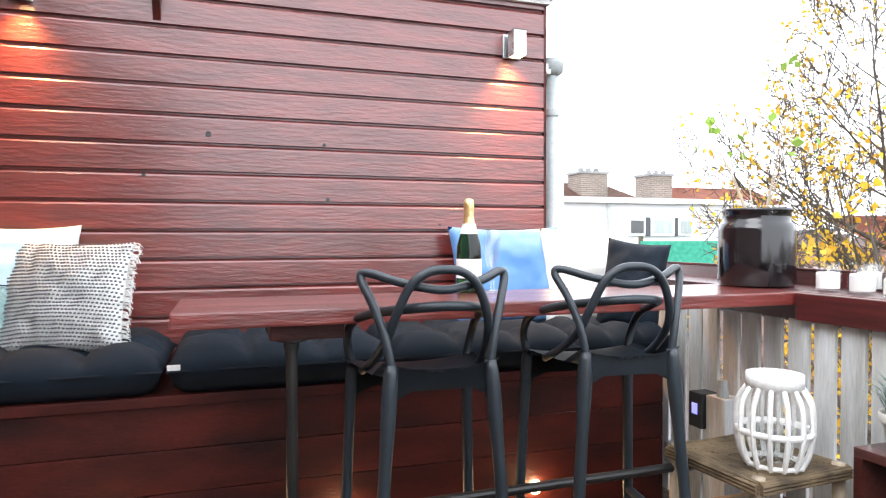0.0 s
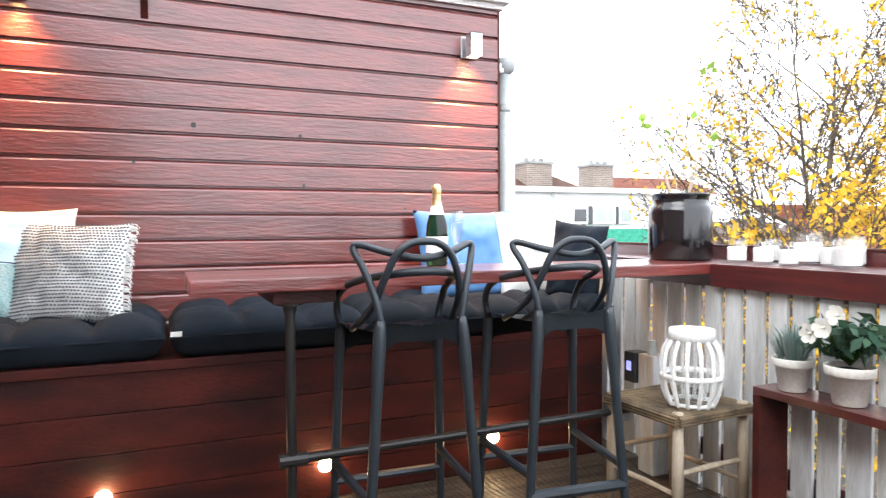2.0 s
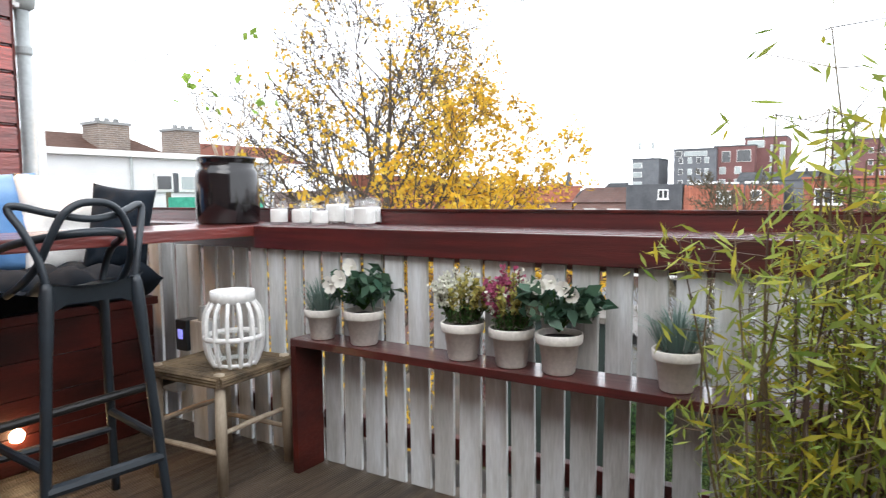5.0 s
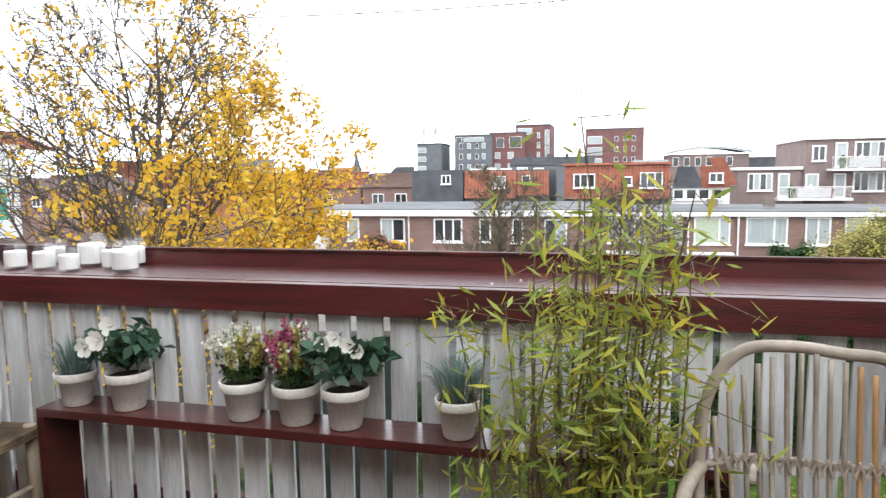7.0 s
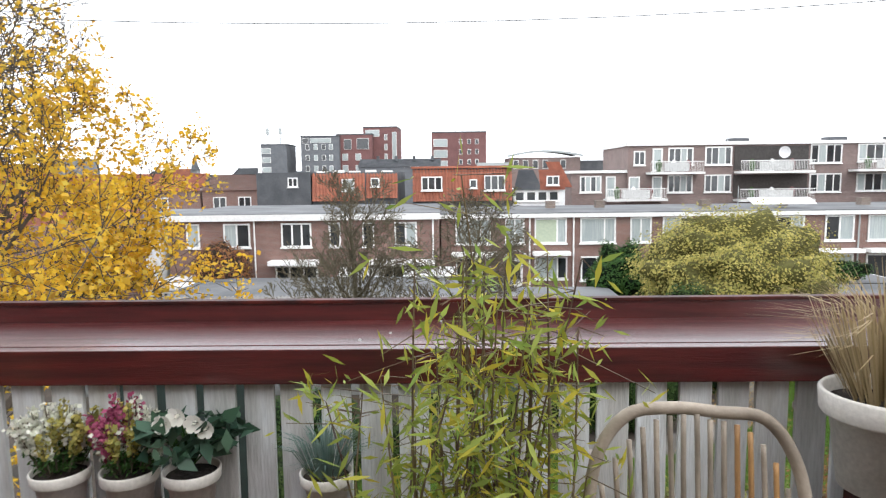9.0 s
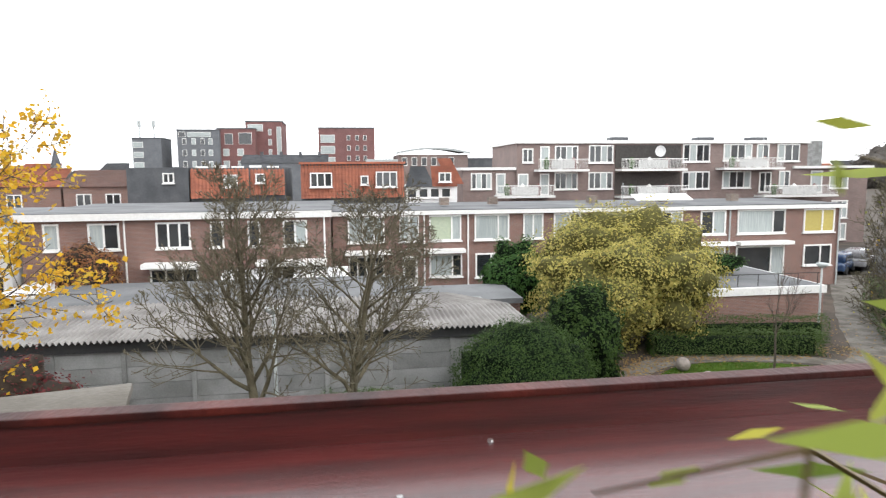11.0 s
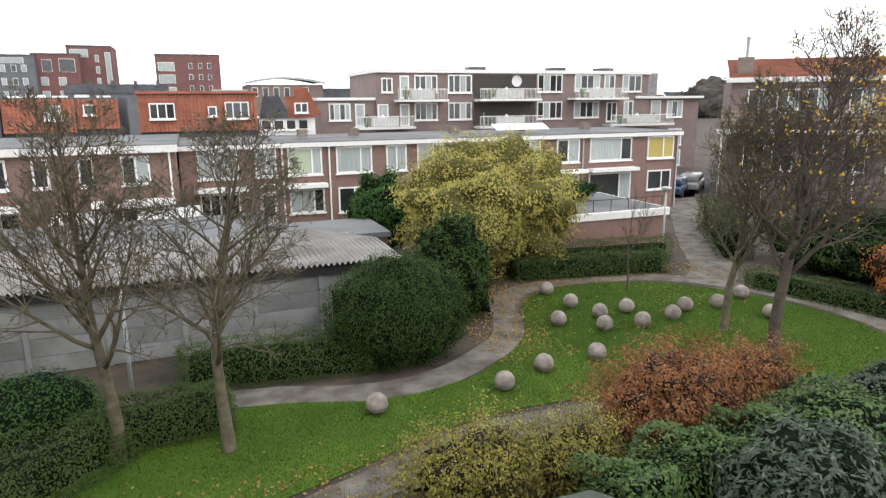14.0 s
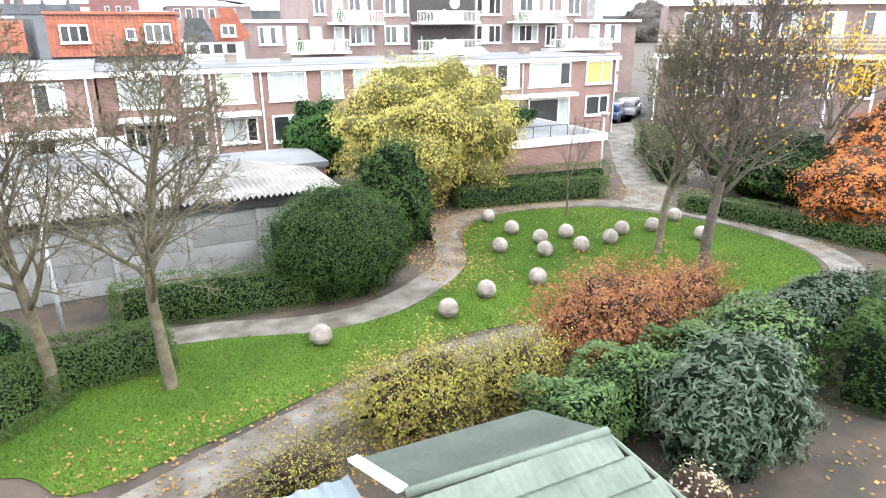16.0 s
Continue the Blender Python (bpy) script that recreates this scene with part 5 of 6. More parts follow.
hedge("low ivy hedge at the garden side", (23.9, 19.6), (26.2, 11.5), 1.3, 0.7, leaf_hedge, 8000, 0.08)
hedge("dark hedge lining the alley", (26.5, 23.0), (31.5, 30.0), 1.6, 1.7, leaf_hedge, 8000, 0.1)
hedge("dense green hedge with ivy", (8.9, 8.3), (15.8, 9.4), 1.5, 1.3, leaf_ivy, 17000, 0.09, 0.25, 0.3)
hedge("dark conifer hedge across the side garden", (15.4, 6.6), (18.6, 8.0), 1.6, 1.7, leaf_dark, 12000, 0.09, 0.3, 0.3)

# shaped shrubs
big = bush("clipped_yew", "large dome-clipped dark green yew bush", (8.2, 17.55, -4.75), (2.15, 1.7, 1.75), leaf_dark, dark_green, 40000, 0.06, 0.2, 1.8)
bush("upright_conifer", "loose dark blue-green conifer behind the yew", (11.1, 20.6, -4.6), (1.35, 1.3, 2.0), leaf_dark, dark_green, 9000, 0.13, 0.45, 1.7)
# The olive core is darker than the leaves: crown shade as colour.
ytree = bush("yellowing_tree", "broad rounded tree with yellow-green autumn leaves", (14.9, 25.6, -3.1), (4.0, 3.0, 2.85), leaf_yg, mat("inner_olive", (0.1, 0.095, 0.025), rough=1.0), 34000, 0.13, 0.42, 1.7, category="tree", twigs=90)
part("trunk", T([(0, 0, -0.1), (0.1, 0, 0.8), (0.1, 0.1, 1.6)], [0.18, 0.14, 0.12], 10), bark, ytree)
bush("evergreen_laurel", "glossy green laurel shrub by the brick houses", (11.6, 31.0, -4.1), (1.75, 1.4, 2.0), leaf_mid, dark_green, 7000, 0.16, 0.3)
bush("round_hedge_ball", "rounded clipped green shrub by the concrete wall", (-0.8, 15.7, -5.4), (1.5, 1.1, 0.95), leaf_mid, dark_green, 7000, 0.07, 0.12)
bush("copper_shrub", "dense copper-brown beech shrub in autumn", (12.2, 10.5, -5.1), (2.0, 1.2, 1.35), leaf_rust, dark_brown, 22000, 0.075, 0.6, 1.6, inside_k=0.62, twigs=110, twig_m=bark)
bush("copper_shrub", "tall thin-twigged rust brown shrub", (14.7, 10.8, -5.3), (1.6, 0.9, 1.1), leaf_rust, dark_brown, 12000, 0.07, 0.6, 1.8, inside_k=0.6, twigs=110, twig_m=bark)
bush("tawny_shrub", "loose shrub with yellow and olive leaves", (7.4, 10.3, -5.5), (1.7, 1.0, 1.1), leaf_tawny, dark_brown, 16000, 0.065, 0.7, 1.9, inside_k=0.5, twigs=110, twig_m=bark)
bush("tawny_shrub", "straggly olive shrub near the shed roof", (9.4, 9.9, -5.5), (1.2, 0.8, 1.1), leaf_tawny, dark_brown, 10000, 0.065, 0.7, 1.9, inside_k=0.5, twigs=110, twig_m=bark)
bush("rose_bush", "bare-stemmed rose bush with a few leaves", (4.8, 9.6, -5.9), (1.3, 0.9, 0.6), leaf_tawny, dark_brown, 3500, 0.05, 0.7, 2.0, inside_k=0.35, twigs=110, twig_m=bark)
bush("rhododendron", "large shrub with long grey-green leaves", (11.9, 6.9, -5.2), (1.6, 1.1, 1.2), leaf_grey, dark_green, 9000, 0.15, 0.4, 1.6, aspect=0.3)
bush("variegated_shrub", "pale green variegated shrub by the path", (18.4, 9.5, -5.6), (2.2, 1.0, 0.8), leaf_grey, dark_green, 8000, 0.1, 0.45)
bush("ivy_mound", "ivy mound with pale green leaves", (14.2, 8.2, -5.2), (1.5, 0.9, 0.9), leaf_ivy, dark_green, 7000, 0.1, 0.4)
bush("hydrangea", "hydrangea with faded pink-white flower heads", (9.3, 5.3, -5.3), (0.5, 0.5, 0.8), leafmat("faded_hydrangea", [(0.5, 0.36, 0.3), (0.3, 0.25, 0.12), (0.58, 0.5, 0.42)]), dark_brown, 1500, 0.07, 0.5)
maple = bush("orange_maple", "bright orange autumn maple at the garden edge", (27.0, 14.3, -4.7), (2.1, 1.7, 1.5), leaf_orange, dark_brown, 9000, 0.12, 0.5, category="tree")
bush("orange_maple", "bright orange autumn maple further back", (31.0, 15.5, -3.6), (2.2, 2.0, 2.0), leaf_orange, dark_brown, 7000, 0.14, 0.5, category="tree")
bush("dark_shrubs", "dark evergreen shrubs along the garden side", (29.5, 19.5, -5.0), (3.2, 3.2, 1.6), leaf_dark, dark_green, 9000, 0.14, 0.5)
bush("dark_shrubs", "dark evergreen shrubs by the fence", (26.8, 9.0, -5.2), (2.4, 1.8, 1.3), leaf_dark, dark_green, 6000, 0.13, 0.5)
bush("orange_shrub", "small orange-leaved shrub by the side garden", (17.6, 6.0, -5.5), (0.9, 0.8, 0.9), leaf_orange, dark_brown, 2500, 0.08, 0.5)
bush("beech_column", "rust-brown beech before the far houses", (-9.4, 33.0, -3.7), (1.5, 1.2, 1.7), leaf_rust, dark_brown, 5000, 0.15, 0.3)
bush("maroon_shrub", "deep maroon shrub beside the old tree", (-4.6, 15.5, -4.6), (1.7, 1.4, 1.5), leaf_maroon, dark_brown, 6000, 0.1, 0.5)
bush("terrace_plants", "planting on the brick garage roof", (21.6, 29.5, -3.4), (1.5, 0.6, 0.5), leaf_mid, dark_green, 1500, 0.12, 0.5, base=-4.0)

# trees
yt = tree("autumn_tree", "tall tree half bare with yellow maple leaves", (-3.35, 7.05, GZ), 31, 11.6, bark_dark, 0.9, 0.17, leaf_yellow, 21000, 0.09, near=lambda p: rng.random() < 0.05 or p[2] < 6.8 + 1.0 * (0.79 * p[0] + 0.61 * p[1]) + rng.normal(0, 1.0), fit_top=11.9, fit_r=3.25, jitter=0.08, counts=(26, 11, 6, 3), start=0.3, ratio=0.5, angle=0.9, up=0.4, twig=0.006)
tree("bare_tree", "bare young tree with upswept grey-green branches", (1.0, 14.4, GZ), 33, 7.6, bark, 1.0, 0.15, fit_top=7.8, fit_r=2.1, counts=(24, 10, 6, 3), start=0.3, ratio=0.42, angle=0.8, up=0.5, twig=0.007)
tree("bare_tree", "bare young tree with spreading pale branches", (3.2, 13.9, GZ), 47, 7.6, bark, 1.0, 0.15, fit_top=7.5, fit_r=2.15, counts=(24, 10, 6, 3), start=0.3, ratio=0.44, angle=0.85, up=0.4, twig=0.007)
tree("bare_tree", "fine-twigged bare tree on the lawn", (18.7, 15.7, GZ), 58, 8.0, bark, 0.85, 0.14, leaf_tawny, 500, 0.08, fit_top=8.3, fit_r=2.1, counts=(24, 10, 7, 3), start=0.28, ratio=0.42, angle=0.8, up=0.5, twig=0.007)
tree("bare_tree", "fine-twigged dark bare tree with last yellow leaves", (18.6, 13.6, GZ), 66, 9.0, bark_dark, 0.95, 0.19, leaf_yellow, 420, 0.1, fit_top=9.7, fit_r=2.6, counts=(26, 11, 7, 3), start=0.26, ratio=0.42, angle=0.8, up=0.5, twig=0.007)
tree("sapling", "thin bare sapling on the far lawn", (18.7, 20.8, GZ), 71, 4.2, bark_dark, 0.7, 0.05, fit_top=4.4, levels=3, first=0.5, up=0.6, angle=0.5)
tree("garden_tree", "autumn tree with yellow leaves by the flats", (29.5, 17.5, GZ), 83, 8.5, bark_dark, 1.0, 0.16, leaf_yellow, 1500, 0.13, fit_top=8.4, levels=4, first=0.3, up=0.4, angle=0.6, kids=4)

# lamp posts
for x, y, h in ((24.1, 25.3, 3.15), (1.0, 17.9, 3.6)):
    lp_ = thing("street_lamp", "slim grey post lamp beside the garden path", "street lamp", (x, y, GZ), 0, "post lamps")
    part("post", T([(0, 0, 0), (0, 0, 1.2), (0, 0, h)], [0.06, 0.05, 0.042], 12), grey_metal, lp_, smooth=True)
    part("head", L([(0, h + 0.2), (0.24, h + 0.16), (0.25, h + 0.1), (0.12, h - 0.02), (0, h - 0.02)], 20), grey_metal, lp_, smooth=True)

# garage with a corrugated roof and concrete panel wall
gar = thing("garage_row", "low garage with corrugated roof and concrete panel wall", "garage", (0, 20.2, GZ))
for i in range(9):
    for j in range(4):
        part("panel", B(-9.9 + 2.05 * i, -7.92 + 2.05 * i, 0, 0.08, 0.02 + 0.52 * j, 0.525 + 0.52 * j, 0.008), concrete, gar)
    part("post", B(-10.0 + 2.05 * i, -9.86 + 2.05 * i, -0.06, 0.1, 0, 2.3, 0.01), concrete, gar)
part("eave_board", B(-10, 8.9, -0.12, 0.1, 2.1, 2.42), dark_fascia, gar)
part("back_wall", B(-10, 8.6, 0.12, 5.5, 0, 2.3), concrete, gar)
cr = bmesh.new()
rows = []
N = 520
for i in range(N + 1):
    x = -10.2 + 19.3 * i / N
    z = 0.06 * math.sin(2 * math.pi * x / 0.177)
    rows.append([cr.verts.new((x, -0.35, 2.48 + z)), cr.verts.new((x, 2.8, 2.5 + z)), cr.verts.new((x - max(x - 5.6, 0) * 0.55, 5.6, 2.46 + z))])
for a, b in zip(rows, rows[1:]):
    for k in range(2):
        cr.faces.new((a[k], b[k], b[k + 1], a[k + 1]))
part("roof_sheet", cr, fibre, gar, "grey weathered corrugated roof sheets", smooth=True)
part("flat_roof", B(-10, 6.0, 5.7, 12, 2.1, 2.28), flat_roof, gar)
ann = thing("garage_annex", "flat-roofed brick garage behind the corrugated roof", "garage", (8.6, 27.3, GZ))
part("wall", B(-2.4, 2.0, -0.6, 3, 0, 1.75), brick_red, ann)
part("roof", B(-2.5, 2.1, -0.7, 3.1, 1.75, 1.98), flat_roof, ann)
gr = thing("brick_garage", "low brick garage with a white roof edge and railing", "garage", (21.8, 25.9, GZ))
part("wall", B(-3.4, 2.95, 0, 9.5, 0, 1.85), brick_red, gr)
part("roof_edge", B(-3.5, 3.05, -0.08, 9.6, 1.85, 2.2, 0.01), white_paint, gr)
part("deck", B(-3.3, 2.9, 0.1, 9.4, 2.2, 2.215), flat_roof, gr)
for k in range(7):
    part("post", T([(-3.2 + k, 0.25, 2.2), (-3.2 + k, 0.25, 2.75)], 0.02, 6), black_steel, gr)
part("rail", T([(-3.3, 0.25, 2.75), (2.9, 0.25, 2.75)], 0.02, 6), black_steel, gr)

# shed with a green tiled roof, below the terrace
sh = thing("garden_shed", "garden shed with a faded green tiled roof", "shed", (0, 0, GZ))
rz = 2.62
part("wall_body", B(5.1, 7.85, 3.2, 6.3, 0, 2.0), pale_wood, sh)


def slab(name, pts, m, thick=0.05, parent=None):
    bm = bmesh.new()
    f = bm.faces.new([bm.verts.new(p) for p in pts])
    bmesh.ops.solidify(bm, geom=[f], thickness=thick)
    bmesh.ops.recalc_face_normals(bm, faces=bm.faces[:])
    return part(name, bm, m, parent)


slab("roof_back", [(4.97, 6.85, 2.3), (7.58, 6.78, 2.3), (7.8, 5.56, 2.65), (5.15, 5.66, 2.65)], green_roof, 0.04, sh)
part("ridge", T([(5.15, 5.63, 2.63), (7.82, 5.55, 2.63)], 0.06, 10), green_roof, sh, smooth=True)
tl = bmesh.new()
n_, rows_ = 110, 9
for r in range(rows_):
    y0, y1 = 5.52 - 0.3 * r, 5.52 - 0.3 * (r + 1) - 0.02
    z0, z1 = rz - 0.17 * r + 0.0, rz - 0.17 * (r + 1) + 0.02
    pr = None
    for i in range(n_ + 1):
        x = 5.15 + (2.65 + 0.16 * r) * i / n_
        w = 0.016 * abs(math.sin(math.pi * x / 0.22)) - 0.01 * (math.sin(math.pi * x / 0.22) ** 8)
        row = [tl.verts.new((x, y0, z0 + w)), tl.verts.new((x, y1, z1 + w + 0.012)), tl.verts.new((x, y1, z1 + w - 0.02))]
        if pr:
            tl.faces.new((pr[0], pr[1], row[1], row[0]))
            tl.faces.new((pr[1], pr[2], row[2], row[1]))
        pr = row
bmesh.ops.recalc_face_normals(tl, faces=tl.faces[:])
part("roof_tiles", tl, green_roof, sh, "faded green wavy roof tiles")
part("verge_board", T([(7.8, 5.55, rz - 0.02), (9.2, 2.9, rz - 1.55)], 0.035, 6), green_roof, sh)
part("white_verge", box(bmesh.new(), -0.07, 0.07, -0.62, 0.62, -0.02, 0.03, 0.005, pose(5.05, 6.25, 2.5, -16, 0, 8)), white_paint, sh)
lean = thing("lean_to_roof", "grey-blue ribbed sheet roof beside the shed", "roof", (0, 0, GZ))
lr, pr = bmesh.new(), None
for i in range(220):
    x = 1.2 + 3.68 * i / 219
    w = 0.03 * max(math.sin(2 * math.pi * x / 0.3), -0.3)
    row = [lr.verts.new((x, 6.8, 2.12 + w)), lr.verts.new((x, 3.0, 2.4 + w))]
    if pr:
        lr.faces.new((pr[0], row[0], row[1], pr[1]))
    pr = row
part("ribbed_sheet", lr, blue_sheet, lean, smooth=True)
part("support_wall", B(1.3, 4.8, 3.2, 6.4, 0, 1.95), pale_wood, lean)
step = thing("stepping_stones", "row of worn paving stones through the side garden", "stepping stones", (12.2, 4.9, GZ), -8)
for k in range(6):
    part("stone", B(0.5 * k, 0.5 * k + 0.34, -0.14, 0.14, -0.02, 0.03, 0.012), path_mat, step)
ub = thing("clad_shaft", "dark green clad shaft with a pale flat cap", "shaft", (1.72, 2.35, GZ), 12)
part("body", B(-0.5, 0.28, -0.3, 0.35, 0, 6.45), mat("shaft_green", (0.02, 0.035, 0.03), rough=0.5), ub)
part("cap", B(-0.53, 0.31, -0.33, 0.38, 6.45, 6.49, 0.006), path_mat, ub)
hut = thing("garden_hut", "low dark timber hut with a slate roof", "shed", (31.5, 19.5, GZ), 20)
part("wall_body", B(-2, 2, -1.5, 1.5, 0, 1.9), dark_fascia, hut)
part("roof", B(-2.3, 2.3, -1.8, 1.8, 1.9, 2.15), slate, hut)
for x, y, c_, r_ in ((38.5, 41.5, (0.03, 0.07, 0.16), 40), (36.6, 42.5, (0.05, 0.06, 0.06), 40), (41.5, 43.0, (0.3, 0.3, 0.31), 40)):
    car = thing("parked_car", "parked car in the street beyond the alley", "car", (x, y, GZ + 0.012), r_, "parked cars")
    cm = mat("car_paint", c_, rough=0.25, bump=0, coat=0.5)
    part("body", box(B(-2.1, 2.1, -0.85, 0.85, 0.3, 0.85, 0.15), -1.2, 1.4, -0.75, 0.75, 0.84, 1.42, 0.22), cm, car, smooth=True)
    part("windows", B(-1.13, 1.34, -0.77, 0.77, 0.92, 1.26, 0.08), dark_glass, car)
    for wx in (-1.3, 1.3):
        for wy in (-0.8, 0.8):
            part("wheel", T([(wx, wy - 0.1, 0.32), (wx, wy + 0.1, 0.32)], 0.32, 18), dark_fascia, car)

# ---- houses ----
def window(parent, x0, x1, z0, z1, y, split=(), glass=None, frame_m=None, fw=0.09, sill=True, depth=0.1):
    """A window unit set in a facade that faces -y: reveal frame, mullions, panes, sill."""
    frame_m = frame_m or white_paint
    w = part("window", box(box(box(B(x0, x1, y - 0.05, y + depth, z0, z0 + fw), x0, x1, y - 0.05, y + depth, z1 - fw, z1), x0, x0 + fw, y - 0.05, y + depth, z0 + fw, z1 - fw), x1 - fw, x1, y - 0.05, y + depth, z0 + fw, z1 - fw), frame_m, parent)
    edges = [x0 + fw] + [x0 + (x1 - x0) * s for s in split] + [x1 - fw]
    gl = glass if isinstance(glass, (list, tuple)) else [glass or dark_glass] * (len(edges) - 1)
    for k, s in enumerate(split):
        c = x0 + (x1 - x0) * s
        part("mullion", B(c - 0.045, c + 0.045, y - 0.045, y + 0.06, z0 + fw, z1 - fw), frame_m, w)
    for a, b, g in zip(edges, edges[1:], gl):
        part("pane", B(a, b, y + 0.0, y + 0.02, z0 + fw, z1 - fw), g, w)
    if sill:
        part("sill", B(x0 - 0.06, x1 + 0.06, y - 0.12, y + 0.02, z0 - 0.08, z0), white_paint, w)
    return w


DK, CU = dark_glass, curtain_glass

# right-hand row, two storeys, flat roof
row = thing("terraced_houses", "two-storey red-brown brick row with flat roof", "houses", (0, 0, 0))
part("wall", B(2.4, 34.7, 37.0, 45.0, GZ, -1.2), brick_red, row)
part("roof", B(2.25, 34.85, 36.76, 45.2, -1.0, -0.9), flat_roof, row)
part("roof_edge", B(2.2, 34.9, 36.72, 36.98, -1.2, -0.96), white_paint, row)
Y = 36.98
for x0, x1, sp, gl in ((3.25, 5.35, (0.4, 0.72), [CU, CU, CU]), (6.2, 7.35, (0.5,), [CU, CU]), (7.95, 9.85, (0.7,), [green_blind, CU]), (10.65, 12.75, (0.68,), [CU, CU]), (13.6, 14.85, (0.5,), [CU, CU]), (15.5, 17.2, (0.6,), [CU, DK]), (18.2, 19.8, (0.5,), [DK, CU]), (21.1, 23.8, (0.4, 0.72), [DK, DK, CU]), (25.0, 26.7, (0.5,), [DK, CU]), (27.5, 30.8, (0.74,), [CU, DK]), (32.1, 34.3, (0.6,), [yellow_blind, yellow_blind])):
    window(row, x0, x1, -2.75, -1.25, Y, sp, gl)
for x0, x1 in ((3.0, 5.7), (7.8, 10.0), (23.0, 27.0), (27.3, 31.0)):
    part("canopy", B(x0, x1, 36.2, 36.98, -3.42, -3.2, 0.02), white_paint, row)
for x0, x1, z0, sp, gl in ((3.25, 5.3, -5.0, (0.25, 0.5, 0.75), [DK, DK, DK, DK]), (7.95, 9.9, -4.9, (0.7,), [CU, DK]), (10.7, 12.6, -5.0, (0.5,), [DK, CU]), (15.4, 17.2, -5.0, (0.5,), [DK, DK]), (21.2, 23.2, -5.2, (0.5,), [DK, DK]), (25.05, 26.75, -5.2, (0.45,), [CU, CU]), (27.5, 30.85, -5.7, (0.72,), [DK, CU]), (32.2, 34.2, -4.9, (0.6,), [DK, DK])):
    window(row, x0, x1, z0, -3.55, Y, sp, gl)
dr = part("door", B(6.35, 7.25, 36.9, 36.99, GZ + 0.1, -3.6), white_paint, row)
part("pane", B(6.5, 7.1, 36.88, 36.9, -4.9, -3.8), dark_glass, dr)
arc = T(smooth_line([(6.1, 36.4, -3.5), (6.4, 36.4, -3.2), (6.8, 36.4, -3.08), (7.2, 36.4, -3.2), (7.5, 36.4, -3.5)], 4), 0.05, 6)
part("door_canopy", arc, white_paint, row)
for x in (7.65, 10.25, 26.95, 34.6):
    part("downpipe", T([(x, 36.9, GZ), (x, 36.9, -1.1)], 0.05, 6), white_paint if x < 20 else grey_metal, row)
for x in (9.0, 12.1, 18.7, 23.5, 28.6):
    part("chimney_stack", B(x, x + 0.55, 39.5, 40.1, -0.8, -0.35), brick_chim, row)
part("solar_panel", box(bmesh.new(), -1.9, 1.9, -0.5, 0.5, -0.03, 0.03, 0, pose(23.2, 38.6, -0.45, 20)), white_paint, row)
part("antenna", T([(20.3, 38, -0.8), (20.3, 38, 0.5)], 0.025, 5), grey_metal, row)

# left-hand row, set forward
row2 = thing("terraced_houses", "older two-storey brick row set forward with flat roof", "houses", (0, 0, 0))
part("wall", B(-12.9, 2.3, 34.5, 45.0, GZ, -1.05), brick_red, row2)
part("roof", B(-13.1, 2.4, 34.2, 45.2, -0.82, -0.66), flat_roof, row2)
part("roof_edge", B(-13.1, 2.4, 34.16, 34.48, -1.05, -0.7), white_paint, row2)
for x0, x1, sp, gl in ((-11.85, -11.1, (), [CU]), (-9.75, -8.25, (0.5,), [CU, DK]), (-6.5, -4.8, (0.36, 0.68), [DK, DK, DK]), (-3.82, -3.15, (), [DK]), (-1.95, -1.3, (), [DK]), (-0.15, 1.1, (0.5,), [DK, CU])):
    window(row2, x0, x1, -2.55, -1.2, 34.48, sp, gl)
for x0, x1 in ((-7.1, -4.4), (-1.5, 2.1)):
    part("canopy", B(x0, x1, 33.6, 34.48, -3.5, -3.25, 0.02), white_paint, row2)
for x0, x1, z0, sp in ((-6.9, -4.5, -5.1, (0.33, 0.66)), (-1.0, 1.85, -5.0, (0.25, 0.5, 0.75)), (-10.5, -8.6, -5.2, (0.5,))):
    window(row2, x0, x1, z0, -3.6, 34.48, sp)
for x in (-8.0, 2.0):
    part("downpipe", T([(x, 34.42, GZ), (x, 34.42, -1)], 0.05, 6), white_paint, row2)
ext = thing("glazed_extension", "white-framed glazed extension behind the garage", "extension", (0, 0, 0))
part("wall", B(-12.5, -10.4, 31.0, 34.4, GZ, -4.3), white_render, ext)
window(ext, -12.3, -10.6, -5.4, -4.4, 30.98, (0.33, 0.66))
part("roof", B(-12.6, -10.3, 30.8, 34.45, -4.3, -4.1), white_paint, ext)
tents = thing("white_awnings", "pale sloping conservatory roofs behind the garage", "conservatory", (0, 0, 0))
for x, w in ((-3.2, 2.6), (0.4, 2.8)):
    slab("roof_sheet", [(x, 31.2, -4.6), (x + w, 31.2, -4.6), (x + w, 34.3, -3.7), (x, 34.3, -3.7)], white_render, 0.05, tents)
    part("wall", B(x + 0.05, x + w - 0.05, 31.4, 34.3, GZ, -4.7), white_render, tents)
wh = thing("white_house", "white rendered house end at the row's far side", "house", (0, 0, 0))
part("wall", B(-17.5, -13.2, 34.0, 44.0, GZ, -1.0), white_render, wh)
part("roof", B(-17.7, -13.1, 33.8, 44.2, -1.0, -0.8), flat_roof, wh)
window(wh, -14.6, -13.6, -2.6, -1.4, 33.98, ())
window(wh, -16.8, -15.6, -2.6, -1.4, 33.98, (0.5,))
window(wh, -14.8, -13.5, -5.2, -3.6, 33.98, (0.5,))

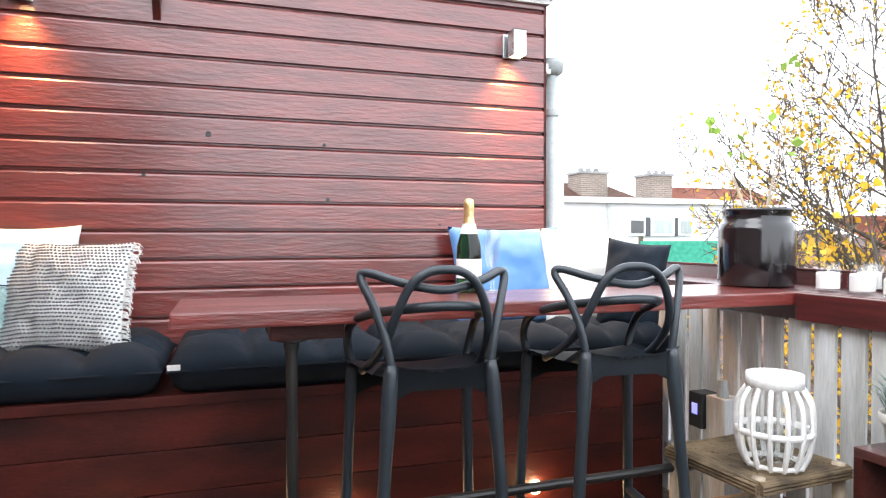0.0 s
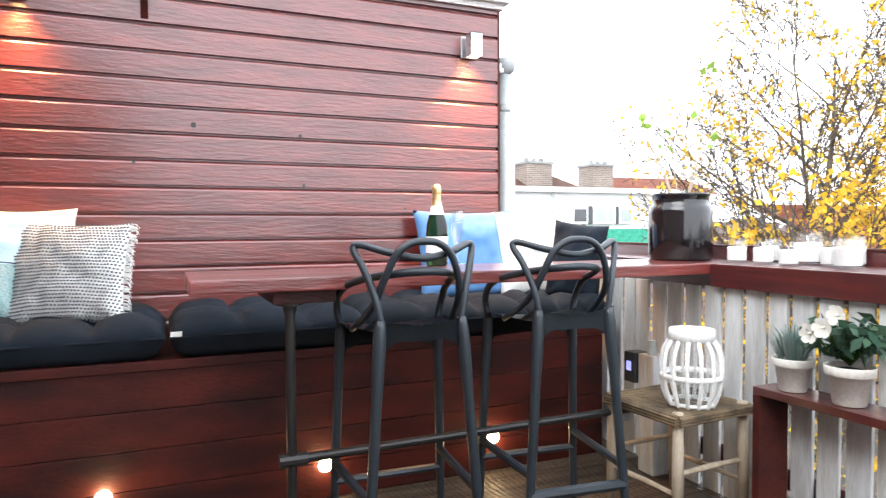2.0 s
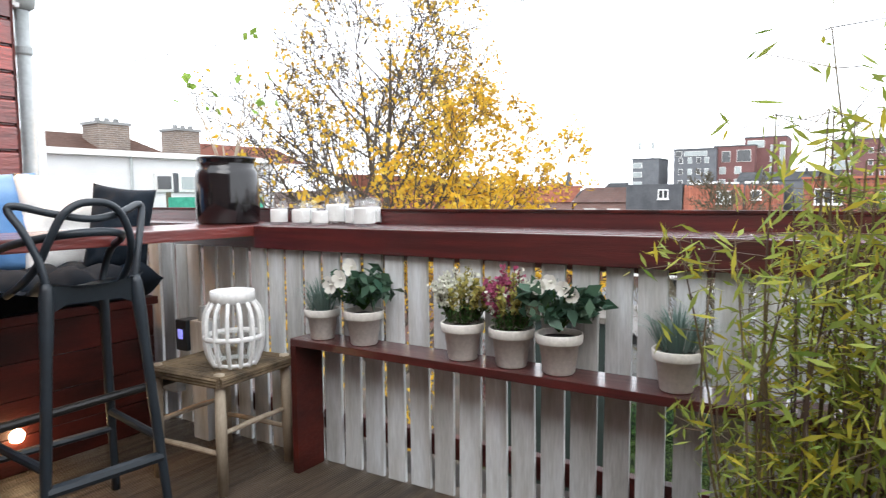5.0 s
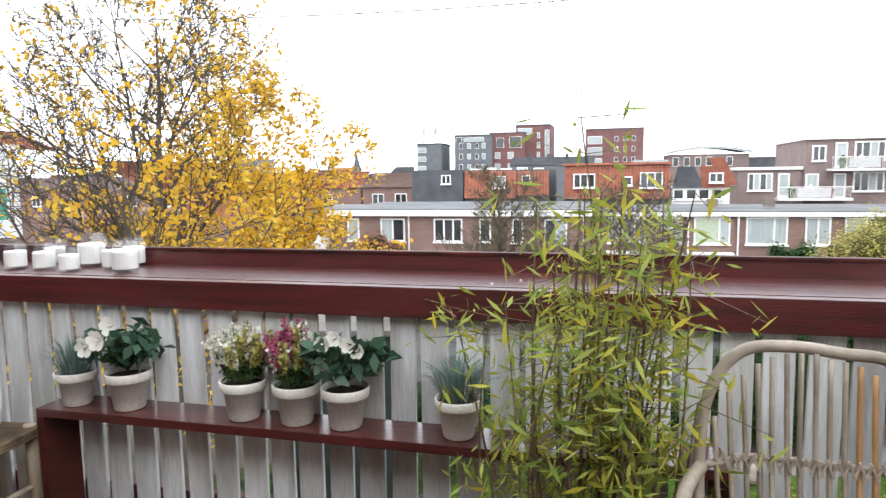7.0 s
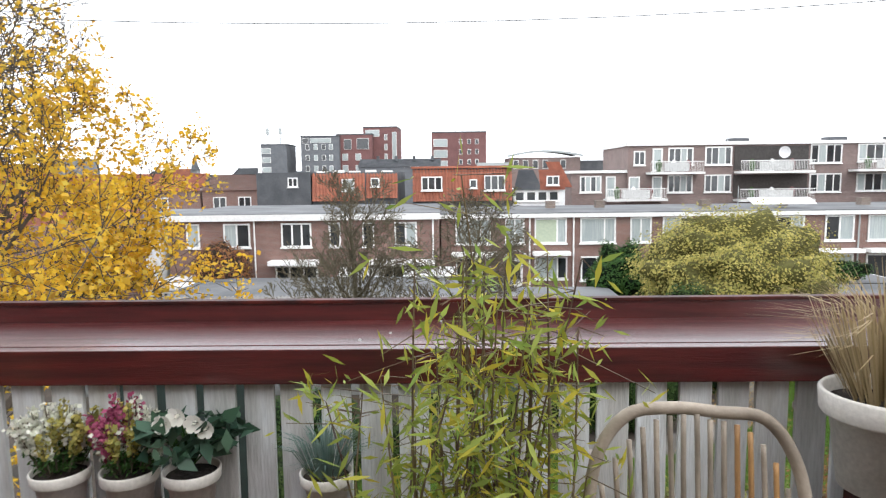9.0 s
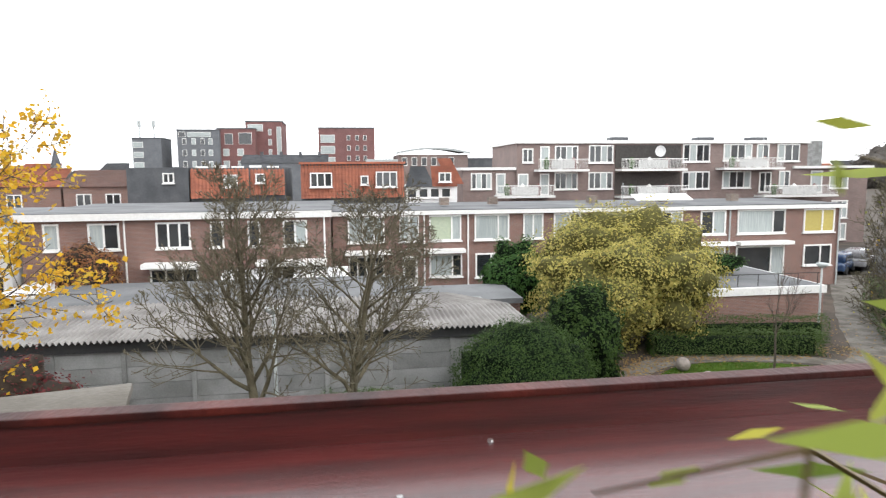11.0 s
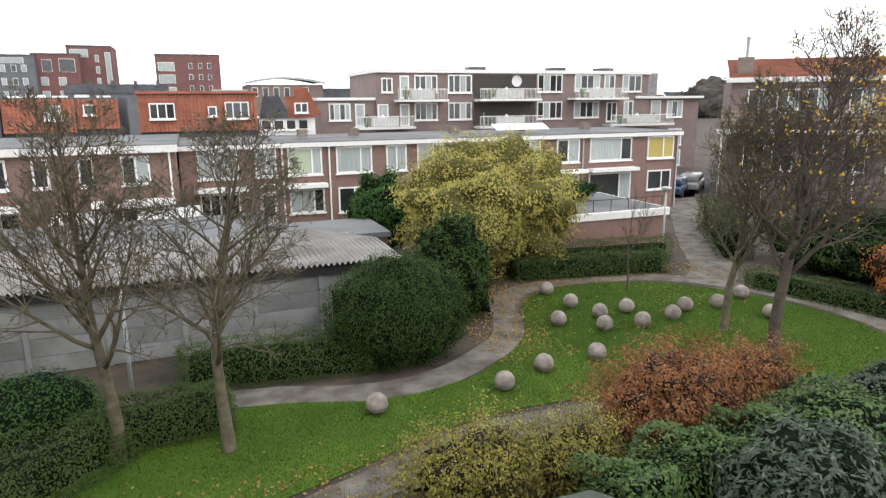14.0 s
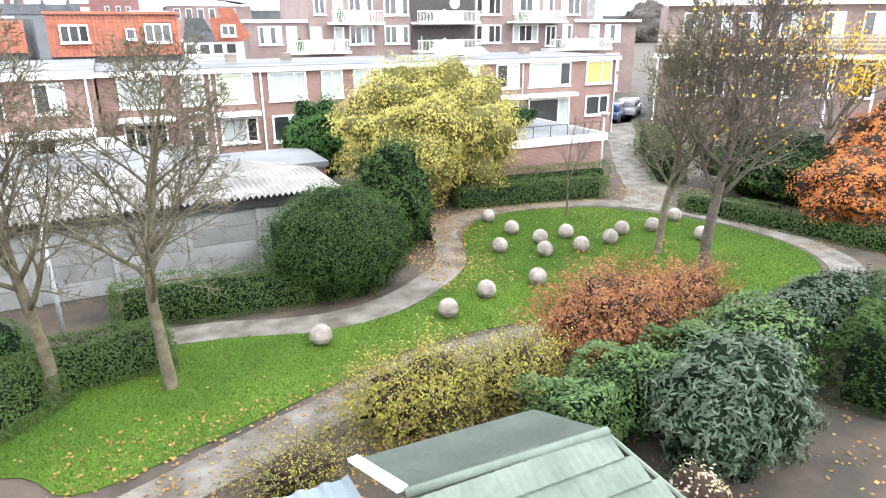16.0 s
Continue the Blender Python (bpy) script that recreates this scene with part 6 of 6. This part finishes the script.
# flats
fl_ = thing("apartment_building", "four-storey dull brown brick flats with white balconies", "apartment building", (0, 0, 0))
part("wall", B(18.9, 48.4, 58.0, 68.0, GZ, 3.75), brick_dark, fl_)
part("roof_edge", B(18.7, 48.6, 57.8, 68.2, 3.75, 4.05), white_paint, fl_)
part("wall", B(13.9, 18.9, 58.3, 68.0, GZ, 1.35), brick_dark, fl_)
part("roof_edge", B(13.7, 18.88, 58.1, 68.2, 1.35, 1.6), white_paint, fl_)
part("wall", B(48.4, 55.5, 58.3, 68.0, GZ, 1.3), brick_dark, fl_)
part("roof_edge", B(46.8, 55.7, 57.75, 68.2, 1.31, 1.56), white_paint, fl_)
Y = 57.97
for x0, x1, z0, z1, sp in ((21.1, 22.0, 1.5, 3.5, ()), (22.5, 24.75, 2.0, 3.55, (0.25, 0.5, 0.75)), (25.8, 28.2, 1.95, 3.6, (0.25, 0.5, 0.75)), (30.2, 31.5, 1.5, 3.45, (0.5,)), (35.2, 38.0, 2.0, 3.7, (0.25, 0.5, 0.75)), (39.4, 42.4, 2.1, 3.7, (0.25, 0.5, 0.75)), (42.9, 44.2, 1.5, 3.7, (0.5,)), (19.4, 20.45, 2.0, 3.3, (0.5,)), (45.1, 47.5, 2.0, 3.7, (0.33, 0.66)),
                           (22.5, 24.75, -0.5, 1.1, (0.25, 0.5, 0.75)), (25.8, 28.2, -0.5, 1.1, (0.25, 0.5, 0.75)), (35.2, 38.05, -0.6, 1.1, (0.25, 0.5, 0.75)), (39.4, 42.4, -0.55, 1.1, (0.25, 0.5, 0.75)), (21.1, 22.0, -1.0, 1.0, ()), (43.3, 44.6, -1.0, 1.0, (0.5,)), (45.4, 46.6, -0.6, 1.1, (0.5,))):
    window(fl_, x0, x1, z0, z1, Y, sp, [DK if (k + int(x0)) % 3 else CU for k in range(len(sp) + 1)], fw=0.12)
for x0, x1, z0, z1, sp in ((14.65, 16.6, -0.4, 1.1, (0.25, 0.5, 0.75)), (17.0, 17.9, -0.9, 1.05, ()), (49.1, 50.4, -1.1, 1.1, ()), (51.2, 53.3, -0.7, 1.1, (0.33, 0.66)), (51.6, 53.4, -3.7, -1.9, (0.33, 0.66)), (51.6, 53.4, -5.9, -4.2, (0.33, 0.66)), (19.0, 20.0, -0.4, 1.0, ())):
    window(fl_, x0, x1, z0, z1, 58.27 if x0 > 48 or x0 < 18.5 else Y, sp, [CU if (k + int(x0)) % 2 else DK for k in range(len(sp) + 1)], fw=0.12)
# No recess is modelled: flat dark sheets carry the loggias' shade as colour.
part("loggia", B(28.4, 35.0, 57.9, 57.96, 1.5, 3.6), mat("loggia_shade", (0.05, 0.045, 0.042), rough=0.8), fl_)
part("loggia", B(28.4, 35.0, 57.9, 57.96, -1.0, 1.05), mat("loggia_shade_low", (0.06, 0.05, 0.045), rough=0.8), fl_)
for x0, x1, z in ((20.5, 25.3, 1.3), (28.4, 34.9, 1.3), (38.6, 44.9, 1.35), (16.7, 22.1, -1.05), (28.4, 35.0, -1.2), (42.8, 50.8, -1.3)):
    b = part("balcony", B(x0, x1, 56.4, 57.9, z - 0.12, z + 0.08), white_paint, fl_)
    part("top_rail", B(x0, x1, 56.4, 56.46, z + 0.95, z + 1.02), white_paint, b)
    part("front_panel", B(x0 + (x1 - x0) * 0.25, x0 + (x1 - x0) * 0.7, 56.42, 56.45, z + 0.15, z + 0.9), mat("balcony_panel", (0.6, 0.61, 0.6), rough=0.5), b)
    bars = bmesh.new()
    for k in range(int((x1 - x0) / 0.14)):
        x = x0 + 0.14 * k
        box(bars, x, x + 0.025, 56.41, 56.435, z + 0.08, z + 0.95)
    tagged(part("rail_bars", bars, white_paint, b), kind="stuff")
    for k, c_ in enumerate((leaf_mid, white_paint, brick_tower)):
        x = x0 + (x1 - x0) * (0.2 + 0.27 * k)
        part("balcony_item", L([(0, 0), (0.2, 0), (0.24, 0.4), (0.3, 0.7), (0.1, 1.05), (0, 1.1)], 10, (x, 57.2, z + 0.08)), c_, b)
ds = L([(0, 0.02), (0.3, 0.05), (0.5, 0.14), (0.52, 0.15)], 20)
bmesh.ops.rotate(ds, verts=ds.verts, matrix=Matrix.Rotation(radians(90), 3, "X"))
bmesh.ops.translate(ds, verts=ds.verts, vec=(32.2, 56.7, 3.0))
part("satellite_dish", ds, white_render, fl_)
for x in (29, 38.0, 43.8):
    part("roof_vent", B(x, x + 1.6, 60, 61.5, 4.05, 4.45), slate, fl_)
for x in range(20, 48, 4):
    part("rail_post", T([(x, 58.6, 4.0), (x, 58.6, 5.0)], 0.03, 5), grey_metal, fl_)
part("roof_rail", T([(24, 58.6, 5.0), (47, 58.6, 5.0)], 0.03, 5), grey_metal, fl_)
for x in (18.6, 19.8, 21.0, 23.2):
    part("antenna", T([(x, 59, 4.0), (x + 0.05, 59, 4.7), (x + 0.7, 59, 4.9)], 0.025, 4), grey_metal, fl_)

# tiled dormers and roofs behind the row
def tile_front(parent, x0, x1, y0, z0, y1, z1, m):
    bm = bmesh.new()
    n, r = int((x1 - x0) / 0.25), max(int((z1 - z0) / 0.24), 2)
    for j in range(r):
        ya, yb = y0 + (y1 - y0) * j / r, y0 + (y1 - y0) * (j + 1) / r
        za, zb = z0 + (z1 - z0) * j / r, z0 + (z1 - z0) * (j + 1) / r
        for i in range(n):
            xa = x0 + (x1 - x0) * i / n
            xb = x0 + (x1 - x0) * (i + 0.5) / n
            xc = x0 + (x1 - x0) * (i + 1) / n
            a = [bm.verts.new(p) for p in ((xa, ya - 0.05, za), (xb, ya - 0.1, za), (xc, ya - 0.05, za), (xc, yb, zb), (xb, yb - 0.05, zb), (xa, yb, zb))]
            bm.faces.new((a[0], a[1], a[4], a[5]))
            bm.faces.new((a[1], a[2], a[3], a[4]))
    return part("tiles", bm, m, parent)


t1 = thing("tiled_house", "house with bright orange tiled roof and dormers", "house", (0, 0, 0))
part("body", B(-0.1, 7.75, 50.2, 58, GZ, 1.9), slate, t1)
tile_front(t1, -0.1, 7.75, 50.0, -0.7, 50.25, 1.9, tile_orange)
window(t1, 0.6, 2.25, 0.15, 1.25, 49.9, (0.33, 0.66))
window(t1, 5.55, 7.2, 0.1, 1.3, 49.9, (0.33, 0.66), frame_m=white_paint)
window(t1, 4.4, 5.0, 0.3, 1.0, 49.9, ())
part("ridge_cap", B(-0.2, 7.85, 50.0, 50.5, 1.88, 2.05), tile_orange, t1)
t2 = thing("tiled_house", "house with orange-red tiled mansard roof", "house", (0, 0, 0))
part("body", B(-8.1, -1.3, 50.2, 58, GZ, 1.65), slate, t2)
tile_front(t2, -8.1, -3.9, 50.0, -0.6, 50.25, 1.65, tile_orange)
tile_front(t2, -3.8, -1.3, 50.0, -0.4, 50.25, 1.6, tile_orange)
window(t2, -5.7, -4.7, 0.2, 1.15, 49.9, (), [CU])
window(t2, -3.4, -2.7, 0.5, 1.2, 49.9, ())
for k in range(5):
    part("roof_hatch", B(-7.8 + 1.3 * k, -7.0 + 1.3 * k, 50.6, 51.4, 1.6, 1.78 + 0.06 * (k % 2)), white_paint, t2)
t3 = thing("dark_house", "dark slate-clad house with a white dormer window", "house", (0, 0, 0))
part("body", B(-12.5, -8.2, 50.0, 58, GZ, 1.7), slate, t3)
window(t3, -10.0, -9.2, 0.55, 1.3, 49.98, (0.5,))
t4 = thing("gabled_house", "white house with dark slate hip and red tiled gable", "house", (0, 0, 0))
part("wall_body", B(7.9, 12.0, 50.5, 58, GZ, 0.1), white_render, t4)
slab("slate_hip", [(7.9, 50.3, 0.1), (10.2, 50.3, 0.1), (9.7, 52.5, 1.7), (8.5, 52.5, 1.7)], slate, 0.1, t4)
slab("tiled_hip", [(10.0, 50.2, 0.1), (12.0, 50.2, 0.1), (11.6, 52.2, 1.7), (10.1, 52.2, 1.7)], tile_orange, 0.1, t4)
slab("tiled_gable", [(11.9, 54, 0.2), (13.2, 54, 0.2), (12.4, 56, 2.4), (11.2, 56, 2.4)], tile_orange, 0.1, t4)
window(t4, 10.5, 11.5, 0.45, 1.2, 50.3, (0.5,))
for x0 in (8.0, 8.9, 9.8, 10.7):
    window(t4, x0, x0 + 0.8, -0.8, 0.0, 50.48, ())
for x0, x1, z1, m_ in ((-20, -12.6, 1.0, brick_red), (-34, -20.2, 1.2, tile_orange), (-48, -34.5, 0.9, brick_dark), (-66, -49, 1.0, brick_dark)):
    h = thing("far_house", "distant brown brick house with dark roof", "house", (0, 0, 0))
    part("wall_body", B(x0, x1, 58, 66, GZ, 0.2), brick_red, h)
    slab("roof", [(x0, 57.8, 0.2), (x1, 57.8, 0.2), (x1, 61, z1 + 0.6), (x0, 61, z1 + 0.6)], m_, 0.15, h)
    for k in range(3):
        window(h, x0 + 1 + k * (x1 - x0) / 3.2, x0 + 2.2 + k * (x1 - x0) / 3.2, -1.6, -0.4, 57.97, (0.5,))

# house at the side with a red roof
rh = thing("side_house", "brown brick house with red tiled roof and long balcony", "house", (42.0, 40.0, 0), -40)
part("wall", B(0, 22, 0, 8.0, GZ, 2.4), brick_dark, rh)
part("gutter", B(-0.4, 22.4, -0.6, 0.0, 2.4, 2.75), white_paint, rh)
slab("roof", [(-0.2, -0.4, 2.7), (22.2, -0.4, 2.7), (22.2, 4, 4.3), (-0.2, 4, 4.3)], tile_orange, 0.15, rh)
ch = part("chimney", B(0.4, 1.5, 0.6, 1.6, 2.75, 4.3), brick_chim, rh)
part("chimney_pot", L([(0.0, 5.8), (0.16, 5.78), (0.12, 5.5), (0.1, 4.3), (0, 4.3)], 12, (1.0, 1.1, 0)), grey_metal, ch)
for x0 in (1.2, 3.2, 5.2, 8.0, 10.8, 13.5):
    window(rh, x0, x0 + 1.5, 0.2, 1.9, -0.02, (0.5,), [DK, CU])
    window(rh, x0, x0 + 1.5, -4.2, -1.7, -0.02, (0.5,), [DK, DK])
b = part("balcony", B(-0.8, 22, -1.8, 0.0, -1.35, -1.1), white_paint, rh)
for z in (-0.7, -0.4, -0.1, 0.2):
    part("rail_board", B(-0.7, 22, -1.75, -1.7, z, z + 0.16), pale_wood, b)
for k in range(8):
    part("post", B(-0.6 + 3 * k, -0.48 + 3 * k, -1.78, -1.66, GZ, -1.35), white_paint, b)

# towers on the skyline
def tower(label, x0, x1, y0, depth, z1, m, wins, roof=None):
    e = thing("tower_block", label, "tower block", (0, 0, 0))
    part("wall", B(x0, x1, y0, y0 + depth, GZ, z1), m, e)
    part("parapet", B(x0 - 0.1, x1 + 0.1, y0 - 0.1, y0 + depth + 0.1, z1, z1 + 0.3), slate, e)
    for a, b_, c_, d_ in wins:
        w = part("window", B(a, b_, y0 - 0.12, y0 + 0.05, c_, d_), white_paint, e)
        part("pane", B(a + 0.1, b_ - 0.1, y0 - 0.16, y0 - 0.12, c_ + 0.1, d_ - 0.1), curtain_glass if int(a * 7) % 2 else dark_glass, w)
    return e


tower("slate-grey brick tower block with small windows", -37.0, -27.0, 170, 14, 11.6, brick_grey, [(x, x + 1.0, z, z + 1.5) for x in (-35.8, -33.6, -31.5, -29.6) for z in (2.6, 5.4, 8.2)] + [(-36.6, -35, 10.0, 11.3), (-34.5, -29, 10.0, 11.2)])
tower("maroon brick tower block with glazed corner", -27.9, -18.6, 172, 14, 12.1, brick_tower, [(x, x + 1.5, z, z + 1.8) for x in (-26.5, -23.0) for z in (2.4, 5.4)] + [(-22.6, -19.4, 8.3, 11.2), (-26, -24, 8.3, 11)])
tower("tall maroon tower block with white window bays", -21.4, -12.2, 176, 14, 14.2, brick_tower, [(-15.7, -14.9, z, z + 1.6) for z in (3.0, 5.6, 8.2, 10.8)] + [(-20.8, -17.0, 11.8, 13.6), (-13.6, -12.4, 4, 13)])
tower("square maroon brick block with rows of windows", -2.7, 11.5, 170, 16, 12.2, brick_tower, [(x, x + 0.9, z, z + 1.3) for x in (4.4, 6.6, 8.6) for z in (4.0, 6.6, 9.2)] + [(-2.2, 1.4, z, z + 2.0) for z in (3.0, 5.8, 8.6)])
tower("pale grey mast tower", -47.5, -40.8, 170, 10, 9.6, brick_grey, [(-47.3, -45.0, z, z + 1.4) for z in (2.5, 5.0, 7.4)])
mast = thing("antenna_mast", "antenna masts on the grey tower", "mast", (-44, 172, 9.9))
for x in (-2.2, 1.2):
    part("pole", T([(x, 0, 0), (x, 0, 4.2)], 0.16, 6), grey_metal, mast)
    part("panel", B(x - 0.35, x + 0.35, -0.3, 0.3, 2.6, 4.2), grey_metal, mast)
arch_b = thing("arched_building", "brick building with a curved zinc roof", "building", (0, 0, 0))
part("wall", B(17.0, 35.0, 165, 180, GZ, 5.4), brick_dark, arch_b)
part("wing", B(9.0, 17.0, 165, 180, GZ, 4.3), grey_metal, arch_b)
part("wing", B(35.0, 44.0, 168, 180, GZ, 4.6), slate, arch_b)
ar = bmesh.new()
pr = None
for i in range(17):
    x = 16.5 + 19 * i / 16
    z = 5.3 + 1.9 * math.sin(math.pi * (0.12 + 0.76 * i / 16))
    r_ = [ar.verts.new((x, 164, z)), ar.verts.new((x, 181, z)), ar.verts.new((x, 164, z - 0.5))]
    if pr:
        ar.faces.new((pr[0], r_[0], r_[1], pr[1]))
        ar.faces.new((pr[2], r_[2], r_[0], pr[0]))
    pr = r_
part("curved_roof", ar, grey_metal, arch_b)
for x in (18.0, 20.5, 23.0, 25.5, 30.0):
    w = part("window", B(x, x + 1.4, 164.9, 165.05, 2.6, 4.8), white_paint, arch_b)
    part("pane", B(x + 0.15, x + 1.25, 164.86, 164.9, 2.75, 4.65), dark_glass, w)
sl = thing("long_roof", "long dark slate roof below the towers", "building", (0, 0, 0))
part("wall_body", B(-17.6, 0, 140, 150, GZ, 3.2), brick_grey, sl)
slab("roof", [(-17.8, 139.8, 3.2), (0.2, 139.8, 3.2), (0.2, 145, 5.0), (-17.8, 145, 5.0)], slate, 0.2, sl)
for k in range(4):
    part("roof_vent", B(-14 + 4 * k, -13.4 + 4 * k, 143, 143.6, 4.6, 5.6), slate, sl)
sp = thing("church_spire", "far church spire in the haze", "church", (0, 0, 0))
part("tower", B(-90, -87.5, 228, 230.5, GZ, 4), concrete, sp)
part("spire", L([(1.6, 4), (0.2, 9.5), (0, 10)], 8, (-88.7, 229, 0)), slate, sp)
fb_ = thing("far_block", "far hazy high-rise block", "building", (0, 0, 0))
part("wall", B(150, 156, 190, 200, GZ, 10), concrete, fb_)
fb_2 = thing("far_block", "far hazy grey block beyond the roofs", "building", (0, 0, 0))
part("wall", B(-130, -118, 210, 220, GZ, 8), concrete, fb_2)
rnd = random.Random(8)
for k in range(46):
    x = -260 + k * 13 + rnd.uniform(-4, 4)
    y0 = rnd.uniform(210, 260)
    w, z1 = rnd.uniform(9, 16), rnd.uniform(-0.5, 2.6)
    h = thing("skyline_house", "small far house roof on the skyline", "house", (0, 0, 0), group="skyline")
    part("wall_body", B(x, x + w, y0, y0 + 9, GZ, z1), brick_dark if k % 2 else brick_red, h)
    slab("roof", [(x, y0 - 0.3, z1), (x + w, y0 - 0.3, z1), (x + w - 1, y0 + 4, z1 + 2.4), (x + 1, y0 + 4, z1 + 2.4)], slate if k % 3 else tile_orange, 0.2, h)
for x, y, r_ in ((120, 200, 16), (150, 205, 13), (95, 195, 11), (70, 190, 9), (200, 210, 16), (240, 215, 16)):
    fw_ = bush("far_trees", "far bare woodland beyond the flats", (x, y, 0), (r_, 6, 5 + r_ * 0.25), leafmat("far_twigs", [(0.13, 0.115, 0.1), (0.1, 0.09, 0.08)]), mat("far_wood", (0.1, 0.09, 0.08), rough=1.0), 2500, 1.1, 0.4, category="woods")
    tagged(fw_, kind="stuff")

# neighbouring houses to the west
wc = thing("white_flat_building", "white rendered building with flat roof beside the terrace", "house", (0, 0, 0))
part("wall", B(-22, -14.0, 1.0, 14.2, -0.4, 2.2), white_render, wc)
part("lower_wall", B(-22, -14.01, 1.01, 14.19, GZ, -0.402), brick_dark, wc)
part("roof_edge", B(-22.1, -13.85, 0.9, 14.3, 2.2, 2.36), white_paint, wc)
for y0, y1 in ((9.6, 10.2), (10.4, 11.25), (11.4, 11.95)):
    w = part("window", B(-14.02, -13.93, y0, y1, 1.22, 1.76), white_paint, wc)
    part("pane", B(-13.93, -13.91, y0 + 0.08, y1 - 0.08, 1.3, 1.68), dark_glass if y0 < 10 else curtain_glass, w)
part("shutter", B(-14.02, -13.95, 10.23, 10.38, 1.2, 1.78), slate, wc)
part("shutter", B(-14.02, -13.95, 11.27, 11.39, 1.2, 1.78), slate, wc)
part("vent", B(-14.02, -13.95, 6.2, 6.6, 1.7, 1.9), white_paint, wc)
part("downpipe", T([(-13.94, 8.9, GZ), (-13.94, 8.9, 2.2)], 0.04, 6), grey_metal, wc)
for y0, w_ in ((9.25, 1.0), (11.95, 0.88)):
    c_ = part("chimney", B(-17, -16.1, y0, y0 + w_, 2.2, 3.3), brick_chim, wc)
    part("chimney_cap", B(-17.05, -16.05, y0 - 0.05, y0 + w_ + 0.05, 3.3, 3.38), concrete, c_)
    for k in range(3):
        part("chimney_pot", L([(0.09, 3.38), (0.08, 3.52), (0.07, 3.52)], 10, (-16.5, y0 + 0.2 + 0.3 * k, 0)), concrete, c_)
slab("tiled_roof", [(-15.6, 6.0, 2.33), (-15.6, 11.6, 2.33), (-17.5, 10.9, 3.1), (-17.5, 6.0, 3.1)], mat("brown_tile", (0.2, 0.11, 0.08), rough=0.8), 0.1, wc)
slab("tiled_roof", [(-15.6, 12.6, 2.33), (-15.6, 17.5, 2.33), (-17.5, 17.5, 3.05), (-17.5, 12.9, 3.05)], tile_orange, 0.1, wc)
gn = thing("green_netting", "green debris netting on a neighbouring fence", "netting", (0, 0, 0))
part("mesh_cloth", B(-13.2, -13.15, 9.5, 13.0, 0.2, 1.06), green_net, gn)
part("post", B(-13.3, -13.2, 9.5, 9.6, GZ, 1.2), bark, gn)
oh = thing("red_roof_house", "house with red tiled roof behind the yellow tree", "house", (0, 0, 0))
part("wall", B(-26, -14, 24, 34, GZ, -0.5), brick_red, oh)
slab("roof", [(-14.0, 23.6, -0.5), (-14.0, 34.4, -0.5), (-20, 34.4, 2.2), (-20, 23.6, 2.2)], tile_orange, 0.15, oh)
wire = thing("overhead_wire", "thin overhead wire across the terrace sky", "wire", (0, 0, 0))
part("cable", T([(-14.02, 1.3, 2.32), (-6.0, 1.3, 2.2)] + [(0.5 * k, 1.3, 2.05 + 0.015 * (0.5 * k - 3.1) ** 2) for k in range(1, 22)], 0.0022, 4), black_steel, wire)

# ---- pieces: cladding, fence planks, decking ----
random.seed(3)
cb = bmesh.new()
prof = ((-0.02, -0.0575), (0.0, -0.0545), (0.0, 0.0405), (-0.0035, 0.0475), (-0.0095, 0.0525), (-0.02, 0.0585))
ends = [[cb.verts.new((x, y, z)) for x, z in prof] for y in (-1.33, 1.313)]
for a in range(6):
    cb.faces.new((ends[0][a], ends[0][(a + 1) % 6], ends[1][(a + 1) % 6], ends[1][a]))
cb.faces.new(ends[0][::-1])
cb.faces.new(ends[1])
bmesh.ops.recalc_face_normals(cb, faces=cb.faces[:])
mesh_clad = mesh_of("cladding_board", cb, red_wood)
for i in range(20):
    ob = new("cladding_board", mesh_clad)
    ob.parent = wall_timber
    ob.location = (random.uniform(-0.001, 0.001), -1.67, -0.0283 + 0.1203 * (i + 0.5))
knots = thing("wood_knots", "dark knots in the red timber cladding", "knots", (0, 0, 0), kind="structure")
for y, z, r in ((-1.92, 1.575, 0.012), (-1.437, 1.55, 0.008), (-1.422, 1.309, 0.009), (-0.9, 1.2, 0.006), (-2.17, 1.4, 0.008)):
    bm = bmesh.new()
    tube(bm, [(0.0, y, z), (0.0025, y, z)], r, 10)
    part("knot", bm, dark_fascia, knots)
mesh_plank = [mesh_of("plank", B(-0.042, 0.042, 0.0, 0.015, 0.0, 0.853, 0.003), grey_plank), mesh_of("plank", B(-0.0395, 0.0395, 0.0, 0.015, 0.0, 0.85, 0.003), grey_plank)]
k, x = 0, 0.104
while x < 5.15:
    ob = new("plank", mesh_plank[k % 2])
    ob.parent = ledge
    ob.location = (x, 0.03 + random.uniform(-0.003, 0.003), 0.0)
    ob.rotation_euler = (0, random.uniform(-0.008, 0.008), 0)
    x += 0.1045 + random.uniform(-0.003, 0.003)
    k += 1
mesh_side = mesh_of("plank", B(0.0, 0.018, -0.048, 0.048, 0.0, 0.9, 0.004), grey_plank)
for k in range(8):
    ob = new("plank", mesh_side)
    ob.parent = ledge
    ob.location = (5.16, -0.06 - 0.112 * k, 0.0)
db = bmesh.new()
for r in range(12):
    x0 = -0.069 + r * 0.0118
    box(db, x0, x0 + 0.0065, -0.774, 0.774, -0.012, 0.0)
box(db, -0.069, 0.069, -0.774, 0.774, -0.03, -0.0122)
mesh_deck = mesh_of("deck_board", db, deck_wood)
for k in range(36):
    for j in range(2):
        ob = new("deck_board", mesh_deck)
        ob.parent = deck
        ob.location = (0.075 + 0.1425 * k, -2.22 + 1.552 * j, random.uniform(-0.0015, 0.0))
